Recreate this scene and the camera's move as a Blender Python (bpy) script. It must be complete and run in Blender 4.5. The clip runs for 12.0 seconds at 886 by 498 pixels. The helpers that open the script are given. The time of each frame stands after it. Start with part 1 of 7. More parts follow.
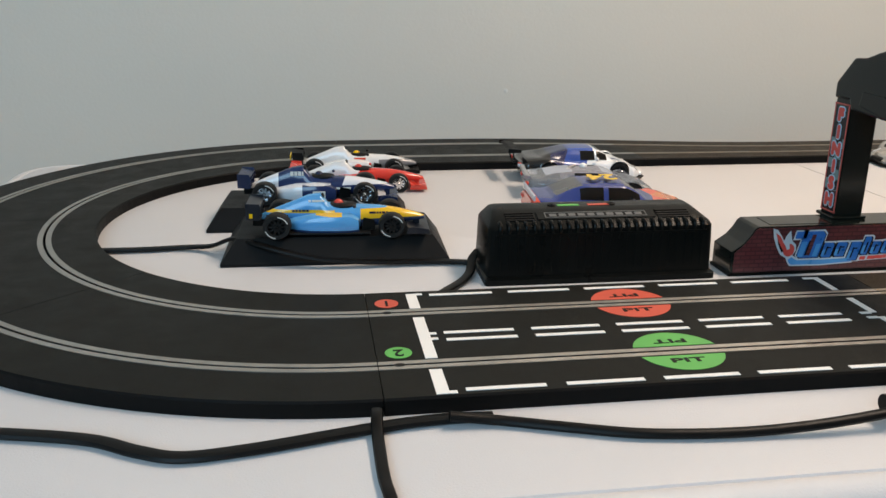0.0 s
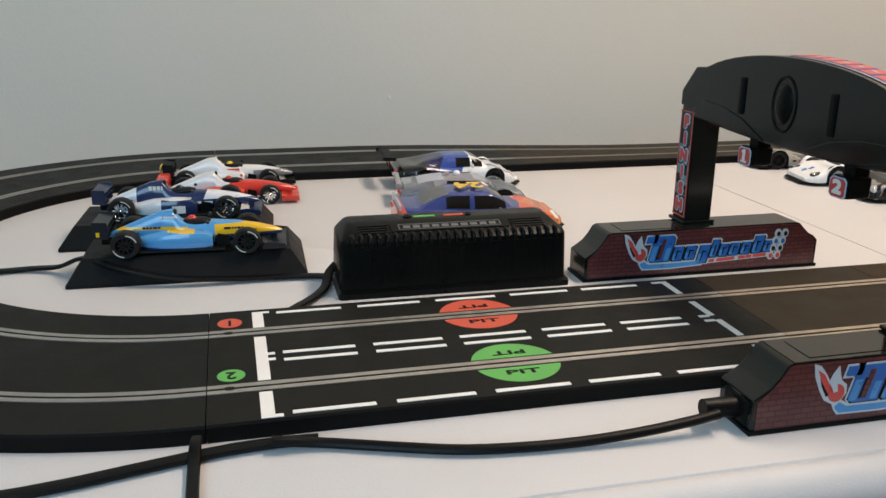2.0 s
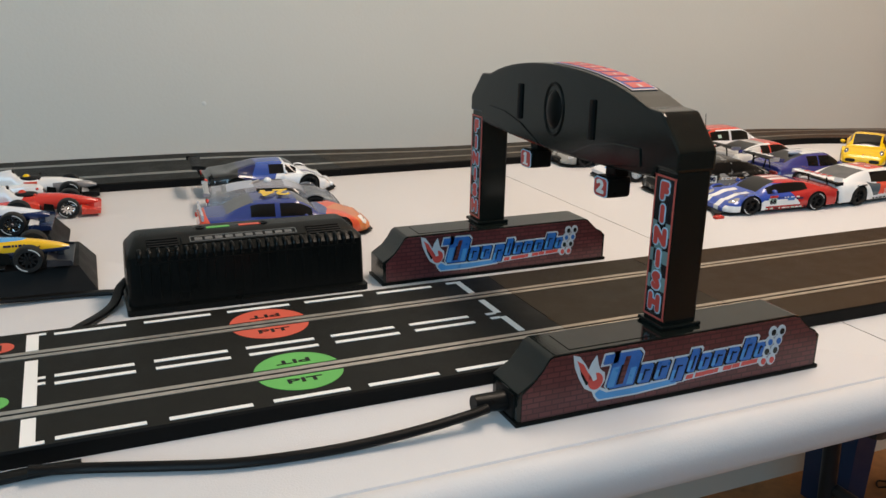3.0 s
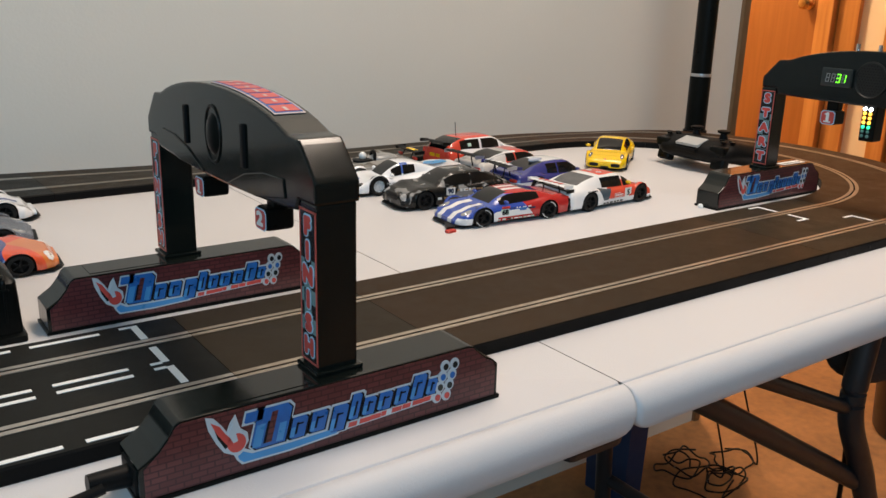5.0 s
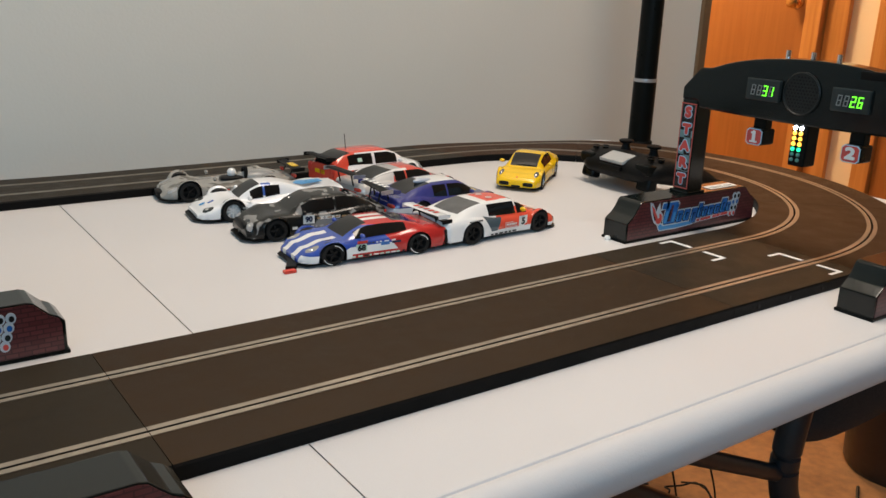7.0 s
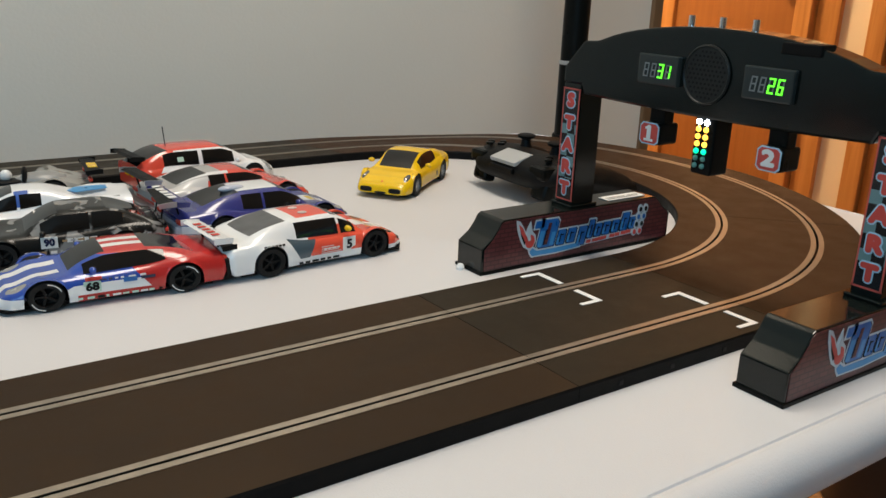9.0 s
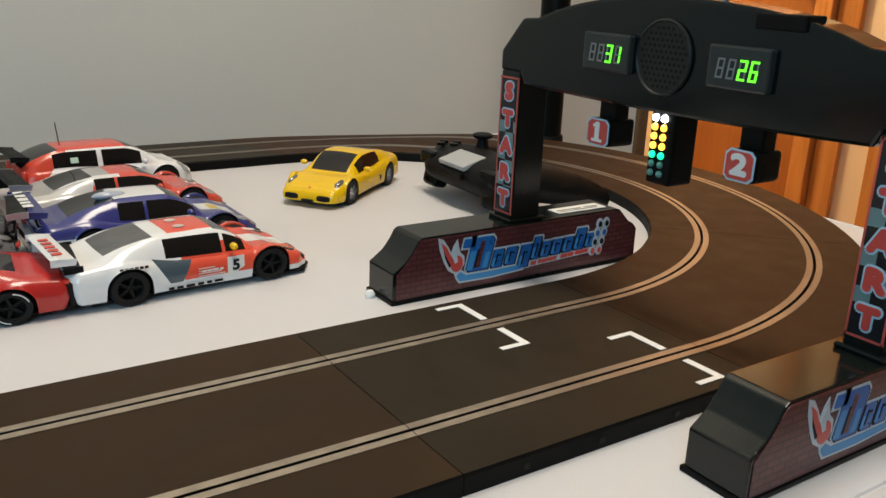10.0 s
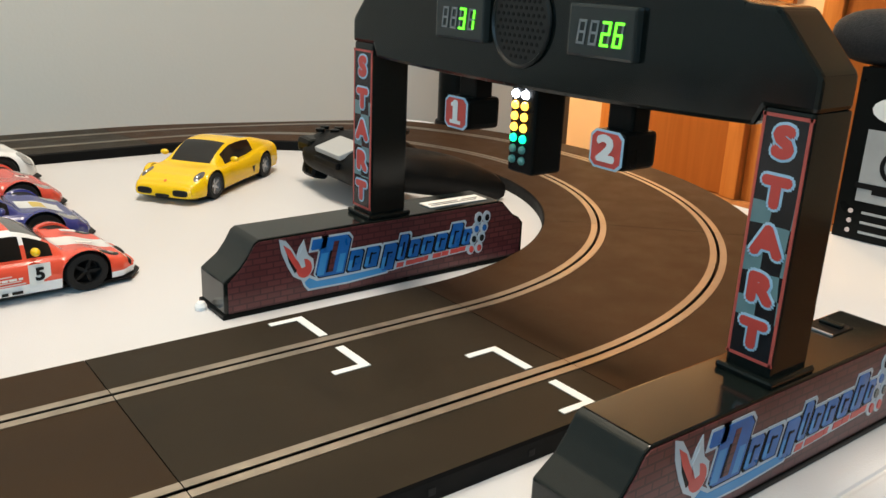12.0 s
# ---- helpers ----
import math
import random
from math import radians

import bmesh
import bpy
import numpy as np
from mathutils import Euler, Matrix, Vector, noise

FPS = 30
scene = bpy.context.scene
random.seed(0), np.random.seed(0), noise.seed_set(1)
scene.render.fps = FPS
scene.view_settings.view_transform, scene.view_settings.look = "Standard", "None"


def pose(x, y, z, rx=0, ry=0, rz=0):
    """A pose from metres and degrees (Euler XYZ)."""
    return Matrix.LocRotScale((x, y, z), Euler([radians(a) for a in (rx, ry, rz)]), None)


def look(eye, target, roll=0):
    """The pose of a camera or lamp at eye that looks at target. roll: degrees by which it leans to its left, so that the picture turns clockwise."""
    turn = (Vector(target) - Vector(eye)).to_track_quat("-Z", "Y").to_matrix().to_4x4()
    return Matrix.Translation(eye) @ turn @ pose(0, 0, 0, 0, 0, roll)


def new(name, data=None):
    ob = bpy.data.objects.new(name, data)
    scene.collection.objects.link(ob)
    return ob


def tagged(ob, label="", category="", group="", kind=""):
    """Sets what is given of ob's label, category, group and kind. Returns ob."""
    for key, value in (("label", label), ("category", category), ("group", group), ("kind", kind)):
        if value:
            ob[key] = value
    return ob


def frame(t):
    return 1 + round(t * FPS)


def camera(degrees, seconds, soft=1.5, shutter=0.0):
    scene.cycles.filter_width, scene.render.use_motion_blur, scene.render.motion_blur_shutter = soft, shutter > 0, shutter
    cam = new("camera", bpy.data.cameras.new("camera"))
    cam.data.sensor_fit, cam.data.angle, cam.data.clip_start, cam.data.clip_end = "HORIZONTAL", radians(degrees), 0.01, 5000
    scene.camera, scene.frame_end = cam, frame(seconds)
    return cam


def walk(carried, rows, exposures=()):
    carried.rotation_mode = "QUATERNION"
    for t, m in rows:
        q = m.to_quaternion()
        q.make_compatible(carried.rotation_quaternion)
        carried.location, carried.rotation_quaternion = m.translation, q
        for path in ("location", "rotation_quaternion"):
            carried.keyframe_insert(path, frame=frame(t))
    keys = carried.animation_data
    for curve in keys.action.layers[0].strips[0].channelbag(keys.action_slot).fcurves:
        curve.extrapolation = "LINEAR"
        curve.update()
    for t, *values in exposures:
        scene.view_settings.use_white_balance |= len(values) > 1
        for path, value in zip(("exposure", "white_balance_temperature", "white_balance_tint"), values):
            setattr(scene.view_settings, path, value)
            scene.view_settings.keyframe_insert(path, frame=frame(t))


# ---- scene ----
cam = camera(54.53, 12.0)
# seconds, eye x y z, yaw, pitch, roll
PATH = [
    (0, -0.0306, -0.4530, 0.2039, -8.84, -17.28, 0.72),
    (0.5, -0.0238, -0.4517, 0.2026, -8.79, -17.43, 0.81),
    (1, -0.0122, -0.4499, 0.2029, -9.45, -17.42, 0.94),
    (1.5, 0.0041, -0.4475, 0.2066, -10.03, -17.39, 0.33),
    (2, 0.0196, -0.4561, 0.2116, -14.09, -17.18, 0.72),
    (2.5, 0.0382, -0.4733, 0.2172, -20.15, -16.93, 1.45),
    (3, 0.0616, -0.4746, 0.2177, -23.83, -16.99, 1.19),
    (3.5, 0.0857, -0.4801, 0.2214, -27.39, -16.78, 1.84),
    (3.7, 0.0938, -0.4829, 0.2232, -29.46, -16.59, 1.96),
    (5.3, 0.1952, -0.4721, 0.2262, -36.11, -16.64, 1.70),
    (5.5, 0.2140, -0.4676, 0.2265, -35.96, -16.62, 2.02),
    (6, 0.2651, -0.4532, 0.2266, -35.23, -16.37, 1.95),
    (6.5, 0.3195, -0.4404, 0.2281, -35.96, -16.76, 2.18),
    (8.3, 0.4838, -0.4044, 0.2208, -34.81, -17.23, 1.80),
    (8.5, 0.5121, -0.3788, 0.2125, -35.63, -17.39, 2.48),
    (9, 0.6050, -0.3533, 0.2038, -35.54, -17.60, 2.28),
    (9.5, 0.6575, -0.3281, 0.1868, -34.98, -17.85, 2.82),
    (10, 0.7264, -0.2990, 0.1846, -34.15, -17.57, 2.37),
    (10.5, 0.7630, -0.2772, 0.1827, -35.88, -18.30, 2.55),
    (11, 0.8014, -0.2729, 0.1787, -38.29, -18.25, 2.97),
    (11.5, 0.8127, -0.2706, 0.1672, -37.60, -18.46, 2.61),
    (12, 0.8102, -0.2717, 0.1706, -37.70, -18.11, 2.50),
]
walk(cam, [(t, pose(x, y, z, 0, 0, yaw) @ pose(0, 0, 0, 90 + pitch) @ pose(0, 0, 0, 0, 0, roll)) for t, x, y, z, yaw, pitch, roll in PATH],
     [(0.0, 0.34, 7050, 16), (2.5, 0.22, 7050, 16), (3.6, 0.17, 6950, 15), (5.5, 0.08, 6750, 15), (7.0, 0.0, 6600, 12), (8.5, -0.07, 6350, 8), (10.0, -0.06, 6550, 8), (11.0, 0.15, 6600, 8), (12.0, 0.35, 6550, 7)])

# ---- light ----
world = bpy.data.worlds.new("world")
scene.world = world
world.use_nodes = True
world.node_tree.nodes["Background"].inputs[0].default_value = (0.75, 0.82, 0.9, 1)
world.node_tree.nodes["Background"].inputs[1].default_value = 0.1


def area_lamp(name, eye, target, size_x, size_y, watts, color):
    data = bpy.data.lights.new(name, "AREA")
    data.shape, data.size, data.size_y, data.energy, data.color = "RECTANGLE", size_x, size_y, watts, color
    ob = new(name, data)
    ob.matrix_world = look(eye, target)
    return ob


area_lamp("ceiling_lamp_light", (1.00, 0.04, 1.60), (0.98, 0.04, 0), 1.0, 0.35, 23.0, (1.0, 0.88, 0.745))
area_lamp("window_daylight", (-1.0, -1.95, 1.10), (0.3, 0.15, 0.0), 1.6, 1.1, 29, (0.40, 0.73, 1.0))
hall = bpy.data.lights.new("hall_lamp_light", "POINT")
hall.energy, hall.color, hall.shadow_soft_size = 130, (1.0, 0.70, 0.42), 0.12
new("hall_lamp_light", hall).matrix_world = pose(3.2, 2.75, 1.4)


# ---- materials ----
def node(nt, kind, **values):
    n = nt.nodes.new(kind)
    for k, v in values.items():
        n.inputs[k].default_value = v
    return n


def mat(name, color, rough=0.5, metal=0.0, vary=0.12, scale=40.0, bump=0.0, bump_scale=400.0, spec=0.5, emit=0.0, coat=0.0):
    """A surface with two scales of tone variation, slight roughness changes and fine relief."""
    m = bpy.data.materials.new(name)
    m.use_nodes = True
    nt = m.node_tree
    p = nt.nodes["Principled BSDF"]
    p.inputs["Metallic"].default_value = metal
    p.inputs["Roughness"].default_value = rough
    p.inputs["Specular IOR Level"].default_value = spec
    p.inputs["Coat Weight"].default_value = coat
    rgb = (*color, 1)
    p.inputs["Base Color"].default_value = rgb
    if emit:
        p.inputs["Emission Color"].default_value = rgb
        p.inputs["Emission Strength"].default_value = emit
    if vary:
        tc = nt.nodes.new("ShaderNodeTexCoord")
        n1 = node(nt, "ShaderNodeTexNoise", Scale=scale, Detail=4.0)
        n2 = node(nt, "ShaderNodeTexNoise", Scale=scale * 0.12, Detail=2.0)
        nt.links.new(tc.outputs["Object"], n1.inputs["Vector"])
        nt.links.new(tc.outputs["Object"], n2.inputs["Vector"])
        add = nt.nodes.new("ShaderNodeMath")
        add.operation = "ADD"
        nt.links.new(n1.outputs[0], add.inputs[0])
        nt.links.new(n2.outputs[0], add.inputs[1])
        span = node(nt, "ShaderNodeMapRange")
        span.inputs[1].default_value, span.inputs[2].default_value = 0.6, 1.4
        span.inputs[3].default_value, span.inputs[4].default_value = 1 - vary, 1 + vary
        nt.links.new(add.outputs[0], span.inputs[0])
        mul = nt.nodes.new("ShaderNodeVectorMath")
        mul.operation = "SCALE"
        mul.inputs[0].default_value = color
        nt.links.new(span.outputs[0], mul.inputs["Scale"])
        nt.links.new(mul.outputs[0], p.inputs["Base Color"])
        rr = node(nt, "ShaderNodeMapRange")
        rr.inputs[1].default_value, rr.inputs[2].default_value = 0.3, 0.7
        rr.inputs[3].default_value, rr.inputs[4].default_value = max(0.02, rough * 0.88), min(1, rough * 1.14)
        nt.links.new(n1.outputs[0], rr.inputs[0])
        nt.links.new(rr.outputs[0], p.inputs["Roughness"])
        if bump:
            n3 = node(nt, "ShaderNodeTexNoise", Scale=bump_scale, Detail=3.0)
            nt.links.new(tc.outputs["Object"], n3.inputs["Vector"])
            b = node(nt, "ShaderNodeBump", Strength=bump, Distance=0.0006)
            nt.links.new(n3.outputs[0], b.inputs["Height"])
            nt.links.new(b.outputs[0], p.inputs["Normal"])
    return m


def top_toned(name, plastic, top_tone, rough, spec):
    """Black plastic, blacker on the sides that lie in shade; top_tone goes on the faces that look up."""
    m = mat(name, top_tone, rough, spec=spec, vary=0.22, scale=50, bump=0.25, bump_scale=2500)
    nt = m.node_tree
    p = nt.nodes["Principled BSDF"]
    p.inputs["IOR"].default_value = 1.22
    tone = p.inputs["Base Color"].links[0].from_socket
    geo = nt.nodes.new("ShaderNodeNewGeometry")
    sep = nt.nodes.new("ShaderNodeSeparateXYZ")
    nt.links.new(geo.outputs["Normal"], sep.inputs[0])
    # mask that paints shade into the sides: only upward faces take the tone
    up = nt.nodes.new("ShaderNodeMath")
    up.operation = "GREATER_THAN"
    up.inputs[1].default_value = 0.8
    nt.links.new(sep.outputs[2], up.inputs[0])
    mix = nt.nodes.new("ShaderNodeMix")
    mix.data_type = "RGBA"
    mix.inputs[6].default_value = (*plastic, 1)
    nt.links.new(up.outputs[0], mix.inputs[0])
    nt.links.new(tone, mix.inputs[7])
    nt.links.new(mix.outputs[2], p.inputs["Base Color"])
    return m


def livery(name, base, regions, rough=0.2, vary=0.0):
    """Gloss paint whose colour areas are bounded by planes a*x + b*|y| + c*z > d in the car's own space."""
    m = mat(name, base, rough, vary=0.0, coat=0.35)
    nt = m.node_tree
    p = nt.nodes["Principled BSDF"]
    tc = nt.nodes.new("ShaderNodeTexCoord")
    sep = nt.nodes.new("ShaderNodeSeparateXYZ")
    nt.links.new(tc.outputs["Object"], sep.inputs[0])
    ab = nt.nodes.new("ShaderNodeMath")
    ab.operation = "ABSOLUTE"
    nt.links.new(sep.outputs[1], ab.inputs[0])
    com = nt.nodes.new("ShaderNodeCombineXYZ")
    nt.links.new(sep.outputs[0], com.inputs[0])
    nt.links.new(ab.outputs[0], com.inputs[1])
    nt.links.new(sep.outputs[2], com.inputs[2])
    last = None
    for color, planes in regions:
        fac = None
        for a, b, c, d in planes:
            dot = nt.nodes.new("ShaderNodeVectorMath")
            dot.operation = "DOT_PRODUCT"
            dot.inputs[1].default_value = (a, b, c)
            nt.links.new(com.outputs[0], dot.inputs[0])
            gt = nt.nodes.new("ShaderNodeMath")
            gt.operation = "GREATER_THAN"
            gt.inputs[1].default_value = d
            nt.links.new(dot.outputs["Value"], gt.inputs[0])
            if fac is None:
                fac = gt.outputs[0]
            else:
                mu = nt.nodes.new("ShaderNodeMath")
                mu.operation = "MULTIPLY"
                nt.links.new(fac, mu.inputs[0])
                nt.links.new(gt.outputs[0], mu.inputs[1])
                fac = mu.outputs[0]
        mix = nt.nodes.new("ShaderNodeMix")
        mix.data_type = "RGBA"
        mix.inputs[6].default_value = (*base, 1)
        mix.inputs[7].default_value = (*color, 1)
        if last is not None:
            nt.links.new(last, mix.inputs[6])
        nt.links.new(fac, mix.inputs[0])
        last = mix.outputs[2]
    if last is not None:
        nt.links.new(last, p.inputs["Base Color"])
    return m


def wood_mat(name, dark, light, scale=3.0, rough=0.35, upright=True):
    m = mat(name, light, rough, vary=0.0)
    nt = m.node_tree
    p = nt.nodes["Principled BSDF"]
    tc = nt.nodes.new("ShaderNodeTexCoord")
    mp = nt.nodes.new("ShaderNodeMapping")
    mp.inputs["Scale"].default_value = (12, 12, 0.7) if upright else (0.7, 12, 12)
    nt.links.new(tc.outputs["Object"], mp.inputs[0])
    n1 = node(nt, "ShaderNodeTexNoise", Scale=scale, Detail=6.0, Distortion=0.6)
    nt.links.new(mp.outputs[0], n1.inputs["Vector"])
    ramp = nt.nodes.new("ShaderNodeValToRGB")
    ramp.color_ramp.elements[0].position, ramp.color_ramp.elements[1].position = 0.3, 0.72
    ramp.color_ramp.elements[0].color, ramp.color_ramp.elements[1].color = (*dark, 1), (*light, 1)
    nt.links.new(n1.outputs[0], ramp.inputs[0])
    nt.links.new(ramp.outputs[0], p.inputs["Base Color"])
    return m


def camouflage(name, dark, light, scale, edge=0.5):
    """Gloss paint with hard-edged irregular patches of a second tone."""
    m = mat(name, dark, 0.26, vary=0.0, spec=0.3, coat=0.08)
    nt = m.node_tree
    tc = nt.nodes.new("ShaderNodeTexCoord")
    n1 = node(nt, "ShaderNodeTexNoise", Scale=scale, Detail=3.0, Distortion=0.8)
    nt.links.new(tc.outputs["Object"], n1.inputs["Vector"])
    ramp = nt.nodes.new("ShaderNodeValToRGB")
    ramp.color_ramp.elements[0].position, ramp.color_ramp.elements[1].position = edge - 0.02, edge + 0.02
    ramp.color_ramp.elements[0].color, ramp.color_ramp.elements[1].color = (*dark, 1), (*light, 1)
    nt.links.new(n1.outputs[0], ramp.inputs[0])
    nt.links.new(ramp.outputs[0], nt.nodes["Principled BSDF"].inputs["Base Color"])
    return m


def brick_print(name):
    """Dark red brickwork as printed on the gantry's cardboard covers."""
    m = mat(name, (0.1, 0.03, 0.03), 0.3, vary=0.0)
    nt = m.node_tree
    p = nt.nodes["Principled BSDF"]
    tc = nt.nodes.new("ShaderNodeTexCoord")
    sep = nt.nodes.new("ShaderNodeSeparateXYZ")
    nt.links.new(tc.outputs["Object"], sep.inputs[0])
    com = nt.nodes.new("ShaderNodeCombineXYZ")
    nt.links.new(sep.outputs[0], com.inputs[0])
    nt.links.new(sep.outputs[2], com.inputs[1])
    br = node(nt, "ShaderNodeTexBrick", Scale=1.0)
    br.inputs["Color1"].default_value = (0.085, 0.02, 0.022, 1)
    br.inputs["Color2"].default_value = (0.13, 0.034, 0.035, 1)
    br.inputs["Mortar"].default_value = (0.050, 0.013, 0.015, 1)
    br.inputs["Mortar Size"].default_value = 0.0004
    br.inputs["Brick Width"].default_value = 0.0075
    br.inputs["Row Height"].default_value = 0.0031
    nt.links.new(com.outputs[0], br.inputs["Vector"])
    nt.links.new(br.outputs[0], p.inputs["Base Color"])
    return m


def checker_print(name):
    m = mat(name, (0.02, 0.02, 0.02), 0.25, vary=0.0)
    nt = m.node_tree
    p = nt.nodes["Principled BSDF"]
    tc = nt.nodes.new("ShaderNodeTexCoord")
    wave = node(nt, "ShaderNodeTexNoise", Scale=25.0)
    nt.links.new(tc.outputs["Object"], wave.inputs["Vector"])
    mixv = nt.nodes.new("ShaderNodeVectorMath")
    mixv.operation = "MULTIPLY_ADD"
    mixv.inputs[1].default_value = (0.006, 0.006, 0.006)
    nt.links.new(wave.outputs["Color"], mixv.inputs[0])
    nt.links.new(tc.outputs["Object"], mixv.inputs[2])
    ch = node(nt, "ShaderNodeTexChecker", Scale=130.0)
    ch.inputs["Color1"].default_value = (0.012, 0.012, 0.014, 1)
    ch.inputs["Color2"].default_value = (0.16, 0.27, 0.28, 1)
    nt.links.new(mixv.outputs[0], ch.inputs["Vector"])
    sep = nt.nodes.new("ShaderNodeSeparateXYZ")
    nt.links.new(tc.outputs["Object"], sep.inputs[0])
    gt = nt.nodes.new("ShaderNodeMath")
    gt.operation = "LESS_THAN"
    gt.inputs[1].default_value = 0.0970
    nt.links.new(sep.outputs[2], gt.inputs[0])
    low = nt.nodes.new("ShaderNodeMath")
    low.operation = "GREATER_THAN"
    low.inputs[1].default_value = 0.0580
    nt.links.new(sep.outputs[2], low.inputs[0])
    both = nt.nodes.new("ShaderNodeMath")
    both.operation = "MULTIPLY"
    nt.links.new(gt.outputs[0], both.inputs[0])
    nt.links.new(low.outputs[0], both.inputs[1])
    mix = nt.nodes.new("ShaderNodeMix")
    mix.data_type = "RGBA"
    mix.inputs[6].default_value = (0.012, 0.013, 0.016, 1)
    nt.links.new(both.outputs[0], mix.inputs[0])
    nt.links.new(ch.outputs[0], mix.inputs[7])
    nt.links.new(mix.outputs[2], p.inputs["Base Color"])
    return m


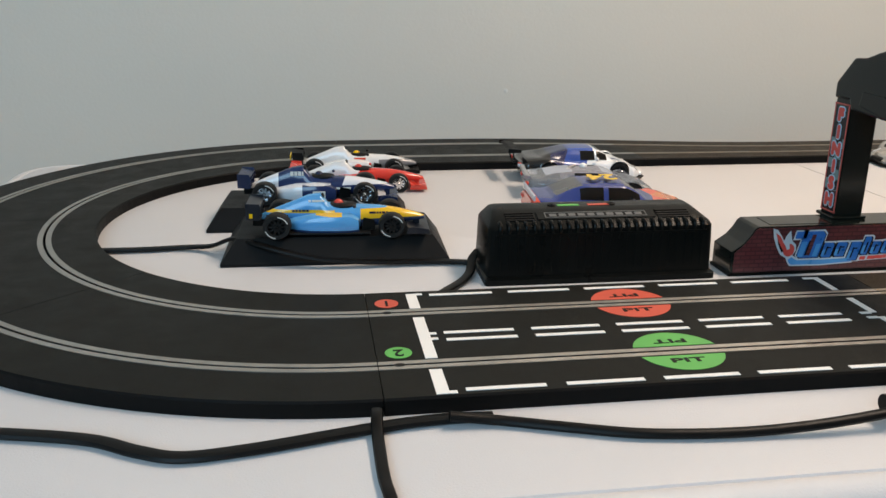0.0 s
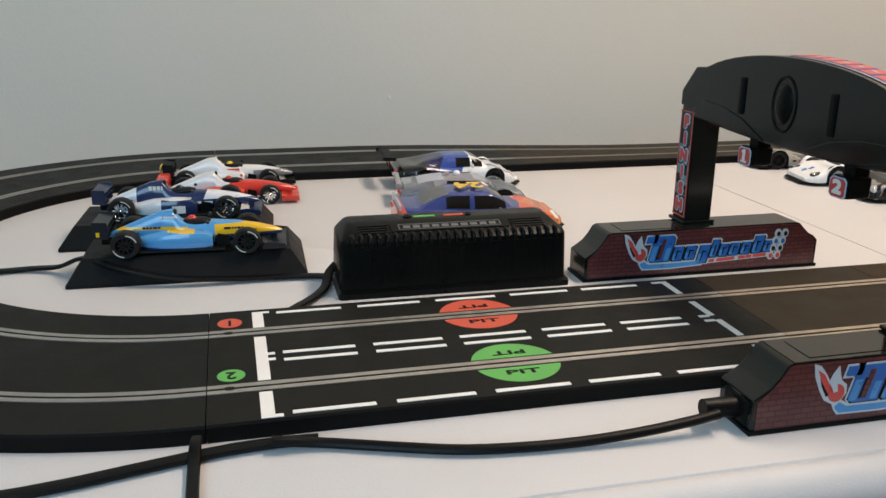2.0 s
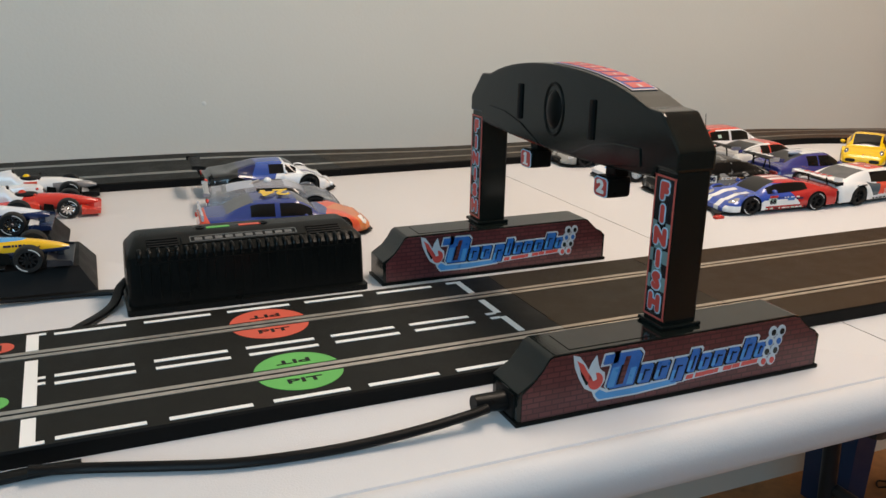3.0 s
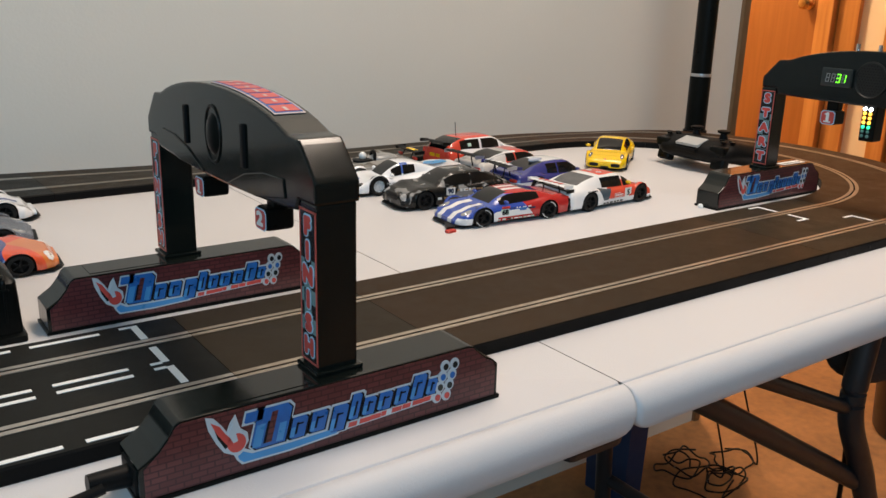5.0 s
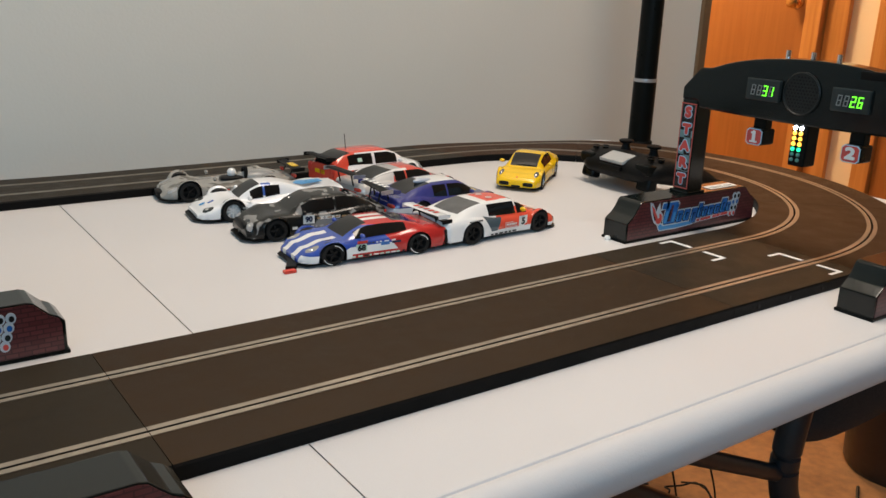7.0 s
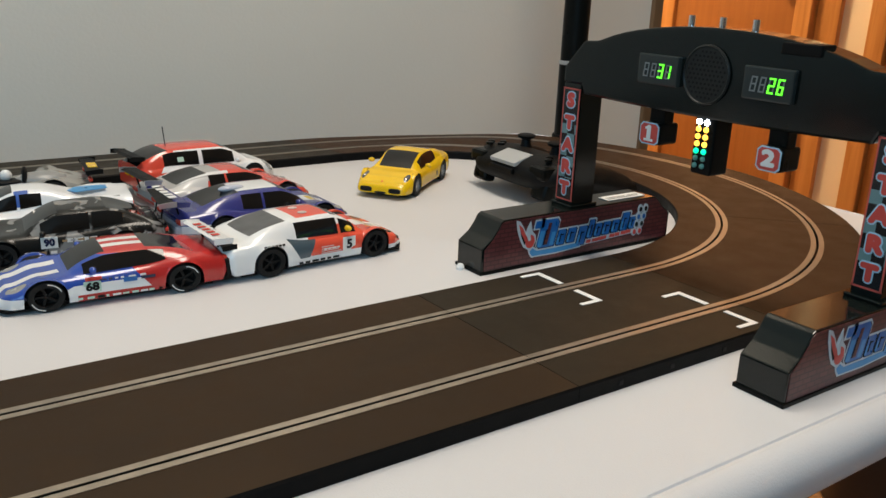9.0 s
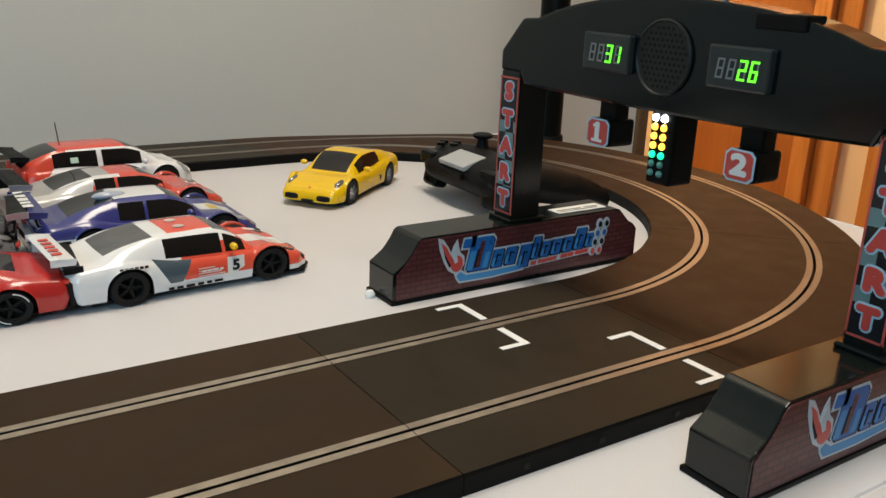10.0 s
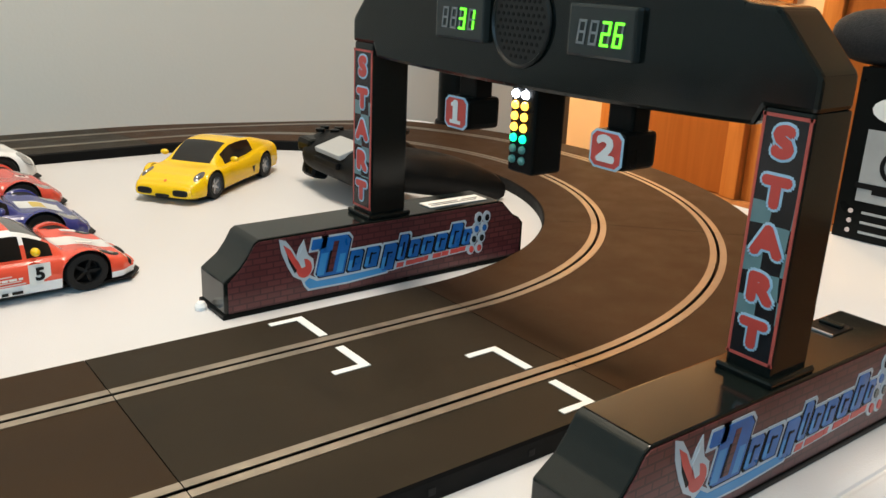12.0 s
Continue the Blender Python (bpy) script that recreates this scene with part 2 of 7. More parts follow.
M = {
    # the browner, lighter track tones have warm reflected light painted into them
    "track": top_toned("track_plastic", (0.004, 0.004, 0.004), (0.0110, 0.0112, 0.0096), 0.5, 0.4),
    "track_mid": top_toned("faintly_warm_lit_track_plastic", (0.004, 0.004, 0.004), (0.0265, 0.0195, 0.0118), 0.52, 0.4),
    "track_warm_lit": top_toned("warm_lit_track_plastic", (0.004, 0.004, 0.004), (0.0350, 0.0205, 0.0102), 0.54, 0.4),
    "track_warmest_lit": top_toned("strongly_warm_lit_track_plastic", (0.004, 0.004, 0.004), (0.045, 0.0215, 0.0093), 0.56, 0.4),
    "rail": mat("braided_rail_steel", (0.50, 0.475, 0.44), 0.42, metal=1.0, vary=0.15, scale=120),
    # darker, browner rail steel for the sections with brownish tops
    "rail_warm": mat("brownish_rail_steel", (0.385, 0.335, 0.275), 0.46, metal=1.0, vary=0.2, scale=120),
    "white_paint": mat("white_line_paint", (0.82, 0.82, 0.8), 0.5, vary=0.05),
    "red_spot": mat("red_spot_paint", (0.62, 0.09, 0.05), 0.5, vary=0.08),
    "green_spot": mat("green_spot_paint", (0.1, 0.42, 0.09), 0.5, vary=0.08),
    "ink": mat("black_ink", (0.006, 0.006, 0.006), 0.5, spec=0.2, vary=0),
    "table": mat("table_plastic", (0.625, 0.617, 0.622), 0.55, vary=0.03, scale=8, bump=0.3, bump_scale=900),
    "black": mat("black_gloss_plastic", (0.0055, 0.0080, 0.0070), 0.13, spec=0.4, vary=0.1, scale=60),
    "satin": mat("black_satin_plastic", (0.004, 0.0048, 0.0045), 0.3, spec=0.11, vary=0.15, scale=60, bump=0.1, bump_scale=1800),
    "matte": mat("black_matte_plastic", (0.005, 0.005, 0.005), 0.5, spec=0.15, vary=0.15, scale=60, bump=0.2, bump_scale=1800),
    "grille": mat("black_grille_plastic", (0.016, 0.0175, 0.0165), 0.4, spec=0.3, vary=0.1, scale=60),
    "rubber": mat("tyre_rubber", (0.008, 0.008, 0.008), 0.6, spec=0.25, vary=0.15, scale=200),
    "cable": mat("cable_sheath", (0.005, 0.005, 0.005), 0.40, spec=0.14, vary=0.1, scale=90),
    "brick": brick_print("brick_print"),
    "checker": checker_print("checker_print"),
    "border": mat("red_border_print", (0.55, 0.1, 0.08), 0.3, vary=0),
    "letter_red": mat("red_letter_print", (0.62, 0.075, 0.06), 0.3, vary=0),
    "letter_halo": mat("pale_blue_halo_print", (0.42, 0.66, 0.82), 0.3, vary=0),
    "logo_blue": mat("logo_blue_print", (0.012, 0.125, 0.40), 0.3, vary=0.25, scale=160),
    "logo_pale": mat("logo_pale_outline_print", (0.50, 0.56, 0.60), 0.3, vary=0),
    "logo_sky": mat("logo_sky_print", (0.05, 0.27, 0.56), 0.3, vary=0.1, scale=100),
    "chrome": mat("chrome", (0.8, 0.8, 0.82), 0.1, metal=1.0, vary=0),
    "silver": mat("silver_plastic", (0.55, 0.55, 0.56), 0.3, metal=0.7, vary=0.05),
    "glass_dark": mat("tinted_window", (0.008, 0.0075, 0.007), 0.06, vary=0, spec=0.4),
    "display": mat("display_window", (0.024, 0.030, 0.029), 0.12, vary=0),
    "seg_off": mat("unlit_segment", (0.22, 0.23, 0.23), 0.4, vary=0),
    "seg_on": mat("lit_green_segment", (0.13, 0.9, 0.03), 0.4, vary=0, emit=1.9),
    "led_white": mat("lit_white_led", (0.85, 0.88, 1.0), 0.3, vary=0, emit=22.0),
    "led_amber": mat("lit_amber_led", (1.0, 0.52, 0.06), 0.3, vary=0, emit=2.6),
    "led_green": mat("lit_green_led", (0.01, 0.75, 0.34), 0.3, vary=0, emit=2.0),
    "led_clear": mat("unlit_led", (0.12, 0.30, 0.26), 0.12, vary=0),
    "lens": mat("clear_lamp_lens", (0.30, 0.30, 0.29), 0.1, vary=0),
    "smoke_glass": mat("smoky_window", (0.10, 0.10, 0.10), 0.08, vary=0.3, scale=90, spec=0.6),
    "white": mat("white_body_paint", (0.78, 0.78, 0.77), 0.16, vary=0.03, coat=0.6),
    "yellow": mat("yellow_body_paint", (0.82, 0.50, 0.003), 0.24, vary=0.04, coat=0.2),
    "red": mat("red_body_paint", (0.62, 0.05, 0.03), 0.25, vary=0.04),
    "blue": mat("blue_body_paint", (0.05, 0.28, 0.6), 0.25, vary=0.06),
    "navy": mat("navy_body_paint", (0.010, 0.018, 0.055), 0.25, vary=0.06),
    "deep_blue": mat("deep_blue_paint", (0.028, 0.032, 0.17), 0.25, vary=0.06),
    "ink_blue": mat("blue_black_paint", (0.004, 0.006, 0.012), 0.3, vary=0.06),
    "gilt": mat("dull_gold_print", (0.36, 0.22, 0.10), 0.35, vary=0.1),
    "mint": mat("pale_green_panel", (0.45, 0.62, 0.52), 0.4, vary=0.05),
    "dim_print": mat("worn_grey_print", (0.13, 0.13, 0.125), 0.5, vary=0.3, scale=300),
    "grey": mat("grey_body_paint", (0.3, 0.3, 0.29), 0.3, vary=0.2, scale=90),
    "clear_shell": mat("smoky_clear_shell", (0.42, 0.45, 0.52), 0.14, vary=0.15, scale=40),
    "wall": mat("wall_paint", (0.715, 0.693, 0.625), 0.75, vary=0.035, scale=3, bump=0.25, bump_scale=260),
    "cream": mat("cream_wall_paint", (0.7, 0.6, 0.42), 0.7, vary=0.04, scale=3),
    "ceiling": mat("ceiling_paint", (0.75, 0.74, 0.71), 0.8, vary=0.03, scale=2),
    # made-up dark grey for the unseen front wall, to keep warm bounce low
    "bounce_dark": mat("unseen_wall_dark_grey", (0.20, 0.22, 0.25), 0.9, vary=0.1, scale=6),
    "carpet": mat("brown_carpet", (0.32, 0.15, 0.055), 0.95, vary=0.35, scale=55, bump=1.0, bump_scale=300),
    "door_wood": wood_mat("orange_oak_door", (0.27, 0.096, 0.020), (0.33, 0.124, 0.029)),
    "trim_wood": wood_mat("oak_casing", (0.40, 0.16, 0.035), (0.56, 0.26, 0.075)),
    "dark_wood": wood_mat("dark_trim_wood", (0.11, 0.062, 0.03), (0.19, 0.115, 0.06)),
    "steel": mat("grey_powder_coated_steel", (0.012, 0.014, 0.017), 0.38, vary=0.1, scale=30),
    "brass": mat("brass_knob", (0.7, 0.42, 0.16), 0.25, metal=1.0, vary=0.05),
    "paper": mat("white_paper_label", (0.75, 0.74, 0.7), 0.6, vary=0.04),
    "skin_grey": mat("printed_grey", (0.35, 0.35, 0.34), 0.5, vary=0.2, scale=40),
    "foam": mat("black_foam", (0.012, 0.012, 0.013), 0.9, vary=0.3, scale=400, bump=0.8, bump_scale=900),
    "blue_cloth": mat("blue_plastic", (0.006, 0.03, 0.09), 0.5, vary=0.1),
    "sticker_pale": mat("pale_pink_sticker", (0.62, 0.50, 0.47), 0.35, vary=0.05),
    "touch": mat("pale_touch_plastic", (0.40, 0.40, 0.39), 0.45, vary=0.04),
    "bag": mat("black_bin_liner", (0.012, 0.012, 0.013), 0.35, vary=0.2, bump=0.6, bump_scale=60),
    "orange": mat("orange_paint", (0.8, 0.2, 0.03), 0.25, vary=0.04),
}


# ---- building helpers ----
def link_mesh(name, bm, material, smooth=False):
    me = bpy.data.meshes.new(name)
    bmesh.ops.recalc_face_normals(bm, faces=bm.faces)
    bm.to_mesh(me)
    bm.free()
    if smooth:
        me.shade_smooth()
        me.set_sharp_from_angle(angle=radians(38))
    me.materials.append(material)
    return new(name, me)


def thing(name, m, label, category, group="", kind=""):
    ob = new(name)
    ob.empty_display_size = 0.01
    ob.matrix_world = m
    return tagged(ob, label, category, group, kind)


def part(name, bm, material, parent, label="", smooth=False):
    ob = link_mesh(name, bm, material, smooth)
    ob.parent = parent
    return tagged(ob, label)


def solo(name, bm, material, m, label, category, group="", kind="", smooth=False):
    ob = link_mesh(name, bm, material, smooth)
    ob.matrix_world = m
    return tagged(ob, label, category, group, kind)


def box(x0, x1, y0, y1, z0, z1, bevel=0.0, segments=2, bm=None):
    own = bmesh.new()
    bmesh.ops.create_cube(own, size=1)
    for v in own.verts:
        v.co = ((x0 + x1) / 2 + v.co.x * (x1 - x0), (y0 + y1) / 2 + v.co.y * (y1 - y0), (z0 + z1) / 2 + v.co.z * (z1 - z0))
    if bevel:
        bmesh.ops.bevel(own, geom=own.edges[:], offset=bevel, segments=segments, affect="EDGES", profile=0.6)
    return merge(bm, own)


def merge(bm, own, m=None):
    if m is not None:
        own.transform(m)
    if bm is None:
        return own
    me = bpy.data.meshes.new("join")
    own.to_mesh(me)
    own.free()
    bm.from_mesh(me)
    bpy.data.meshes.remove(me)
    return bm


def lathe(profile, segments=24, m=None, bm=None):
    """A solid of revolution round z from (radius, z) pairs."""
    own = bmesh.new()
    rings = []
    for r, z in profile:
        if r < 1e-6:
            rings.append([own.verts.new((0, 0, z))])
        else:
            rings.append([own.verts.new((r * math.cos(2 * math.pi * k / segments), r * math.sin(2 * math.pi * k / segments), z)) for k in range(segments)])
    for a, b in zip(rings, rings[1:]):
        for k in range(segments):
            j = (k + 1) % segments
            vs = [a[k % len(a)], a[j % len(a)], b[j % len(b)], b[k % len(b)]]
            vs = list(dict.fromkeys(vs))
            if len(vs) > 2:
                own.faces.new(vs)
    return merge(bm, own, m)


def rod(a, b, r, segments=8, bm=None, r2=None):
    a, b = Vector(a), Vector(b)
    d = b - a
    m = Matrix.Translation(a) @ d.to_track_quat("Z", "Y").to_matrix().to_4x4()
    return lathe([(0, 0), (r, 0), (r2 or r, d.length), (0, d.length)], segments, m, bm)


def prism(points, z0, z1, bm=None, m=None, bevel=0.0):
    """A flat outline (x, y) extruded from z0 to z1."""
    own = bmesh.new()
    f = own.faces.new([own.verts.new((x, y, z0)) for x, y in points])
    top = bmesh.ops.extrude_face_region(own, geom=[f])
    bmesh.ops.translate(own, verts=[v for v in top["geom"] if isinstance(v, bmesh.types.BMVert)], vec=(0, 0, z1 - z0))
    bmesh.ops.recalc_face_normals(own, faces=own.faces)
    if bevel:
        bmesh.ops.bevel(own, geom=own.edges[:], offset=bevel, segments=2, affect="EDGES", profile=0.6)
    return merge(bm, own, m)


def blob(cx, cy, cz, rx, ry, rz, bm=None, u=16, v=10, power=1.0):
    own = bmesh.new()
    bmesh.ops.create_uvsphere(own, u_segments=u, v_segments=v, radius=1)
    for w in own.verts:
        c = [math.copysign(abs(k) ** power, k) for k in w.co]
        w.co = (cx + c[0] * rx, cy + c[1] * ry, cz + c[2] * rz)
    return merge(bm, own)


def loft(sections, caps=True, bm=None, closed=True):
    """A skin over rings of points of equal count."""
    own = bmesh.new()
    rings = [[own.verts.new(p) for p in s] for s in sections]
    n = len(rings[0])
    for a, b in zip(rings, rings[1:]):
        for k in range(n if closed else n - 1):
            own.faces.new((a[k], a[(k + 1) % n], b[(k + 1) % n], b[k]))
    if caps and closed:
        own.faces.new(rings[0][::-1])
        own.faces.new(rings[-1])
    return merge(bm, own)


def lettering(text, size, offset=0.0, depth=0.0002, spacing=1.0, bm=None, m=None, shear=0.0):
    """Centred words in the built-in font as a thin solid, in the xy plane."""
    cu = bpy.data.curves.new("words", "FONT")
    cu.body, cu.size, cu.align_x, cu.align_y = text, size, "CENTER", "CENTER"
    cu.offset, cu.extrude, cu.space_line, cu.shear = offset, depth, spacing, shear
    cu.resolution_u = 3
    ob = new("words", cu)
    me = bpy.data.meshes.new_from_object(ob.evaluated_get(bpy.context.evaluated_depsgraph_get()))
    bpy.data.objects.remove(ob)
    own = bmesh.new()
    own.from_mesh(me)
    bpy.data.meshes.remove(me)
    return merge(bm, own, m)


def bold_lettering(text, size, grow, depth, spacing, m, wide):
    """Heavy block letters: the words laid round a small circle, each a hair above the last, so that strokes swell without breaking."""
    bm = None
    n = 12 if grow > 0.0012 else 8
    steps = [(0.0, 0.0)] + [(r * math.cos(2 * math.pi * k / n), r * math.sin(2 * math.pi * k / n)) for r in (grow * 0.5, grow) for k in range(n)]
    for k, (a, b) in enumerate(steps):
        bm = lettering(text, size, 0.0, depth, spacing, bm, m @ Matrix.Translation((a, b, 0.000002 * k)) @ Matrix.Diagonal((wide[0], wide[1], 1, 1)))
    return bm


def smooth_curve(points, per=8):
    """Catmull-Rom points through the given ones."""
    pts = [Vector(p) for p in points]
    pts = [2 * pts[0] - pts[1]] + pts + [2 * pts[-1] - pts[-2]]
    out = []
    for a, b, c, d in zip(pts, pts[1:], pts[2:], pts[3:]):
        for k in range(per):
            t = k / per
            out.append(0.5 * (2 * b + (c - a) * t + (2 * a - 5 * b + 4 * c - d) * t * t + (3 * b - a - 3 * c + d) * t**3))
    out.append(pts[-2])
    return out


def tube(points, r, segments=8, bm=None, flat=1.0, per=8):
    """A cable swept along points; flat widens it sideways, as twin-core flex is."""
    line = smooth_curve(points, per)
    rings = []
    for k, p in enumerate(line):
        d = (line[min(k + 1, len(line) - 1)] - line[max(k - 1, 0)]).normalized()
        side = d.cross(Vector((0, 0, 1)))
        side = side.normalized() if side.length > 0.05 else Vector((1, 0, 0))
        if rings and side.dot(before) < 0:
            side = -side
        before = side
        up = side.cross(d).normalized()
        ring = []
        for j in range(segments):
            a = 2 * math.pi * j / segments
            c, s = math.cos(a), math.sin(a)
            waist = 1 - 0.35 * (1 - abs(c)) if flat > 1.2 else 1
            ring.append(p + side * (r * flat * c) + up * (r * s * waist))
        rings.append(ring)
    return loft(rings, bm=bm)


# ---- the room ----
def wall(name, x0, x1, y0, y1, material, label, z0=-0.74, z1=1.66):
    return solo(name, box(x0, x1, y0, y1, z0, z1), material, Matrix(), label, "wall", kind="structure")


FLOOR_Z, CEIL_Z, BACK_Y, FAR_X = -0.74, 1.66, 0.676, 4.1
solo("floor", box(-2.2, 4.3, -3.2, 3.4, FLOOR_Z - 0.05, FLOOR_Z), M["carpet"], Matrix(), "orange-brown short pile carpet floor", "floor", kind="structure")
solo("ceiling", box(-2.2, 4.3, -3.2, 3.4, CEIL_Z, CEIL_Z + 0.05), M["ceiling"], Matrix(), "plain white painted ceiling", "ceiling", kind="structure")
wall_back = wall("wall_back", -2.1, 1.750, BACK_Y, BACK_Y + 0.12, M["wall"], "plain warm grey painted wall behind the table")
wall("wall_left", -2.2, -2.1, -3.2, 3.4, M["wall"], "plain grey painted side wall")
# never in view; dark so that little warm light bounces onto the table skirt
wall("wall_front", -2.1, 4.2, -3.3, -3.2, M["bounce_dark"], "unseen dark grey wall added behind the viewer")
wall("wall_end", -2.1, 4.2, 3.3, 3.4, M["cream"], "plain cream wall at the end of the passage")
far = wall("wall_far", FAR_X, FAR_X + 0.12, -3.2, 3.3, M["cream"], "cream painted wall with wooden doors in it")
solo("trim", box(1.750, 1.772, BACK_Y - 0.008, BACK_Y + 0.135, FLOOR_Z, CEIL_Z, 0.004), M["dark_wood"], Matrix(), "dark brown wooden corner trim on the wall end", "trim", kind="structure")
solo("wall_nail_hole", lathe([(0, 0), (0.003, 0), (0.003, 0.0006), (0, 0.001)], 10), M["paper"], Matrix.Translation((0.227, BACK_Y, 0.066)) @ pose(0, 0, 0, 90), "small white filler spot on the grey wall", "wall mark", kind="structure")


def room_door(name, y0, y1, knob_y, label):
    d = thing(name, Matrix.Translation((FAR_X, 0, FLOOR_Z)), label, "door", kind="structure")
    part("leaf", box(-0.045, -0.004, y0, y1, 0.005, 2.03, 0.003), M["door_wood"], d)
    for a, b in ((y0 - 0.085, y0 - 0.004), (y1 + 0.004, y1 + 0.085)):
        part("casing", box(-0.065, -0.002, a, b, 0, 2.1, 0.006), M["trim_wood"], d, "lighter oak door casing")
    part("casing", box(-0.065, -0.002, y0 - 0.085, y1 + 0.085, 2.1, 2.18, 0.006), M["trim_wood"], d, "lighter oak door casing")
    k = part("knob", lathe([(0, 0), (0.03, 0), (0.03, 0.006), (0.012, 0.012), (0.012, 0.03), (0.027, 0.04), (0.03, 0.052), (0.02, 0.064), (0, 0.067)], 20), M["brass"], d, "round brass door knob", True)
    k.matrix_local = Matrix.Translation((-0.045, knob_y, 0.965)) @ pose(0, 0, 0, 0, -90)
    return d


room_door("door_1", 1.93, 2.58, 1.98, "closed orange oak door with a brass knob")
room_door("door_2", 0.72, 1.50, 0.80, "closed orange oak closet door in oak casing")

solo("trim", box(FAR_X - 0.03, FAR_X, 1.735, 1.838, FLOOR_Z, CEIL_Z, 0.004), M["trim_wood"], Matrix(), "upright oak trim board beside the door", "trim", kind="structure")
pole = thing("black_pole", Matrix.Translation((1.405, 0.490, 0)), "round black metal pole with a silver ring standing on the table", "pole")
part("base_plate", lathe([(0, -0.0006), (0.0205, -0.0006), (0.0205, 0.006), (0.0195, 0.008), (0, 0.008)], 32), M["matte"], pole, smooth=True)
part("shaft", lathe([(0, 0.008), (0.0178, 0.008), (0.0178, 0.100), (0, 0.100)], 28), M["satin"], pole, smooth=True)
part("ring", lathe([(0.0, 0.100), (0.0186, 0.100), (0.0189, 0.1025), (0.0186, 0.1050), (0, 0.1050)], 28), M["silver"], pole, "thin silver joint ring", True)
part("upper_shaft", lathe([(0, 0.105), (0.0170, 0.105), (0.0170, 1.655), (0, 1.655)], 28), M["satin"], pole, smooth=True)

# ---- the folding table ----
T_X0, SEAM, T_X1, T_Y0, T_Y1 = -0.355, 0.542, 1.414, -0.169, 0.573
table = thing("folding_table", Matrix.Translation((0.55, 0.2, FLOOR_Z)), "white moulded plastic folding table with grey steel legs", "table")


def table_half(x0, x1, outer):
    """One leaf: flat top with a shallow groove near the rim, rounded edge and tapering skirt."""
    # inset from the rim, height, inset from the seam
    rim = [(0.0192, 0.0, 0.0002), (0.0184, -0.0003, 0.0002), (0.0178, -0.0014, 0.0002), (0.0166, -0.0014, 0.0002), (0.0158, -0.0004, 0.0002), (0.0146, 0.0, 0.0002), (0.0115, -0.0004, 0.0002), (0.0080, -0.0016, 0.0002), (0.0048, -0.0040, 0.0002), (0.0022, -0.0072, 0.0001), (0.0006, -0.0108, 0.0001), (0.0, -0.0145, 0.0001), (0.0008, -0.0190, 0.0006), (0.0016, -0.0230, 0.0022), (0.0026, -0.0262, 0.0055), (0.0040, -0.0282, 0.0100), (0.0100, -0.0275, 0.0130)]

    def outline(inset, near_seam):
        xa, xb = x0 + (near_seam if outer > 0 else inset), x1 - (near_seam if outer < 0 else inset)
        ya, yb = T_Y0 + inset, T_Y1 - inset
        pts = []
        for cx, cy, a0, out in ((xb, yb, 0, outer > 0), (xa, yb, 90, outer < 0), (xa, ya, 180, outer < 0), (xb, ya, 270, outer > 0)):
            r = max(0.0015, 0.055 - inset if out else 0.0045 - 0.3 * inset)
            sx, sy = (1 if cx == xb else -1), (1 if cy == yb else -1)
            for k in range(7):
                a = radians(a0 + 15 * k)
                pts.append((cx - sx * r + r * math.cos(a), cy - sy * r + r * math.sin(a)))
        return pts

    own = bmesh.new()
    rings = [[own.verts.new((x, y, z)) for x, y in outline(i, k)] for i, z, k in rim]
    n = len(rings[0])
    for a, b in zip(rings, rings[1:]):
        for k in range(n):
            own.faces.new((a[k], a[(k + 1) % n], b[(k + 1) % n], b[k]))
    own.faces.new(rings[0])
    own.faces.new([own.verts.new((v.co.x, v.co.y, -0.026)) for v in rings[-1]])
    own.transform(Matrix.Translation((-0.55, -0.2, 0.74)))
    return own


part("tabletop_leaf", table_half(T_X0, SEAM - 0.0002, -1), M["table"], table, smooth=True)
part("tabletop_leaf", table_half(SEAM + 0.0002, T_X1, 1), M["table"], table, smooth=True)
for s in (-1, 1):
    def spot_at(x, y, z):
        """A point of the right leg set, mirrored about the seam for the other one."""
        return (0.545 + s * (x - 0.530) - 0.55, y - 0.2, z + 0.74)
    for y in (-0.02, 0.45):
        part("leg", tube([spot_at(x, y, z) for x, z in ((1.102, -0.030), (1.096, -0.090), (1.084, -0.155), (1.077, -0.205), (1.083, -0.245), (1.110, -0.292), (1.140, -0.345), (1.180, -0.450), (1.200, -0.725))], 0.0145, 14), M["steel"], table, smooth=True)
        part("foot_cap", lathe([(0, 0), (0.016, 0), (0.016, 0.03), (0.0135, 0.034), (0, 0.034)], 16, Matrix.Translation(spot_at(1.200, y, -0.74))), M["matte"], table, smooth=True)
    part("crossbar", rod(spot_at(1.198, -0.02, -0.60), spot_at(1.198, 0.45, -0.60), 0.0115, 12), M["steel"], table, smooth=True)
    part("top_bar", rod(spot_at(1.102, -0.07, -0.036), spot_at(1.102, 0.50, -0.036), 0.0115, 12), M["steel"], table, smooth=True)
    part("upper_brace", rod(spot_at(0.80, -0.018, -0.102), spot_at(1.072, -0.018, -0.224), 0.0088, 12), M["steel"], table, smooth=True)
    part("lower_brace", rod(spot_at(0.62, -0.01, -0.036), spot_at(1.132, -0.012, -0.342), 0.0125, 12), M["steel"], table, smooth=True)
part("side_rail", box(-0.85, 0.86, 0.26, 0.285, 0.685, 0.706, 0.003), M["steel"], table)
part("side_rail", box(-0.85, 0.86, -0.285, -0.26, 0.685, 0.706, 0.003), M["steel"], table)
part("hinge_bracket", box(-0.03, 0.02, -0.335, -0.295, 0.68, 0.705, 0.006), M["steel"], table)

# ---- the slot car track ----
T_H, HALF, LANE, R_MID = 0.0092, 0.0754, 0.0377, 0.2831
STRAIGHT_END = 1.0643


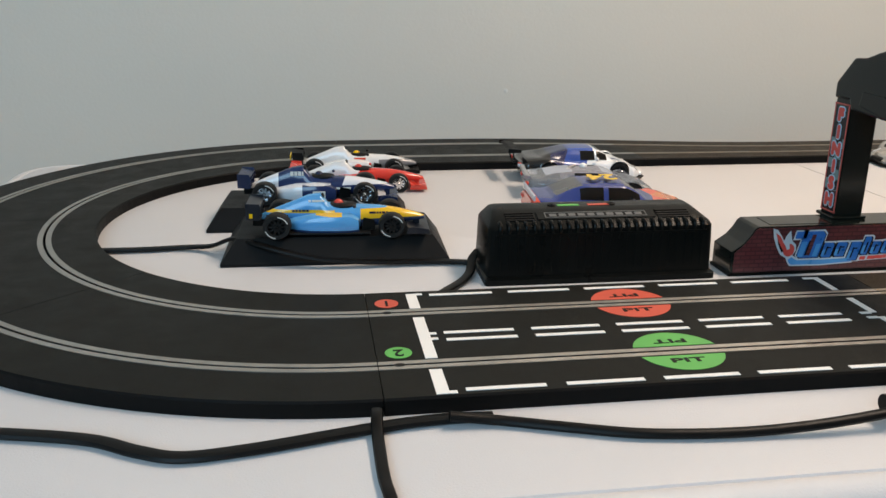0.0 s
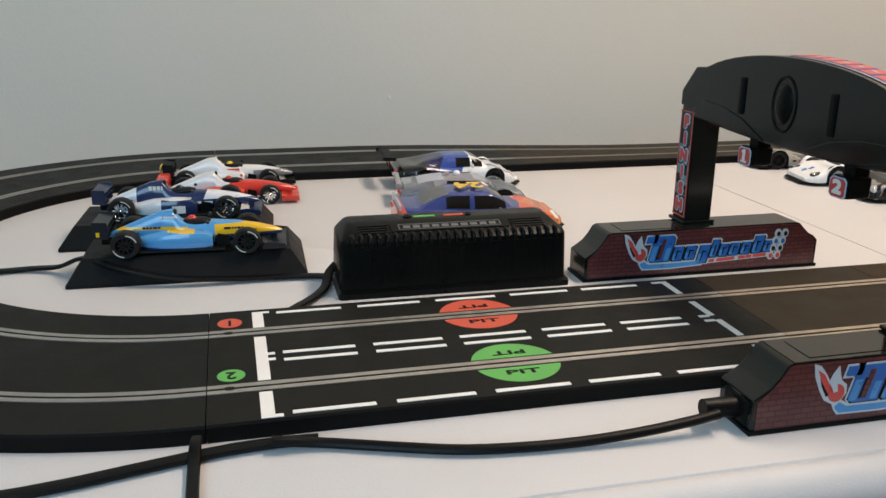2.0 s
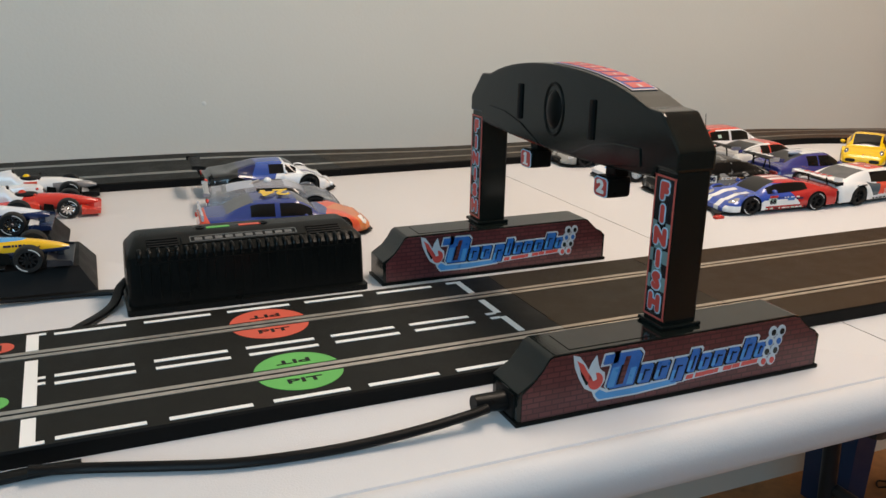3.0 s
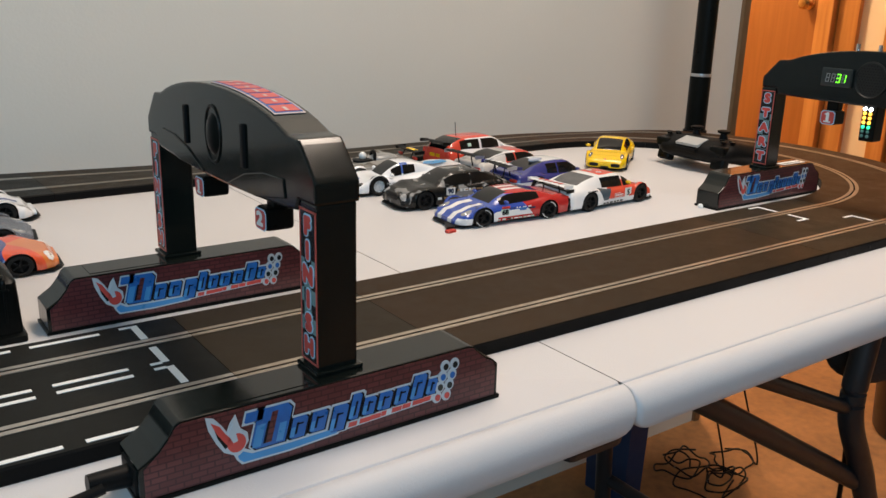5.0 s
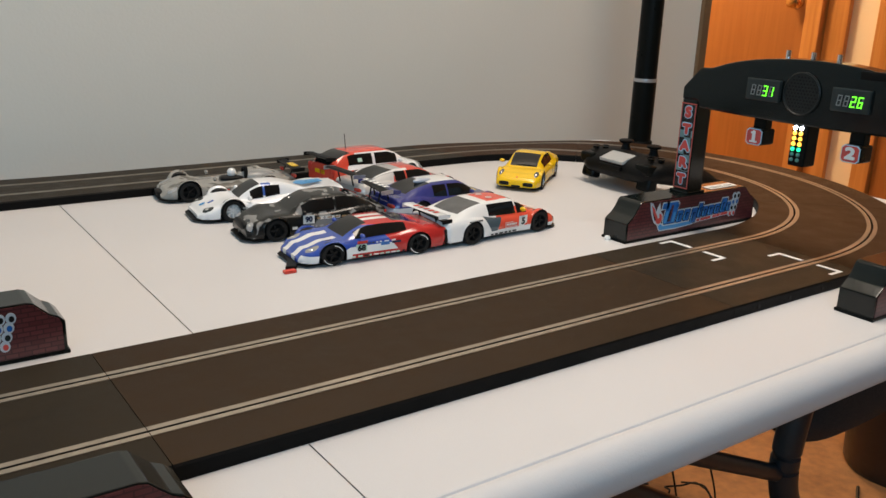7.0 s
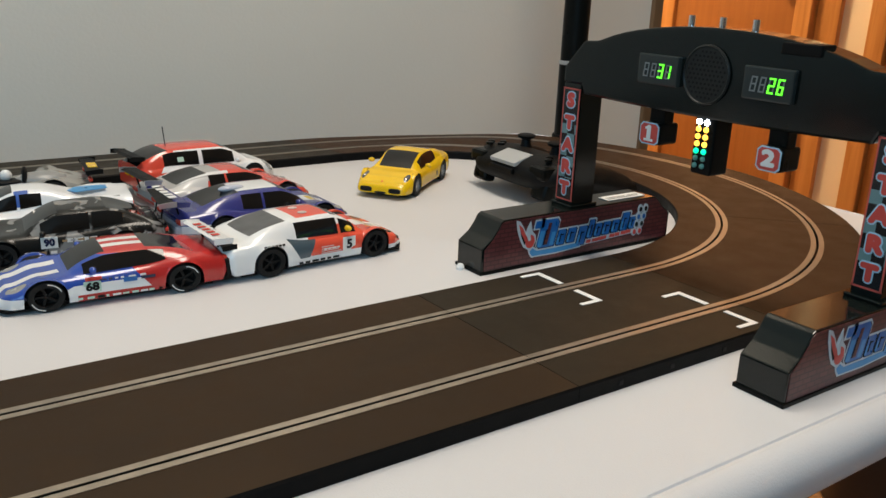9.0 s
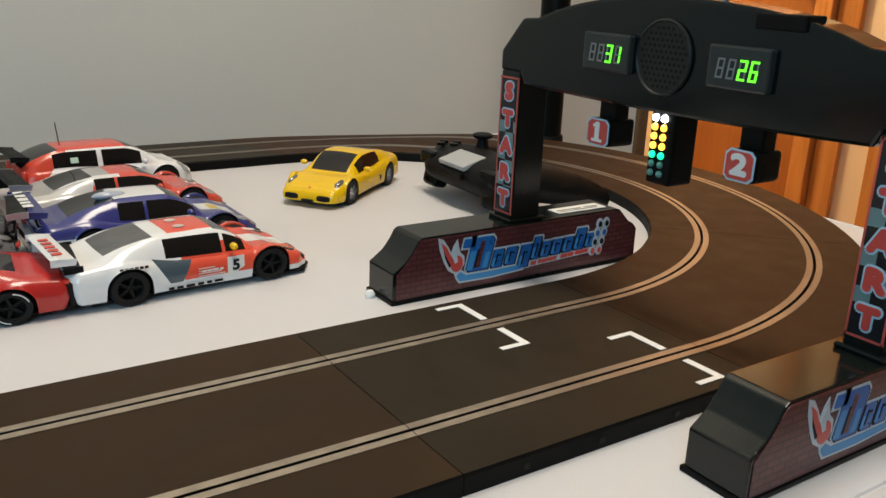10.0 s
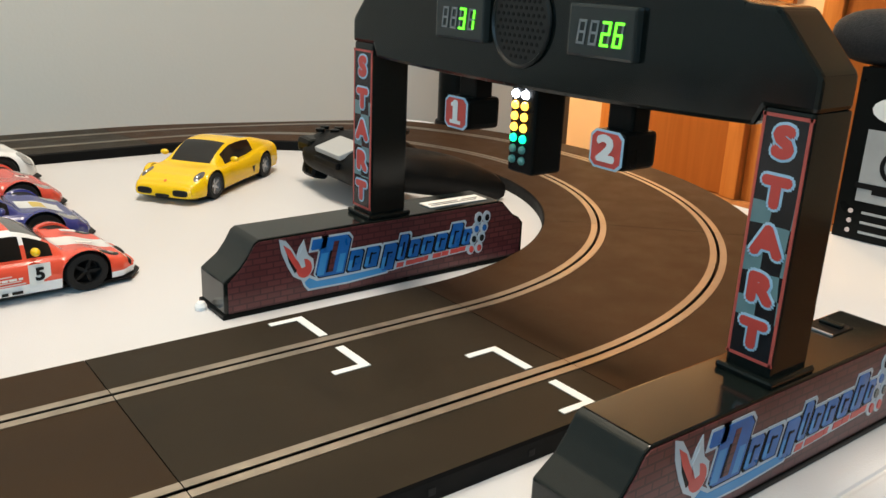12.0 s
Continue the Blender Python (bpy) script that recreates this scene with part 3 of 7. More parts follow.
def lift(x, y):
    """Beyond the table's far edge the circuit sags a little."""
    def ease(k):
        k = min(1, max(0, k))
        return k * k * (3 - 2 * k)
    return -0.0105 * ease((y - 0.485) / 0.15) * ease((x - 0.15) / 0.45)


def place(s, kind, off):
    """The point of a section's centre line at fraction s, moved off to its left."""
    k, a, b = kind
    if k == "front":
        x, y, dx, dy = a + (b - a) * s, 0.0, 1, 0
    elif k == "back":
        x, y, dx, dy = a + (b - a) * s, 2 * R_MID, -1, 0
    else:
        ang = radians(a + (b - a) * s)
        cx = 0.0 if k == "left" else STRAIGHT_END
        x, y = cx + R_MID * math.cos(ang), R_MID + R_MID * math.sin(ang)
        dx, dy = -math.sin(ang), math.cos(ang)
    x, y = x - dy * off, y + dx * off
    return x, y, lift(x, y)


def strip(kind, outline, steps):
    """Sweeps an outline of (off, z) along a section."""
    k, a, b = kind
    arc = k in ("left", "right")
    gap = 0.00022 / (abs(b - a) if not arc else R_MID * radians(abs(b - a)))
    rings = []
    for i in range(steps + 1):
        s = gap + (1 - 2 * gap) * i / steps
        ring = []
        for off, z in outline:
            x, y, l = place(s, kind, off)
            ring.append((x, y, z + l))
        rings.append(ring)
    return loft(rings)


def section(kind, label, steps, surface="track"):
    sec = thing("track_section", Matrix(), label, "race track section", "slot car circuit")
    slot, deep = 0.0010, 0.0035
    outline = [(-HALF, 0.0), (-HALF, T_H - 0.0012), (-HALF + 0.001, T_H)]
    for c in (-LANE, LANE):
        outline += [(c - slot, T_H), (c - slot, deep), (c + slot, deep), (c + slot, T_H)]
    outline += [(HALF - 0.001, T_H), (HALF, T_H - 0.0012), (HALF, 0.0)]
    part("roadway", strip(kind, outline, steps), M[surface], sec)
    for c in (-LANE, LANE):
        for s in (-1, 1):
            a, b = sorted((c + s * slot, c + s * 0.0050))
            part("rail", strip(kind, [(a, T_H - 0.001), (a, T_H + 0.00035), (b, T_H + 0.00035), (b, T_H - 0.001)], steps), M["rail" if surface == "track" else "rail_warm"], sec, "flat steel contact rail")
    return sec


# sections turn browner to the right: warm reflected light put into their colour
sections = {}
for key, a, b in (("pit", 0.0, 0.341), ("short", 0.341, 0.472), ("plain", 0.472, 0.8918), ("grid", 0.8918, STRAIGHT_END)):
    sections[key] = section(("front", a, b), "dark grey straight slot car track section with steel rails", 2, {"pit": "track", "short": "track_mid", "plain": "track_warm_lit", "grid": "track_mid"}[key])
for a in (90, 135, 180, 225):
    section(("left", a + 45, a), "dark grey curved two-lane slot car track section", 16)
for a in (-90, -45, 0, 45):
    section(("right", a, a + 45), "black curved two-lane slot car track section with warm light painted in", 16, "track_warmest_lit")
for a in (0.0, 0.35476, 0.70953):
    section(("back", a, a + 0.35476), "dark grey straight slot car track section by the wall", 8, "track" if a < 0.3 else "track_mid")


def mark(parent, x0, x1, y0, y1, material="white_paint", name="painted_line"):
    return part(name, box(x0, x1, y0, y1, T_H + 0.00005, T_H + 0.00035), M[material], parent)


pit = sections["pit"]
# end bars of the pit box, with their inward ticks
for x, s in ((0.0262, 1), (0.3160, -1)):
    w = 0.0068 if s > 0 else 0.0045
    for y0, y1 in ((0.0435, 0.0695), (-0.031, 0.0285), (-0.0735, -0.0450)):
        if s > 0:
            mark(pit, x, x + w, y0, y1)
    if s < 0:
        for y0, y1 in ((0.0440, 0.0695), (0.0030, 0.0285), (-0.0305, -0.0045), (-0.0735, -0.0450)):
            mark(pit, x - w, x, y0, y1)
    for y in (0.0668, 0.0013, -0.0063, -0.0735):
        a, b = sorted((x + s * w, x + s * (w + (0.004 if s > 0 else 0.007))))
        mark(pit, a, b, y, y + 0.003)
for k in range(5):
    x = 0.0415 + 0.0522 * k
    for y in (0.0648, 0.0017, -0.0086, -0.0716):
        mark(pit, x, x + 0.0415, y, y + 0.0034)


def spot(parent, cx, cy, r, material, words, size):
    """A painted disc cut by the contact rails, with a word on each half."""
    for s in (-1, 1):
        pts = []
        for k in range(25):
            a = radians(180 * k / 24)
            y = r * math.sin(a)
            if y >= 0.006:
                pts.append((cx + r * math.cos(a), cy + s * y))
        part("painted_spot", prism(pts, T_H + 0.00005, T_H + 0.0003), M[material], parent, "round lane colour spot")
        m = Matrix.Translation((cx, cy + s * 0.0130, T_H + 0.0004)) @ pose(0, 0, 0, 0, 0, 0 if s < 0 else 180)
        part("spot_word", lettering(words, size, 0.00018, 0.00012, m=m @ Matrix.Diagonal((1.75, 0.85, 1, 1))), M["ink"], parent, "black word PIT")


spot(pit, 0.1675, LANE, 0.0250, "red_spot", "PIT", 0.0085)
spot(pit, 0.1675, -LANE, 0.0250, "green_spot", "PIT", 0.0085)
for y, c, w in ((0.0540, "red_spot", "1"), (-0.0217, "green_spot", "2")):
    part("painted_spot", lathe([(0, T_H + 0.00005), (0.0075, T_H + 0.00005), (0.0075, T_H + 0.0003), (0, T_H + 0.0003)], 24, Matrix.Translation((0.0125, y, 0))), M[c], pit, "small numbered lane spot")
    part("spot_number", lettering(w, 0.012, 0.0002, 0.00012, m=Matrix.Translation((0.0125, y, T_H + 0.0004)) @ pose(0, 0, 0, 0, 0, 180)), M["ink"], pit, "black lane number")
for y in (LANE, -LANE):
    part("slot_hole", lathe([(0, T_H - 0.002), (0.0021, T_H - 0.002), (0.0021, T_H + 0.00045), (0, T_H + 0.00045)], 14, Matrix.Translation((0.0115, y, 0)) @ Matrix.Diagonal((1.5, 1, 1, 1))), M["ink"], pit, "dark oval guide hole")

grid = sections["grid"]
for x, y in ((0.990, LANE), (1.0475, -LANE)):
    mark(grid, x - 0.0042, x, y + 0.0065, y + 0.0315)
    mark(grid, x - 0.0042, x, y - 0.0305, y - 0.0075)
    mark(grid, x - 0.0175, x - 0.0042, y + 0.0282, y + 0.0315)
    mark(grid, x - 0.0175, x - 0.0042, y - 0.0305, y - 0.0272)
for x in (0.920, 0.960, 1.005):
    part("edge_clip_hole", box(x, x + 0.0032, -HALF - 0.0004, -HALF + 0.001, 0.0026, 0.0056, 0.0004), M["ink"], grid, "dark clip hole in the track edge")

# ---- the drag racing gantries ----
def flat_shape(points, depth, m, bm=None):
    return prism(points, 0.0, depth, bm, m)


def oval(cx, cy, rx, ry, n=16):
    return [(cx + rx * math.cos(2 * math.pi * k / n), cy + ry * math.sin(2 * math.pi * k / n)) for k in range(n)]


def logo(parent, m):
    """Plain coloured shapes in place of the maker's mark: flame, slanted blue blocks, swoosh, red bars, spots."""
    def add(name, shapes, depth, material):
        bm = None
        for s in shapes:
            bm = flat_shape(s, depth, m, bm) if bm is not None else flat_shape(s, depth, m)
        return part(name, bm, M[material], parent)

    lean = 0.24

    def slant(x, z, w, h, cut=0.0):
        """A leaning block whose upper right and lower left corners are cut off."""
        flat = [(x + cut, z), (x + w, z), (x + w, z + h - cut), (x + w - cut, z + h), (x, z + h), (x, z + cut)]
        return [(a + lean * (b - z), b) for a, b in flat]

    # first edge, foot, width and height of each block in the row
    row = [(0.0690, 0.0128, 0.0092, 0.0118), (0.0795, 0.0131, 0.0094, 0.0116), (0.0900, 0.0096, 0.0096, 0.0150), (0.1008, 0.0138, 0.0066, 0.0148), (0.1084, 0.0141, 0.0082, 0.0104),
           (0.1172, 0.0144, 0.0090, 0.0104), (0.1272, 0.0147, 0.0088, 0.0103), (0.1370, 0.0150, 0.0092, 0.0146), (0.1468, 0.0154, 0.0074, 0.0096)]
    big, serif = slant(0.0500, 0.0130, 0.0176, 0.0212, 0.0030), slant(0.0478, 0.0286, 0.0090, 0.0056, 0.0008)
    grow = 0.0011
    add("logo_outline", [slant(0.0500 - grow, 0.0130 - grow, 0.0176 + 2 * grow, 0.0212 + 2 * grow, 0.0030), slant(0.0478 - grow, 0.0286 - grow, 0.0090 + grow, 0.0056 + 2 * grow)]
        + [slant(x - grow, z - grow, w + 2 * grow, h + 2 * grow, 0.0015) for x, z, w, h in row], 0.00025, "logo_pale")
    add("logo_shadow", [slant(0.0498, 0.0124, 0.0184, 0.0215, 0.0026)] + [slant(x - 0.0003, z - 0.0005, w + 0.0005, h + 0.0004, 0.0012) for x, z, w, h in row], 0.00035, "ink")
    add("logo_block", [big, serif] + [slant(x + 0.0006, z, w - 0.0012, h, 0.0016) for x, z, w, h in row], 0.00045, "logo_blue")
    add("logo_sheen", [slant(0.0512, 0.0140, 0.0042, 0.0120), slant(0.0630, 0.0140, 0.0036, 0.0100)] + [slant(x + 0.0010, z + 0.0010, 0.0022, 0.45 * h) for x, z, w, h in row], 0.0005, "logo_sky")
    add("logo_slit", [slant(0.0566, 0.0150, 0.0012, 0.0118)] + [slant(x + 0.0036, z + 0.0022, 0.0011, 0.55 * h) for x, z, w, h in row] + [slant(x + 0.0052, z + 0.62 * h, w - 0.0060, 0.0009) for x, z, w, h in row], 0.0006, "ink")
    add("logo_inset", [slant(0.0578, 0.0150, 0.0030, 0.0165)], 0.0006, "brick")
    add("logo_swoosh_outline", [[(0.0425, 0.0132), (0.0438, 0.0098), (0.0462, 0.0066), (0.0700, 0.0062), (0.0960, 0.0076), (0.0990, 0.0120), (0.0960, 0.0130), (0.0700, 0.0122), (0.0520, 0.0124), (0.0478, 0.0150)]], 0.00022, "logo_pale")
    add("logo_swoosh", [[(0.0442, 0.0118), (0.0450, 0.0098), (0.0470, 0.0077), (0.0700, 0.0073), (0.0950, 0.0086), (0.0968, 0.0116), (0.0700, 0.0110), (0.0512, 0.0112), (0.0470, 0.0138)]], 0.00042, "logo_sky")
    add("logo_strip", [[(0.1000, 0.0088), (0.1030, 0.0090), (0.1520, 0.0112), (0.1528, 0.0150), (0.1040, 0.0128), (0.1008, 0.0126)]], 0.00030, "logo_pale")
    for k, w in enumerate((0.0046, 0.0062, 0.0060, 0.0028, 0.0058, 0.0050, 0.0062, 0.0050)):
        add("logo_red_bar", [slant(0.1016 + 0.0063 * k, 0.0097 + 0.00030 * k, w, 0.0027)], 0.00045, "letter_red")
    # flame: a pale pear-shaped outline with two tongues round a red ball
    add("flame_outline", [[(0.0300, 0.0374), (0.0312, 0.0300), (0.0345, 0.0218), (0.0378, 0.0160), (0.0425, 0.0132), (0.0470, 0.0146), (0.0498, 0.0190), (0.0494, 0.0238), (0.0462, 0.0268), (0.0452, 0.0300), (0.0440, 0.0352), (0.0412, 0.0312), (0.0396, 0.0270), (0.0374, 0.0310), (0.0338, 0.0360)]], 0.0003, "logo_pale")
    add("flame_gap", [[(0.0330, 0.0335), (0.0352, 0.0245), (0.0385, 0.0178), (0.0402, 0.0190), (0.0376, 0.0250), (0.0362, 0.0300)]], 0.0004, "ink")
    add("flame", [oval(0.0440, 0.0196, 0.0045, 0.0052), [(0.0322, 0.0340), (0.0350, 0.0270), (0.0392, 0.0200), (0.0415, 0.0225), (0.0388, 0.0262), (0.0362, 0.0310)]], 0.0005, "letter_red")
    add("flame_core", [[(0.0400, 0.0255), (0.0424, 0.0200), (0.0446, 0.0206), (0.0438, 0.0250), (0.0428, 0.0310)]], 0.0006, "logo_pale")
    for i in range(2):
        for j in range(4):
            c = (0.1552 + 0.0060 * i + 0.0016 * j, 0.0122 + 0.0061 * j)
            add("flag_spot", [oval(c[0], c[1], 0.0030, 0.0038, 12)], 0.0003 + 0.00004 * (i + 2 * j), "logo_pale")
            add("flag_spot_centre", [oval(c[0] + 0.0003, c[1] - 0.0004, 0.0016, 0.0021, 12)], 0.0008, ("letter_red", "display", "logo_blue", "ink")[j])


B_LEN, B_TOP, B_DEEP = 0.1965, 0.037, 0.029


def base_outline():
    """Side view of a gantry foot: stepped ends with a hollow curve up to the flat top."""
    left = [(0.0, 0.0), (0.0, 0.0185), (0.003, 0.0205), (0.0088, 0.0245), (0.0134, 0.030), (0.0167, 0.0355), (0.0192, B_TOP)]
    right = [(0.1755, B_TOP), (0.1790, 0.0360), (0.1833, 0.0318), (0.1880, 0.0275), (0.1927, 0.0252), (B_LEN, 0.0215), (B_LEN, 0.0)]
    return left + right


def foot(parent, m, covered):
    """The foot with the printed cover on its viewer's side; origin at its near left corner."""
    stand = m @ pose(0, 0, 0, 90)
    body = part("base", prism(base_outline(), -B_DEEP, 0.0, m=stand, bevel=0.0008), M["black"], parent)
    lip = box(-0.0012, B_LEN + 0.0012, -0.0012, B_DEEP + 0.0012, 0.0, 0.0024, 0.0006)
    lip.transform(m)
    part("base_lip", lip, M["satin"], parent)
    cover = [(0.0022, 0.0026), (0.0022, 0.0175)] + [(x, z - 0.0012) for x, z in base_outline()[3:-2]] + [(B_LEN - 0.0022, 0.0200), (B_LEN - 0.0022, 0.0026)]
    part("brick_cover", prism(cover, 0.0, 0.0004, m=stand), M["brick"], parent, "dark red brick-printed cover")
    logo(parent, stand @ Matrix.Translation((0.0, 0.0, 0.0004)) @ Matrix.Diagonal((1, 0.952, 1, 1)))
    if not covered:
        return body
    lid = box(0.03, 0.083, 0.004, 0.025, B_TOP, B_TOP + 0.0003, 0.0001)
    lid.transform(m)
    part("battery_lid", lid, M["black"], parent)
    return body


POST_W, POST_D, POST_TOP = 0.0225, 0.0180, 0.126


def post(parent, x, y, words, spacing, size, stretch, mid):
    flange = box(x - 0.0024, x + POST_W + 0.0024, y - 0.0024, y + POST_D + 0.0024, B_TOP, B_TOP + 0.0026, 0.001)
    part("post_flange", flange, M["black"], parent)
    part("post", box(x, x + POST_W, y, y + POST_D, B_TOP + 0.002, POST_TOP, 0.0012), M["black"], parent)
    face = Matrix.Translation((x, y + POST_D / 2, mid)) @ pose(0, 0, 0, 90, 0, -90)
    half_h = 0.0405
    part("sticker", box(x - 0.0003, x + 0.0005, y + 0.0006, y + POST_D - 0.0006, mid - half_h, mid + half_h), M["checker"], parent, "black and teal chequered sticker")
    rim = None
    for a, b, c, d in ((0, POST_D, mid - half_h, mid - half_h + 0.0011), (0, POST_D, mid + half_h - 0.0011, mid + half_h), (0.0003, 0.0013, mid - half_h, mid + half_h), (POST_D - 0.0013, POST_D - 0.0003, mid - half_h, mid + half_h)):
        rim = box(x - 0.00045, x, y + a, y + b, c, d, bm=rim)
    part("sticker_border", rim, M["border"], parent)
    part("letter_halo", bold_lettering(words, size, 0.0020, 0.0001, spacing, face @ Matrix.Translation((0, 0, 0.0004)), (stretch, 1)), M["letter_halo"], parent)
    part("letters", bold_lettering(words, size, 0.0011, 0.0001, spacing, face @ Matrix.Translation((0, 0, 0.00068)), (stretch, 1)), M["letter_red"], parent, "red block letters " + words.replace("\n", ""))


def beam_outline(y0, y1, bow):
    """Front view of the arch: chamfered shoulders over the posts and a bowed crown; origin between the posts."""
    w = (y1 - y0) / 2
    top = [(-w, 0.1258), (-w, 0.1365), (-w + 0.0012, 0.1382), (-w + 0.0165, 0.1545), (-w + 0.0185, 0.1558), (-w + 0.0300, 0.1565)]
    n = 18
    arch = []
    for k in range(n + 1):
        u = -1 + 2 * k / n
        arch.append((u * (w - 0.033), 0.1565 + 0.0148 * (1 - u * u) ** 0.75))
    under = []
    inner = w - POST_D
    for k in range(n + 1):
        u = 1 - 2 * k / n
        under.append((u * (inner - 0.003), 0.1195 - bow * (1 - u * u)))
    mirror = [(-a, b) for a, b in reversed(top)]
    return top + arch[1:-1] + mirror + [(inner, 0.1258)] + under + [(-inner, 0.1258)]


def gantry(name, m, words, spacing, size, stretch, start):
    g = thing(name, m, "black plastic %s gantry over the track with brick-printed feet" % ("start" if start else "finish"), "race gantry", "track gantries")
    y_near, y_far = (-0.1188 if start else -0.1153), 0.1193
    mid = (y_near + y_far) / 2
    slip = 0.010 if start else 0.0
    # feet: near one outside lane two, far one outside lane one
    foot(g, Matrix.Translation((-0.0742 if start else -0.0950, y_near - (0.0125 if start else 0.0185), 0)) @ Matrix.Diagonal((1.0 if start else 1.045, 1, 1, 1)), not start)
    foot(g, Matrix.Translation((-0.0868 if start else -0.0857, y_far - (0.0125 if start else 0.0225), 0)), not start)
    for x, y in ((slip, y_near), (0.0, y_far)):
        post(g, x, y - POST_D / 2, words, spacing, size, stretch, 0.0840 if start and y < 0 else 0.0820)
    proud = 0.0004 if start else 0.0012
    out = beam_outline(y_near - POST_D / 2 - proud, y_far + POST_D / 2 + proud, 0.0020 if start else 0.0042)
    stand = Matrix.Translation((slip / 2, mid, 0)) @ pose(0, 0, 0, 90, 0, 90 + math.degrees(slip / (y_far - y_near)))
    # the outline lies across the track, extruded along it
    part("beam", prism(out, -proud, POST_W + proud, m=stand, bevel=0.0016), M["black"], g, "bowed glossy black crossbeam")
    for s in () if start else (1, -1):
        sw = prism([(s * a, b) for a, b in ((0.018, 0.1168), (0.045, 0.1275), (0.070, 0.1325), (0.094, 0.1335), (0.096, 0.1235), (0.060, 0.1172))], -0.0022, 0.0010, m=stand, bevel=0.0006)
        part("moulded_step", sw, M["black"], g)
    # lane plates on hanging stems
    for y, t in ((0.0465 if start else 0.0480, "1"), (-0.0480 if start else -0.0475, "2")):
        back = 0.0078 if start else 0.0068
        f = 1.0 if start else 0.86
        part("hanger", box(back + 0.004, back + 0.014, y - 0.0065 * f, y + 0.0065 * f, 0.1065, 0.1215, 0.0012), M["satin"], g)
        part("sensor_pod", box(back - 0.002, back + 0.0180 * f, y - 0.0083 * f, y + 0.0083 * f, 0.1015 - 0.0072 * f, 0.1085, 0.0026, 3), M["satin"], g)
        face = Matrix.Translation((back - 0.002, y, 0.1015)) @ pose(0, 0, 0, 90, 0, -90) @ Matrix.Diagonal((f, f, 1, 1))
        corners = ((-1, -0.7), (-0.7, -1), (0.7, -1), (1, -0.7), (1, 0.7), (0.7, 1), (-0.7, 1), (-1, 0.7))
        part("lane_plate", prism([(a * 0.0084, b * 0.0072) for a, b in corners], 0, 0.0003, m=face), M["letter_halo"], g)
        part("plate_face", prism([(a * 0.0074, b * 0.0063) for a, b in corners], 0.0002, 0.0006, m=face), M["letter_red"], g, "red lane plate")
        part("plate_number", bold_lettering(t, 0.0145, 0.0008, 0.0001, 1.0, face @ Matrix.Translation((0, 0, 0.0008)), (1.3, 0.85)), M["white_paint"], g, "white lane number " + t)
        if t == "1":
            part("plate_number_foot", prism([(-0.0040, -0.0050), (0.0040, -0.0050), (0.0040, -0.0034), (-0.0040, -0.0034)], 0.0005, 0.00078, m=face), M["white_paint"], g)
            part("plate_number_flag", prism([(-0.0034, 0.0026), (-0.0004, 0.0026), (-0.0004, 0.0050), (-0.0012, 0.0050), (-0.0034, 0.0040)], 0.0005, 0.00076, m=face), M["white_paint"], g)
    return g


def segments(parent, m, digits):
    """Seven-segment figures: a dim set with those of the lit figures glowing."""
    table_on = {"0": "abcdef", "1": "bc", "2": "abged", "3": "abgcd", "4": "fgbc", "5": "afgcd", "6": "afgecd", "7": "abc", "8": "abcdefg", "9": "abcdfg"}
    w, h, t = 0.0042, 0.0088, 0.0009
    bars = {"a": (-w / 2, w / 2, h / 2 - t, h / 2), "g": (-w / 2, w / 2, -t / 2, t / 2), "d": (-w / 2, w / 2, -h / 2, -h / 2 + t),
            "b": (w / 2 - t, w / 2, 0.0004, h / 2 - 0.0006), "c": (w / 2 - t, w / 2, -h / 2 + 0.0006, -0.0004),
            "f": (-w / 2, -w / 2 + t, 0.0004, h / 2 - 0.0006), "e": (-w / 2, -w / 2 + t, -h / 2 + 0.0006, -0.0004)}
    for k, ch in enumerate("88" + digits):
        on, off = None, None
        for s, (a, b, c, d) in bars.items():
            x = (k - 1.5) * 0.0062
            pts = [(x + a + 0.12 * c, c), (x + b + 0.12 * c, c), (x + b + 0.12 * d, d), (x + a + 0.12 * d, d)]
            if k >= 2 and s in table_on[ch]:
                on = prism(pts, 0.0001, 0.0005, on, m)
            else:
                off = prism(pts, 0.0001, 0.0003, off, m)
        if on:
            part("lit_figure", on, M["seg_on"], parent, "glowing green figure %s" % ch)
        if off:
            part("dim_figure", off, M["seg_off"], parent)


finish = gantry("finish_gantry", pose(0.3545, 0.0080, 0), "F\nI\nN\nI\nS\nH", 1.08, 0.0118, 1.15, False)
boss = lathe([(0, 0.0036), (0.004, 0.0034), (0.0085, 0.0024), (0.0108, 0.0008), (0.0118, -0.0002), (0.0135, 0.0002), (0.0145, 0.0012), (0.0156, 0.0012), (0.0164, -0.0004)], 32, pose(-0.0008, 0.0035, 0.1425, 0, -90) @ Matrix.Diagonal((1.12, 0.78, 1, 1)))
part("moulded_boss", boss, M["satin"], finish, smooth=True)
for y in (0.049, -0.042):
    part("moulded_ridge", box(-0.0030, 0.002, y - 0.0022, y + 0.0022, 0.1300, 0.1545, 0.0011), M["matte"], finish)


def crown(y):
    """Height of the beam's top at y."""
    u = max(-1, min(1, (y - 0.002) / 0.0945))
    return 0.1565 + 0.0148 * (1 - u * u) ** 0.75


def top_patch(y0, y1, x0, x1, lift, deep):
    """A thin patch lying on the crown between two stations."""
    rings = []
    n = max(2, int(abs(y1 - y0) / 0.004))
    for k in range(n + 1):
        y = y0 + (y1 - y0) * k / n
        z = crown(y) + lift
        rings.append([(x0, y, z), (x1, y, z), (x1, y, z + deep), (x0, y, z + deep)])
    return loft(rings)


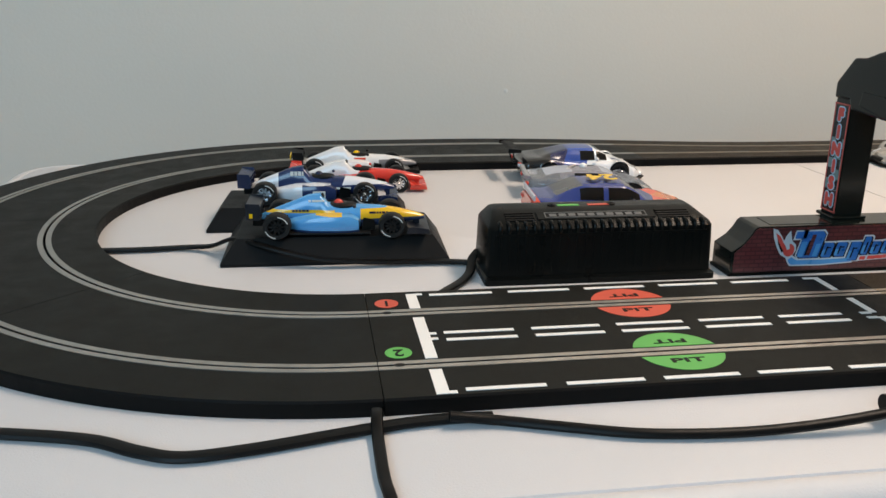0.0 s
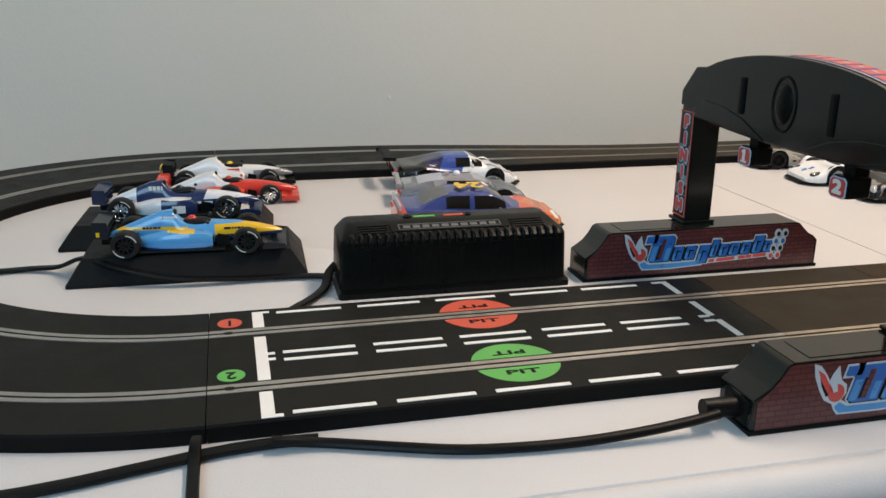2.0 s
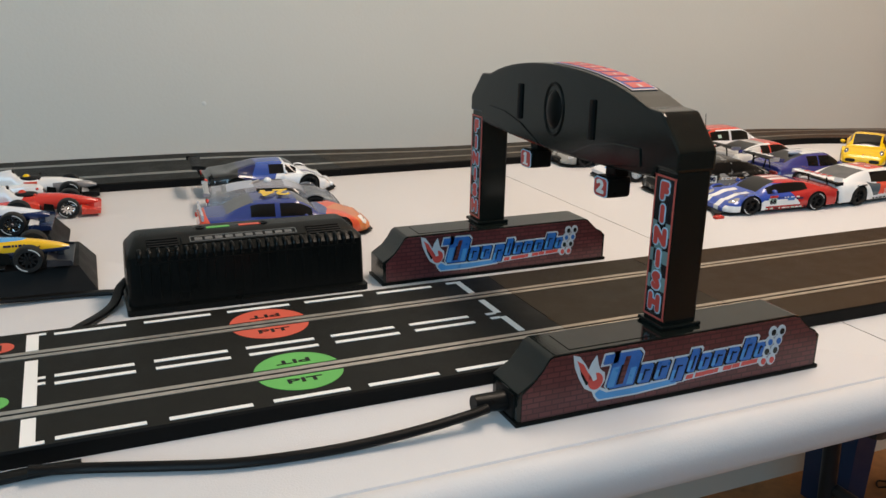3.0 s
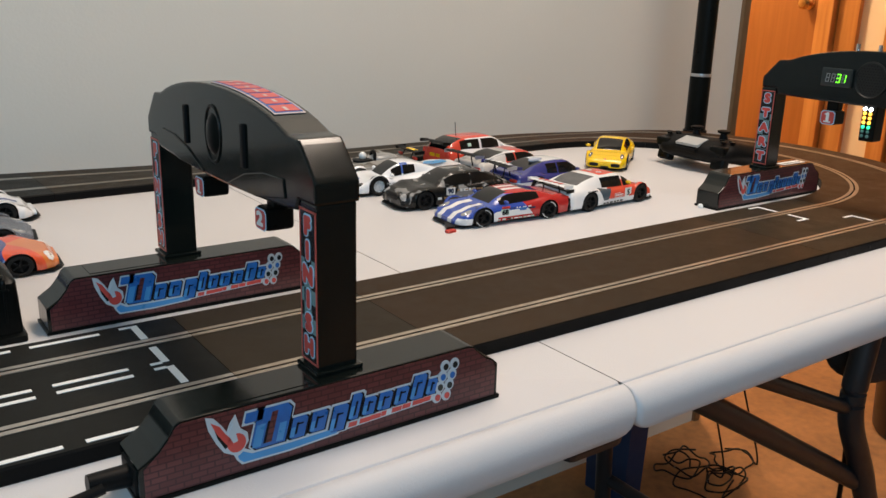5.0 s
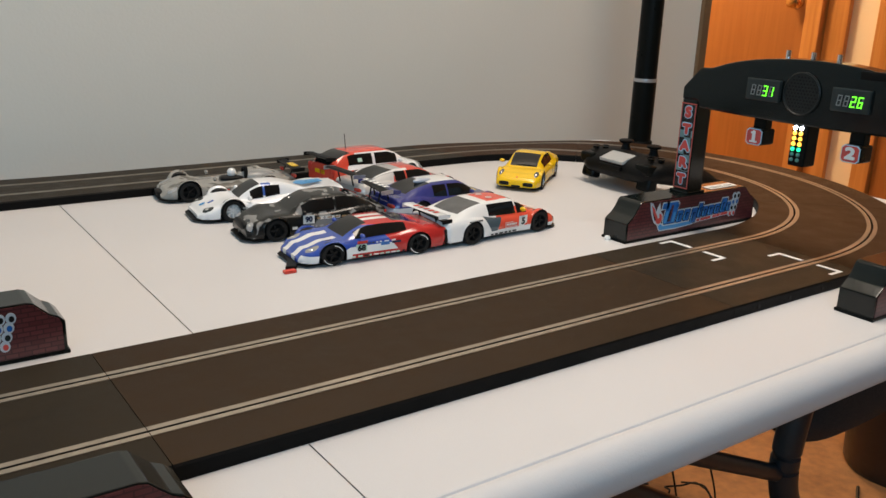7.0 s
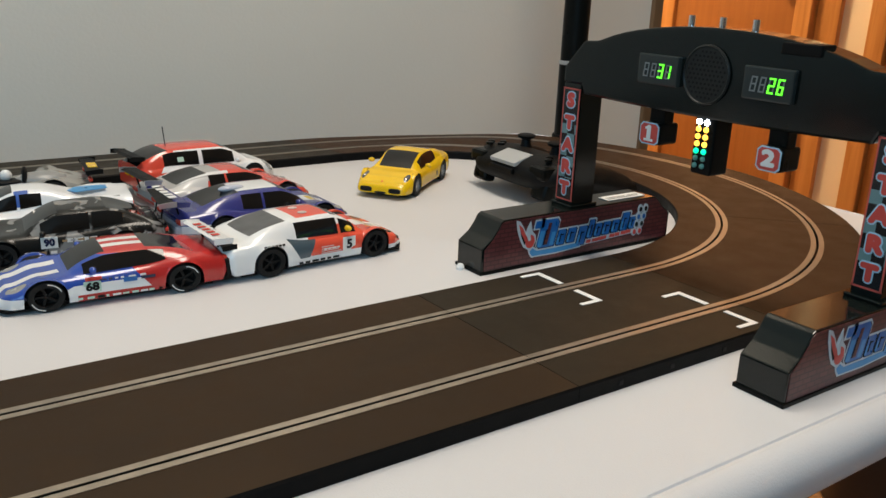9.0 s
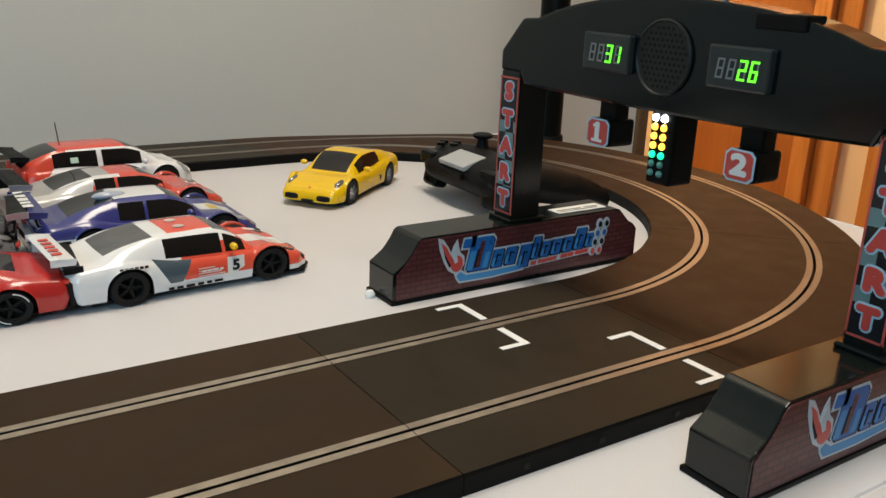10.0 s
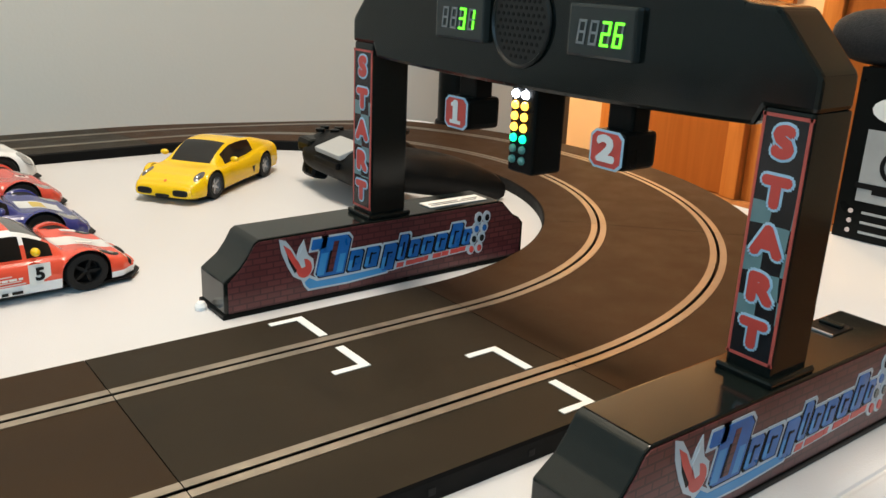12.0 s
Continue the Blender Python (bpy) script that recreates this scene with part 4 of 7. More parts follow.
part("top_sticker", top_patch(-0.0745, 0.0140, 0.0025, 0.0205, 0.0002, 0.0003), M["sticker_pale"], finish, "pale sticker with red slanted shapes over the beam's top")
for k in range(7):
    y = -0.0725 + 0.0122 * k
    part("sticker_shade", top_patch(y - 0.0004, y + 0.0112, 0.0036, 0.0196, 0.0004, 0.0003), M["logo_blue"], finish)
    part("sticker_shape", top_patch(y + 0.0006, y + 0.0102, 0.0046, 0.0186, 0.0006, 0.0003), M["letter_red"], finish, "red block shape on the beam's top")
    part("sticker_gap", top_patch(y + (0.0030 if k % 3 else 0.0012), y + (0.0078 if k % 2 else 0.0062), 0.0104, 0.0124, 0.0008, 0.0003), M["sticker_pale"], finish)
# plug and socket in the near foot's end
part("jack_socket", box(-0.0959, -0.0939, -0.130, -0.110, 0.003, 0.0165, 0.0008), M["matte"], finish, "black jack socket plate")
plug = rod((-0.114, -0.1205, 0.0105), (-0.0945, -0.1205, 0.0095), 0.0046, 12, r2=0.0056)
part("jack_plug", plug, M["cable"], finish, smooth=True)

start = gantry("start_gantry", pose(1.0530, -0.0022, 0) @ Matrix.Diagonal((1, 1, 1.05, 1)), "S\nT\nA\nR\nT", 1.30, 0.0122, 1.27, True)
for y, d in ((0.0405, "31"), (-0.0412, "26")):
    fx = 0.0030 - 0.042 * y
    part("display_frame", box(fx - 0.0014, fx + 0.0030, y - 0.0172, y + 0.0172, 0.1335, 0.1525, 0.0012), M["display"], start, "smoked digital lap counter window")
    segments(start, Matrix.Translation((fx - 0.0015, y, 0.1425)) @ pose(0, 0, 0, 90, 0, -90), d)
part("speaker_cup", lathe([(0, 0), (0.0180, 0), (0.0180, 0.0010), (0.0172, 0.0015), (0.0165, 0.0006), (0, 0.0006)], 36, pose(0.0044, 0.0040, 0.1435, 0, -90)), M["grille"], start, "round loudspeaker rim", True)
holes = None
for i in range(-5, 6):
    for j in range(-5, 6):
        yy, zz = 0.0031 * (i + 0.5 * (j % 2)), 0.0027 * j
        if yy * yy + zz * zz < 0.0148**2:
            holes = lathe([(0, 0.0005), (0.00085, 0.0005), (0.00085, 0.0008), (0, 0.0008)], 6, pose(0.0044, 0.0040 + yy, 0.1435 + zz, 0, -90), holes)
tagged(part("speaker_hole", holes, M["ink"], start, "small round loudspeaker holes"), kind="stuff")
part("light_tree", box(0.0062, 0.0240, -0.0066, 0.0094, 0.0828, 0.1200, 0.0018, 3), M["satin"], start, "black starting light block")
for j in range(7):
    for i in (0, 1):
        key = "led_white" if j == 0 else "led_amber" if j < 4 else "led_green" if j == 4 else "led_clear"
        led = lathe([(0, 0), (0.0018, 0), (0.0018, 0.0008), (0.0015, 0.0016), (0.0008, 0.0021), (0, 0.0023)], 12, pose(0.0064, 0.0058 - 0.0060 * i, 0.1152 - 0.0045 * j, 0, -90))
        part("lamp", led, M[key], start, {"led_white": "lit white start lamp", "led_amber": "lit amber start lamp", "led_green": "lit green start lamp", "led_clear": "unlit clear start lamp"}[key], True)
for y in (0.0300, 0.0055, -0.0190):
    part("chrome_stud", rod((0.016, y, 0.162), (0.016, y, 0.1770), 0.0022, 12), M["chrome"], start, "short chrome toggle stud", True)
part("beam_switch_plate", box(0.006, 0.020, -0.071, -0.045, 0.1600, 0.1668, 0.001), M["matte"], start)
part("paper_label", box(0.042, 0.084, 0.1125, 0.1240, B_TOP + 0.0002, B_TOP + 0.0006), M["paper"], start, "white printed paper label")
for k, (a, b) in enumerate(((0.045, 0.078), (0.045, 0.066), (0.069, 0.081))):
    part("label_print", box(a, b, 0.1150 + 0.0028 * min(k, 1), 0.1160 + 0.0028 * min(k, 1), B_TOP + 0.0005, B_TOP + 0.0008), M["dim_print"], start)
part("switch_plate", box(0.0715, 0.0865, -0.1165, -0.1040, B_TOP, B_TOP + 0.0006, 0.0002), M["matte"], start)
part("power_switch", box(0.0790, 0.0825, -0.1150, -0.1055, B_TOP + 0.0004, B_TOP + 0.0022, 0.0006), M["black"], start, "small black rocker switch")
part("switch_rim", box(0.0705, 0.0715, -0.1165, -0.1040, B_TOP, B_TOP + 0.0009, 0.0003), M["silver"], start)
part("white_rubber_foot", lathe([(0, 0), (0.0028, 0), (0.0032, 0.002), (0.002, 0.004), (0, 0.0042)], 12, Matrix.Translation((-0.0915, 0.1255, 0))), M["white_paint"], start, "small white rubber foot", True)

# ---- transformer ----
trafo = thing("transformer", pose(0.1715, 0.1370, 0, 0, 0, -0.5) @ Matrix.Diagonal((0.965, 1, 0.945, 1)), "black ribbed plastic track transformer with a grey nameplate", "transformer")


def trafo_shell():
    rings = []
    for z, hx, y0, y1, r in ((0.0, 0.0880, -0.0345, 0.021, 0.003), (0.0045, 0.0880, -0.0345, 0.021, 0.003), (0.0055, 0.0865, -0.0305, 0.019, 0.005), (0.030, 0.0858, -0.0300, 0.018, 0.005), (0.0415, 0.0853, -0.0296, 0.018, 0.005), (0.0438, 0.0842, -0.0276, 0.017, 0.005), (0.0496, 0.0785, -0.0070, 0.015, 0.004), (0.0506, 0.0770, -0.0030, 0.013, 0.004)):
        ring = []
        for cx, cy, a0 in ((hx - r, y1 - r, 0), (-hx + r, y1 - r, 90), (-hx + r, y0 + r, 180), (hx - r, y0 + r, 270)):
            for k in range(4):
                a = radians(a0 + 30 * k)
                ring.append((cx + r * math.cos(a), cy + r * math.sin(a), z))
        rings.append(ring)
    return loft(rings)


part("case", trafo_shell(), M["satin"], trafo, smooth=True)
for k in range(25):
    x = -0.0768 + 0.0064 * k
    fin = tube([(x, -0.0290, 0.0385), (x, -0.0298, 0.0415), (x, -0.0287, 0.0442), (x, -0.0262, 0.0456), (x, -0.0240, 0.0457)], 0.0013, 8, per=4, flat=1.15)
    part("cooling_rib", fin, M["satin"], trafo, smooth=True)
    part("vent_slot", box(x - 0.0007, x + 0.0007, -0.03045, -0.0296, 0.009, 0.036, 0.0003), M["satin"], trafo)
part("rib_rail", box(-0.0800, 0.0800, -0.0306, -0.0285, 0.0366, 0.0382, 0.0006), M["satin"], trafo)
up = pose(0, -0.0155, 0.0474, 16.8)
part("nameplate", merge(None, box(-0.047, 0.043, -0.0052, 0.0052, 0.0, 0.0008, 0.0002), up), M["satin"], trafo, "black nameplate with a worn silver border")
for a, b, c, f in ((-0.041, 0.037, -0.0036, -0.0029), (-0.041, 0.037, 0.0029, 0.0036), (-0.041, -0.0403, -0.0036, 0.0036), (0.0363, 0.037, -0.0036, 0.0036)):
    part("nameplate_border", merge(None, box(a, b, c, f, 0.0006, 0.0012, 0.0001), up), M["dim_print"], trafo)
for k in range(10):
    part("nameplate_bar", merge(None, box(-0.0375 + 0.0073 * k, -0.0322 + 0.0073 * k, -0.0018, 0.0018, 0.0006, 0.0011, 0.0001), up), M["dim_print"], trafo)
for k in range(4):
    for a, b in ((-0.071, -0.049), (0.045, 0.071)):
        part("vent_groove", merge(None, box(a, b, -0.0060 + 0.0032 * k, -0.0044 + 0.0032 * k, -0.0002, 0.0010, 0.0003), up), M["matte"], trafo)
for x, c in ((-0.018, "green_spot"), (0.006, "red_spot")):
    part("output_label", merge(None, box(x - 0.0085, x + 0.0085, 0.0005, 0.0048, 0, 0.0006, 0.0002), Matrix.Translation((0, 0, 0.0505))), M[c], trafo, "small coloured output label")
for x in (-0.029, 0.018):
    part("output_socket", lathe([(0, 0), (0.0032, 0), (0.0032, 0.0012), (0.0016, 0.0012), (0.0014, 0.0002), (0, 0.0002)], 12, Matrix.Translation((x - 0.002, 0.0028, 0.0505))), M["matte"], trafo)

# ---- cables ----
def cable(points, r, flat, label):
    return solo("cable", tube(points, r, 10, flat=flat), M["cable"], Matrix(), label, "cable", smooth=True)


cable([(-0.30, -0.066, 0.0026), (-0.24, -0.062, 0.0026), (-0.179, -0.0735, 0.0026), (-0.136, -0.085, 0.0026), (-0.112, -0.0985, 0.0026), (-0.092, -0.106, 0.0026), (-0.062, -0.103, 0.0026), (-0.023, -0.0945, 0.0026), (0.006, -0.0885, 0.0026), (0.030, -0.0862, 0.0026), (0.052, -0.087, 0.0026)], 0.0024, 1.7, "black twin-core flex lying along the track's edge")
cable([(0.030, -0.0905, 0.0062), (0.055, -0.0925, 0.0032), (0.085, -0.1025, 0.003), (0.115, -0.112, 0.003), (0.145, -0.1165, 0.003), (0.175, -0.1185, 0.0035), (0.205, -0.1195, 0.0055), (0.232, -0.1190, 0.0080), (0.246, -0.1185, 0.0100)], 0.0025, 1.2, "black round cable curving to the finish gantry's socket")
cable([(-0.004, -0.0805, 0.0066), (-0.0045, -0.088, 0.0066), (-0.0050, -0.100, 0.0035), (-0.0050, -0.132, 0.0026), (-0.0035, -0.150, 0.0026), (-0.002, -0.166, -0.002), (-0.001, -0.1715, -0.02), (0.0, -0.1725, -0.10), (0.004, -0.168, -0.3)], 0.0018, 1.6, "black flex hanging over the table's front edge")
cable([(-0.214, 0.214, 0.0030), (-0.190, 0.2125, 0.0024), (-0.160, 0.2120, 0.0024), (-0.132, 0.2130, 0.0028), (-0.110, 0.2040, 0.0060), (-0.090, 0.1880, 0.0160), (-0.066, 0.1690, 0.0140), (-0.030, 0.1585, 0.0070), (0.010, 0.1560, 0.0040), (0.045, 0.1560, 0.0032), (0.073, 0.1540, 0.0026), (0.092, 0.1480, 0.0026), (0.108, 0.1460, 0.0026)], 0.0022, 1.7, "black flex running over the display stand to the transformer")
cable([(0.0900, 0.150, 0.012), (0.0840, 0.143, 0.0080), (0.0790, 0.125, 0.0040), (0.0700, 0.108, 0.0030), (0.0560, 0.0900, 0.0030), (0.0480, 0.0790, 0.0030)], 0.0023, 1.5, "black lead from the transformer to the track")

# ---- game pad ----
pad = thing("game_controller", pose(1.160, 0.281, 0, 0, 0, 88), "black wireless game controller with a pale grey touch pad", "game controller")


def pad_shell():
    """Body and two drooping grips as one skin, swept from one grip to the other."""
    rings = []
    for u in [-1 + k / 16 for k in range(33)]:
        a = abs(u)
        x = u * 0.070
        grip = max(0, min(1, (a - 0.45) / 0.4))
        y_front = 0.034 - 0.020 * max(0, (a - 0.6) / 0.4) ** 1.5
        y_back = -0.027 - 0.066 * grip ** 0.8 * (1 - 0.35 * max(0, (a - 0.85) / 0.15))
        thick = 0.0148 * (1 - 0.8 * max(0, (a - 0.78) / 0.22) ** 2)
        ring = []
        for k in range(24):
            ang = 2 * math.pi * k / 24
            c, s = math.cos(ang), math.sin(ang)
            yy = (y_front + y_back) / 2 + math.copysign(abs(c) ** 0.7, c) * (y_front - y_back) / 2 * (1 - 0.5 * max(0, (a - 0.9) / 0.1))
            droop = 0.017 * max(0, (0.01 - yy) / 0.10) ** 1.3 * (0.3 + grip)
            ring.append((x, yy, 0.0290 - droop - 0.004 * max(0, (yy - 0.01) / 0.026) + math.copysign(abs(s) ** 0.75, s) * thick))
        rings.append(ring)
    return loft(rings)


part("shell", pad_shell(), M["matte"], pad, smooth=True)
part("touch_plate", merge(None, box(-0.0195, 0.0195, -0.011, 0.0125, -0.003, 0.0010, 0.0009), pose(0, 0.0235, 0.0398, -17)), M["touch"], pad, "pale grey touch pad")
part("light_bar", box(-0.018, 0.018, 0.0335, 0.0372, 0.026, 0.031, 0.001), M["matte"], pad)
for s in (-1, 1):
    part("thumb_stick", lathe([(0, -0.003), (0.0075, -0.003), (0.0055, 0.0005), (0.0045, 0.006), (0.0085, 0.0075), (0.0092, 0.0100), (0.0072, 0.0110), (0, 0.0098)], 20, Matrix.Translation((s * 0.0235, -0.012, 0.0440))), M["matte"], pad, smooth=True)
    part("shoulder_button", box(s * 0.047 - 0.012, s * 0.047 + 0.012, 0.010, 0.0315, 0.026, 0.0385, 0.004), M["satin"], pad)
    part("trigger", merge(None, box(-0.011, 0.011, -0.008, 0.008, -0.011, 0.009, 0.0055, 3), pose(s * 0.047, 0.0195, 0.0165, 14)), M["satin"], pad)
    for a, b in ((0.0085, 0), (-0.0085, 0), (0, 0.0085), (0, -0.0085)):
        part("face_button", lathe([(0, 0), (0.0038, 0), (0.0038, 0.0024), (0, 0.003)], 12, Matrix.Translation((s * 0.047 + a, 0.008 + b, 0.0425))), M["satin"], pad, smooth=True)

# ---- boxed product on the table's end ----
carton = thing("product_carton", pose(1.3945, 0.0290, 0, 0, 0, 6), "black printed cardboard carton with grey pictures", "carton")
part("carton_body", box(0.0, 0.018, -0.11, 0.0, 0.0, 0.119, 0.0008), M["satin"], carton)
part("picture_panel", box(-0.0004, 0.0004, -0.104, -0.012, 0.028, 0.078), M["skin_grey"], carton, "grey picture panel")
part("brand_shape", prism(oval(-0.03, 0.092, 0.018, 0.009), 0, 0.0005, m=pose(-0.0001, 0, 0, 90, 0, -90) @ Matrix.Diagonal((-1, 1, 1, 1))), M["paper"], carton)
for k in range(3):
    part("print_bar", box(-0.0005, 0.0002, -0.09 + 0.004 * k, -0.018, 0.0195 - 0.0070 * k, 0.0212 - 0.0070 * k), M["skin_grey"], carton)
    part("print_dot", merge(None, lathe([(0, 0), (0.0017, 0), (0.0017, 0.0005), (0, 0.0005)], 12), pose(-0.0001, -0.0105, 0.0203 - 0.0070 * k, 0, -90)), M["sticker_pale"], carton, "pale bullet dot")
part("picture_ring", merge(None, lathe([(0.009, 0), (0.012, 0), (0.012, 0.0006), (0.009, 0.0006)], 24), pose(-0.0004, -0.036, 0.055, 0, -90)), M["matte"], carton)
for k in range(2):
    part("picture_bar", box(-0.001, 0.0, -0.052 + 0.012 * k, -0.022 + 0.012 * k, 0.034 + 0.003 * k, 0.038 + 0.003 * k, 0.0004), M["matte"], carton)
solo("foam_muff", blob(1.412, 0.022, 0.1380, 0.022, 0.040, 0.0190, u=20, v=14, power=0.85), M["foam"], Matrix(), "black foam padded muff resting on the carton", "headset", smooth=True)

# ---- things under the table ----
bin_ = thing("waste_bin", Matrix.Translation((2.16, 0.33, FLOOR_Z)), "round dark plastic waste bin with black liner", "waste bin")
part("bin_body", lathe([(0, 0), (0.105, 0), (0.112, 0.012), (0.128, 0.30), (0.133, 0.31), (0.125, 0.31), (0.105, 0.02), (0, 0.02)], 32), M["bag"], bin_, smooth=True)
part("liner", lathe([(0.124, 0.25), (0.134, 0.316), (0.142, 0.30), (0.138, 0.26), (0.131, 0.235)], 32), M["bag"], bin_, "black bin liner folded over the rim", True)
solo("fabric_pouch", blob(1.235, 0.012, -0.125, 0.135, 0.040, 0.098, u=24, v=14, power=0.6), M["foam"], Matrix(), "black fabric pouch hanging under the table", "pouch", smooth=True)
tub = thing("storage_tub", Matrix.Translation((1.358, 0.560, FLOOR_Z)), "dark blue plastic tub standing on the carpet under the table", "tub")
part("tub_body", loft([[(x * k, y * k, z) for x, y in ((-0.027, -0.06), (0.027, -0.06), (0.027, 0.06), (-0.027, 0.06))] for z, k in ((0.0, 0.86), (0.30, 1.0))]), M["blue_cloth"], tub)
part("tub_rim", box(-0.031, 0.031, -0.065, 0.065, 0.300, 0.312, 0.003), M["blue_cloth"], tub)
rng = random.Random(4)
for k in range(6):
    cx, cy = 1.60 + 0.075 * rng.uniform(-1, 1), 0.49 + 0.06 * rng.uniform(-1, 1)
    r0, turn, squash = rng.uniform(0.035, 0.085), rng.uniform(0, 6), rng.uniform(0.55, 1.0)
    pts = []
    for a in range(14):
        r = r0 * (1 + 0.3 * rng.uniform(-1, 1))
        pts.append((cx + r * math.cos(0.62 * a + turn), cy + squash * r * math.sin(0.62 * a + turn), FLOOR_Z + 0.008 + 0.022 * rng.random()))
    if k < 2:
        pts = [(cx - 0.02, 0.52, FLOOR_Z + 0.66), (cx - 0.01, 0.51, FLOOR_Z + 0.3)] + pts
    solo("cable", tube(pts, 0.0020, 8), M["cable"], Matrix(), "tangled black power cable on the carpet", "cable", "floor cables", smooth=True)
solo("cable", tube([(1.16, 0.02, -0.20), (1.20, 0.03, -0.34), (1.27, 0.06, -0.50), (1.38, 0.10, -0.66), (1.52, 0.15, FLOOR_Z + 0.006), (1.75, 0.20, FLOOR_Z + 0.006), (2.00, 0.33, FLOOR_Z + 0.006)], 0.0035, 8), M["cable"], Matrix(), "thin black lead hanging behind the table leg", "cable", smooth=True)

# ---- model cars ----
def lerp_table(tab, x):
    if x <= tab[0][0]:
        return tab[0][1]
    for (a, p), (b, q) in zip(tab, tab[1:]):
        if x <= b:
            k = (x - a) / (b - a)
            k = k * k * (3 - 2 * k)
            return p + (q - p) * k
    return tab[-1][1]


def wheel(parent, x, y, r, width, rim_key, spokes=5, stripe=False):
    """A tyre with rounded shoulders round a dished, spoked rim; it faces outwards."""
    s = 1 if y > 0 else -1
    w = part("wheel", lathe([(r * 0.60, -width / 2), (r * 0.92, -width / 2), (r, -width * 0.36), (r, width * 0.36), (r * 0.92, width / 2), (r * 0.64, width / 2), (r * 0.60, width * 0.36)], 28), M["rubber"], parent, "black rubber tyre and wheel", True)
    w.matrix_local = Matrix.Translation((x, y, r)) @ pose(0, 0, 0, -90 * s)
    rim = lathe([(0, -width * 0.1), (r * 0.3, -width * 0.05), (r * 0.58, width * 0.02), (r * 0.62, width * 0.44), (r * 0.655, width * 0.47), (r * 0.67, width * 0.40), (r * 0.60, -width * 0.3), (0, -width * 0.3)], 24)
    rim = lathe([(0, 0), (r * 0.12, 0), (r * 0.13, width * 0.34), (r * 0.06, width * 0.40), (0, width * 0.40)], 12, None, rim)
    for k in range(spokes):
        own = bmesh.new()
        bmesh.ops.create_cube(own, size=1)
        for v in own.verts:
            v.co = (r * 0.36 + v.co.x * r * 0.54, v.co.y * r * (0.13 if v.co.x > 0 else 0.17), width * 0.27 + v.co.z * width * 0.14)
        rim = merge(rim, own, pose(0, 0, 0, 0, 0, 360 * k / spokes))
    part("rim", rim, M[rim_key], w, smooth=True)
    if stripe:
        for a0 in (200, 20):
            own = loft([[(q * r * math.cos(radians(a0 + 9 * k)), q * r * math.sin(radians(a0 + 9 * k)), width * 0.5 + dz) for q, dz in ((0.80, 0.0), (0.80, 0.0002), (0.86, 0.0002), (0.86, 0.0))] for k in range(8)])
            part("tyre_lettering_band", own, M["paper"], w, "worn white tyre marking")
    return w


LOWER = [(0.0, 0.0), (0.55, 0.0), (0.90, 0.0), (0.975, 0.06), (1.0, 0.20), (1.0, 0.38), (0.99, 0.55), (0.965, 0.70)]
UPPER = [(0.0, 1.01), (0.30, 1.006), (0.45, 1.0), (0.60, 0.988), (0.70, 0.972), (0.80, 0.935), (0.87, 0.885), (0.92, 0.83), (0.965, 0.70)]


def crown_of(f):
    """Relative height of the bodywork at a fraction f of the half width."""
    for (a, p), (b, q) in zip(UPPER, UPPER[1:]):
        if f <= b:
            return p + (q - p) * (f - a) / (b - a)
    return 0.70


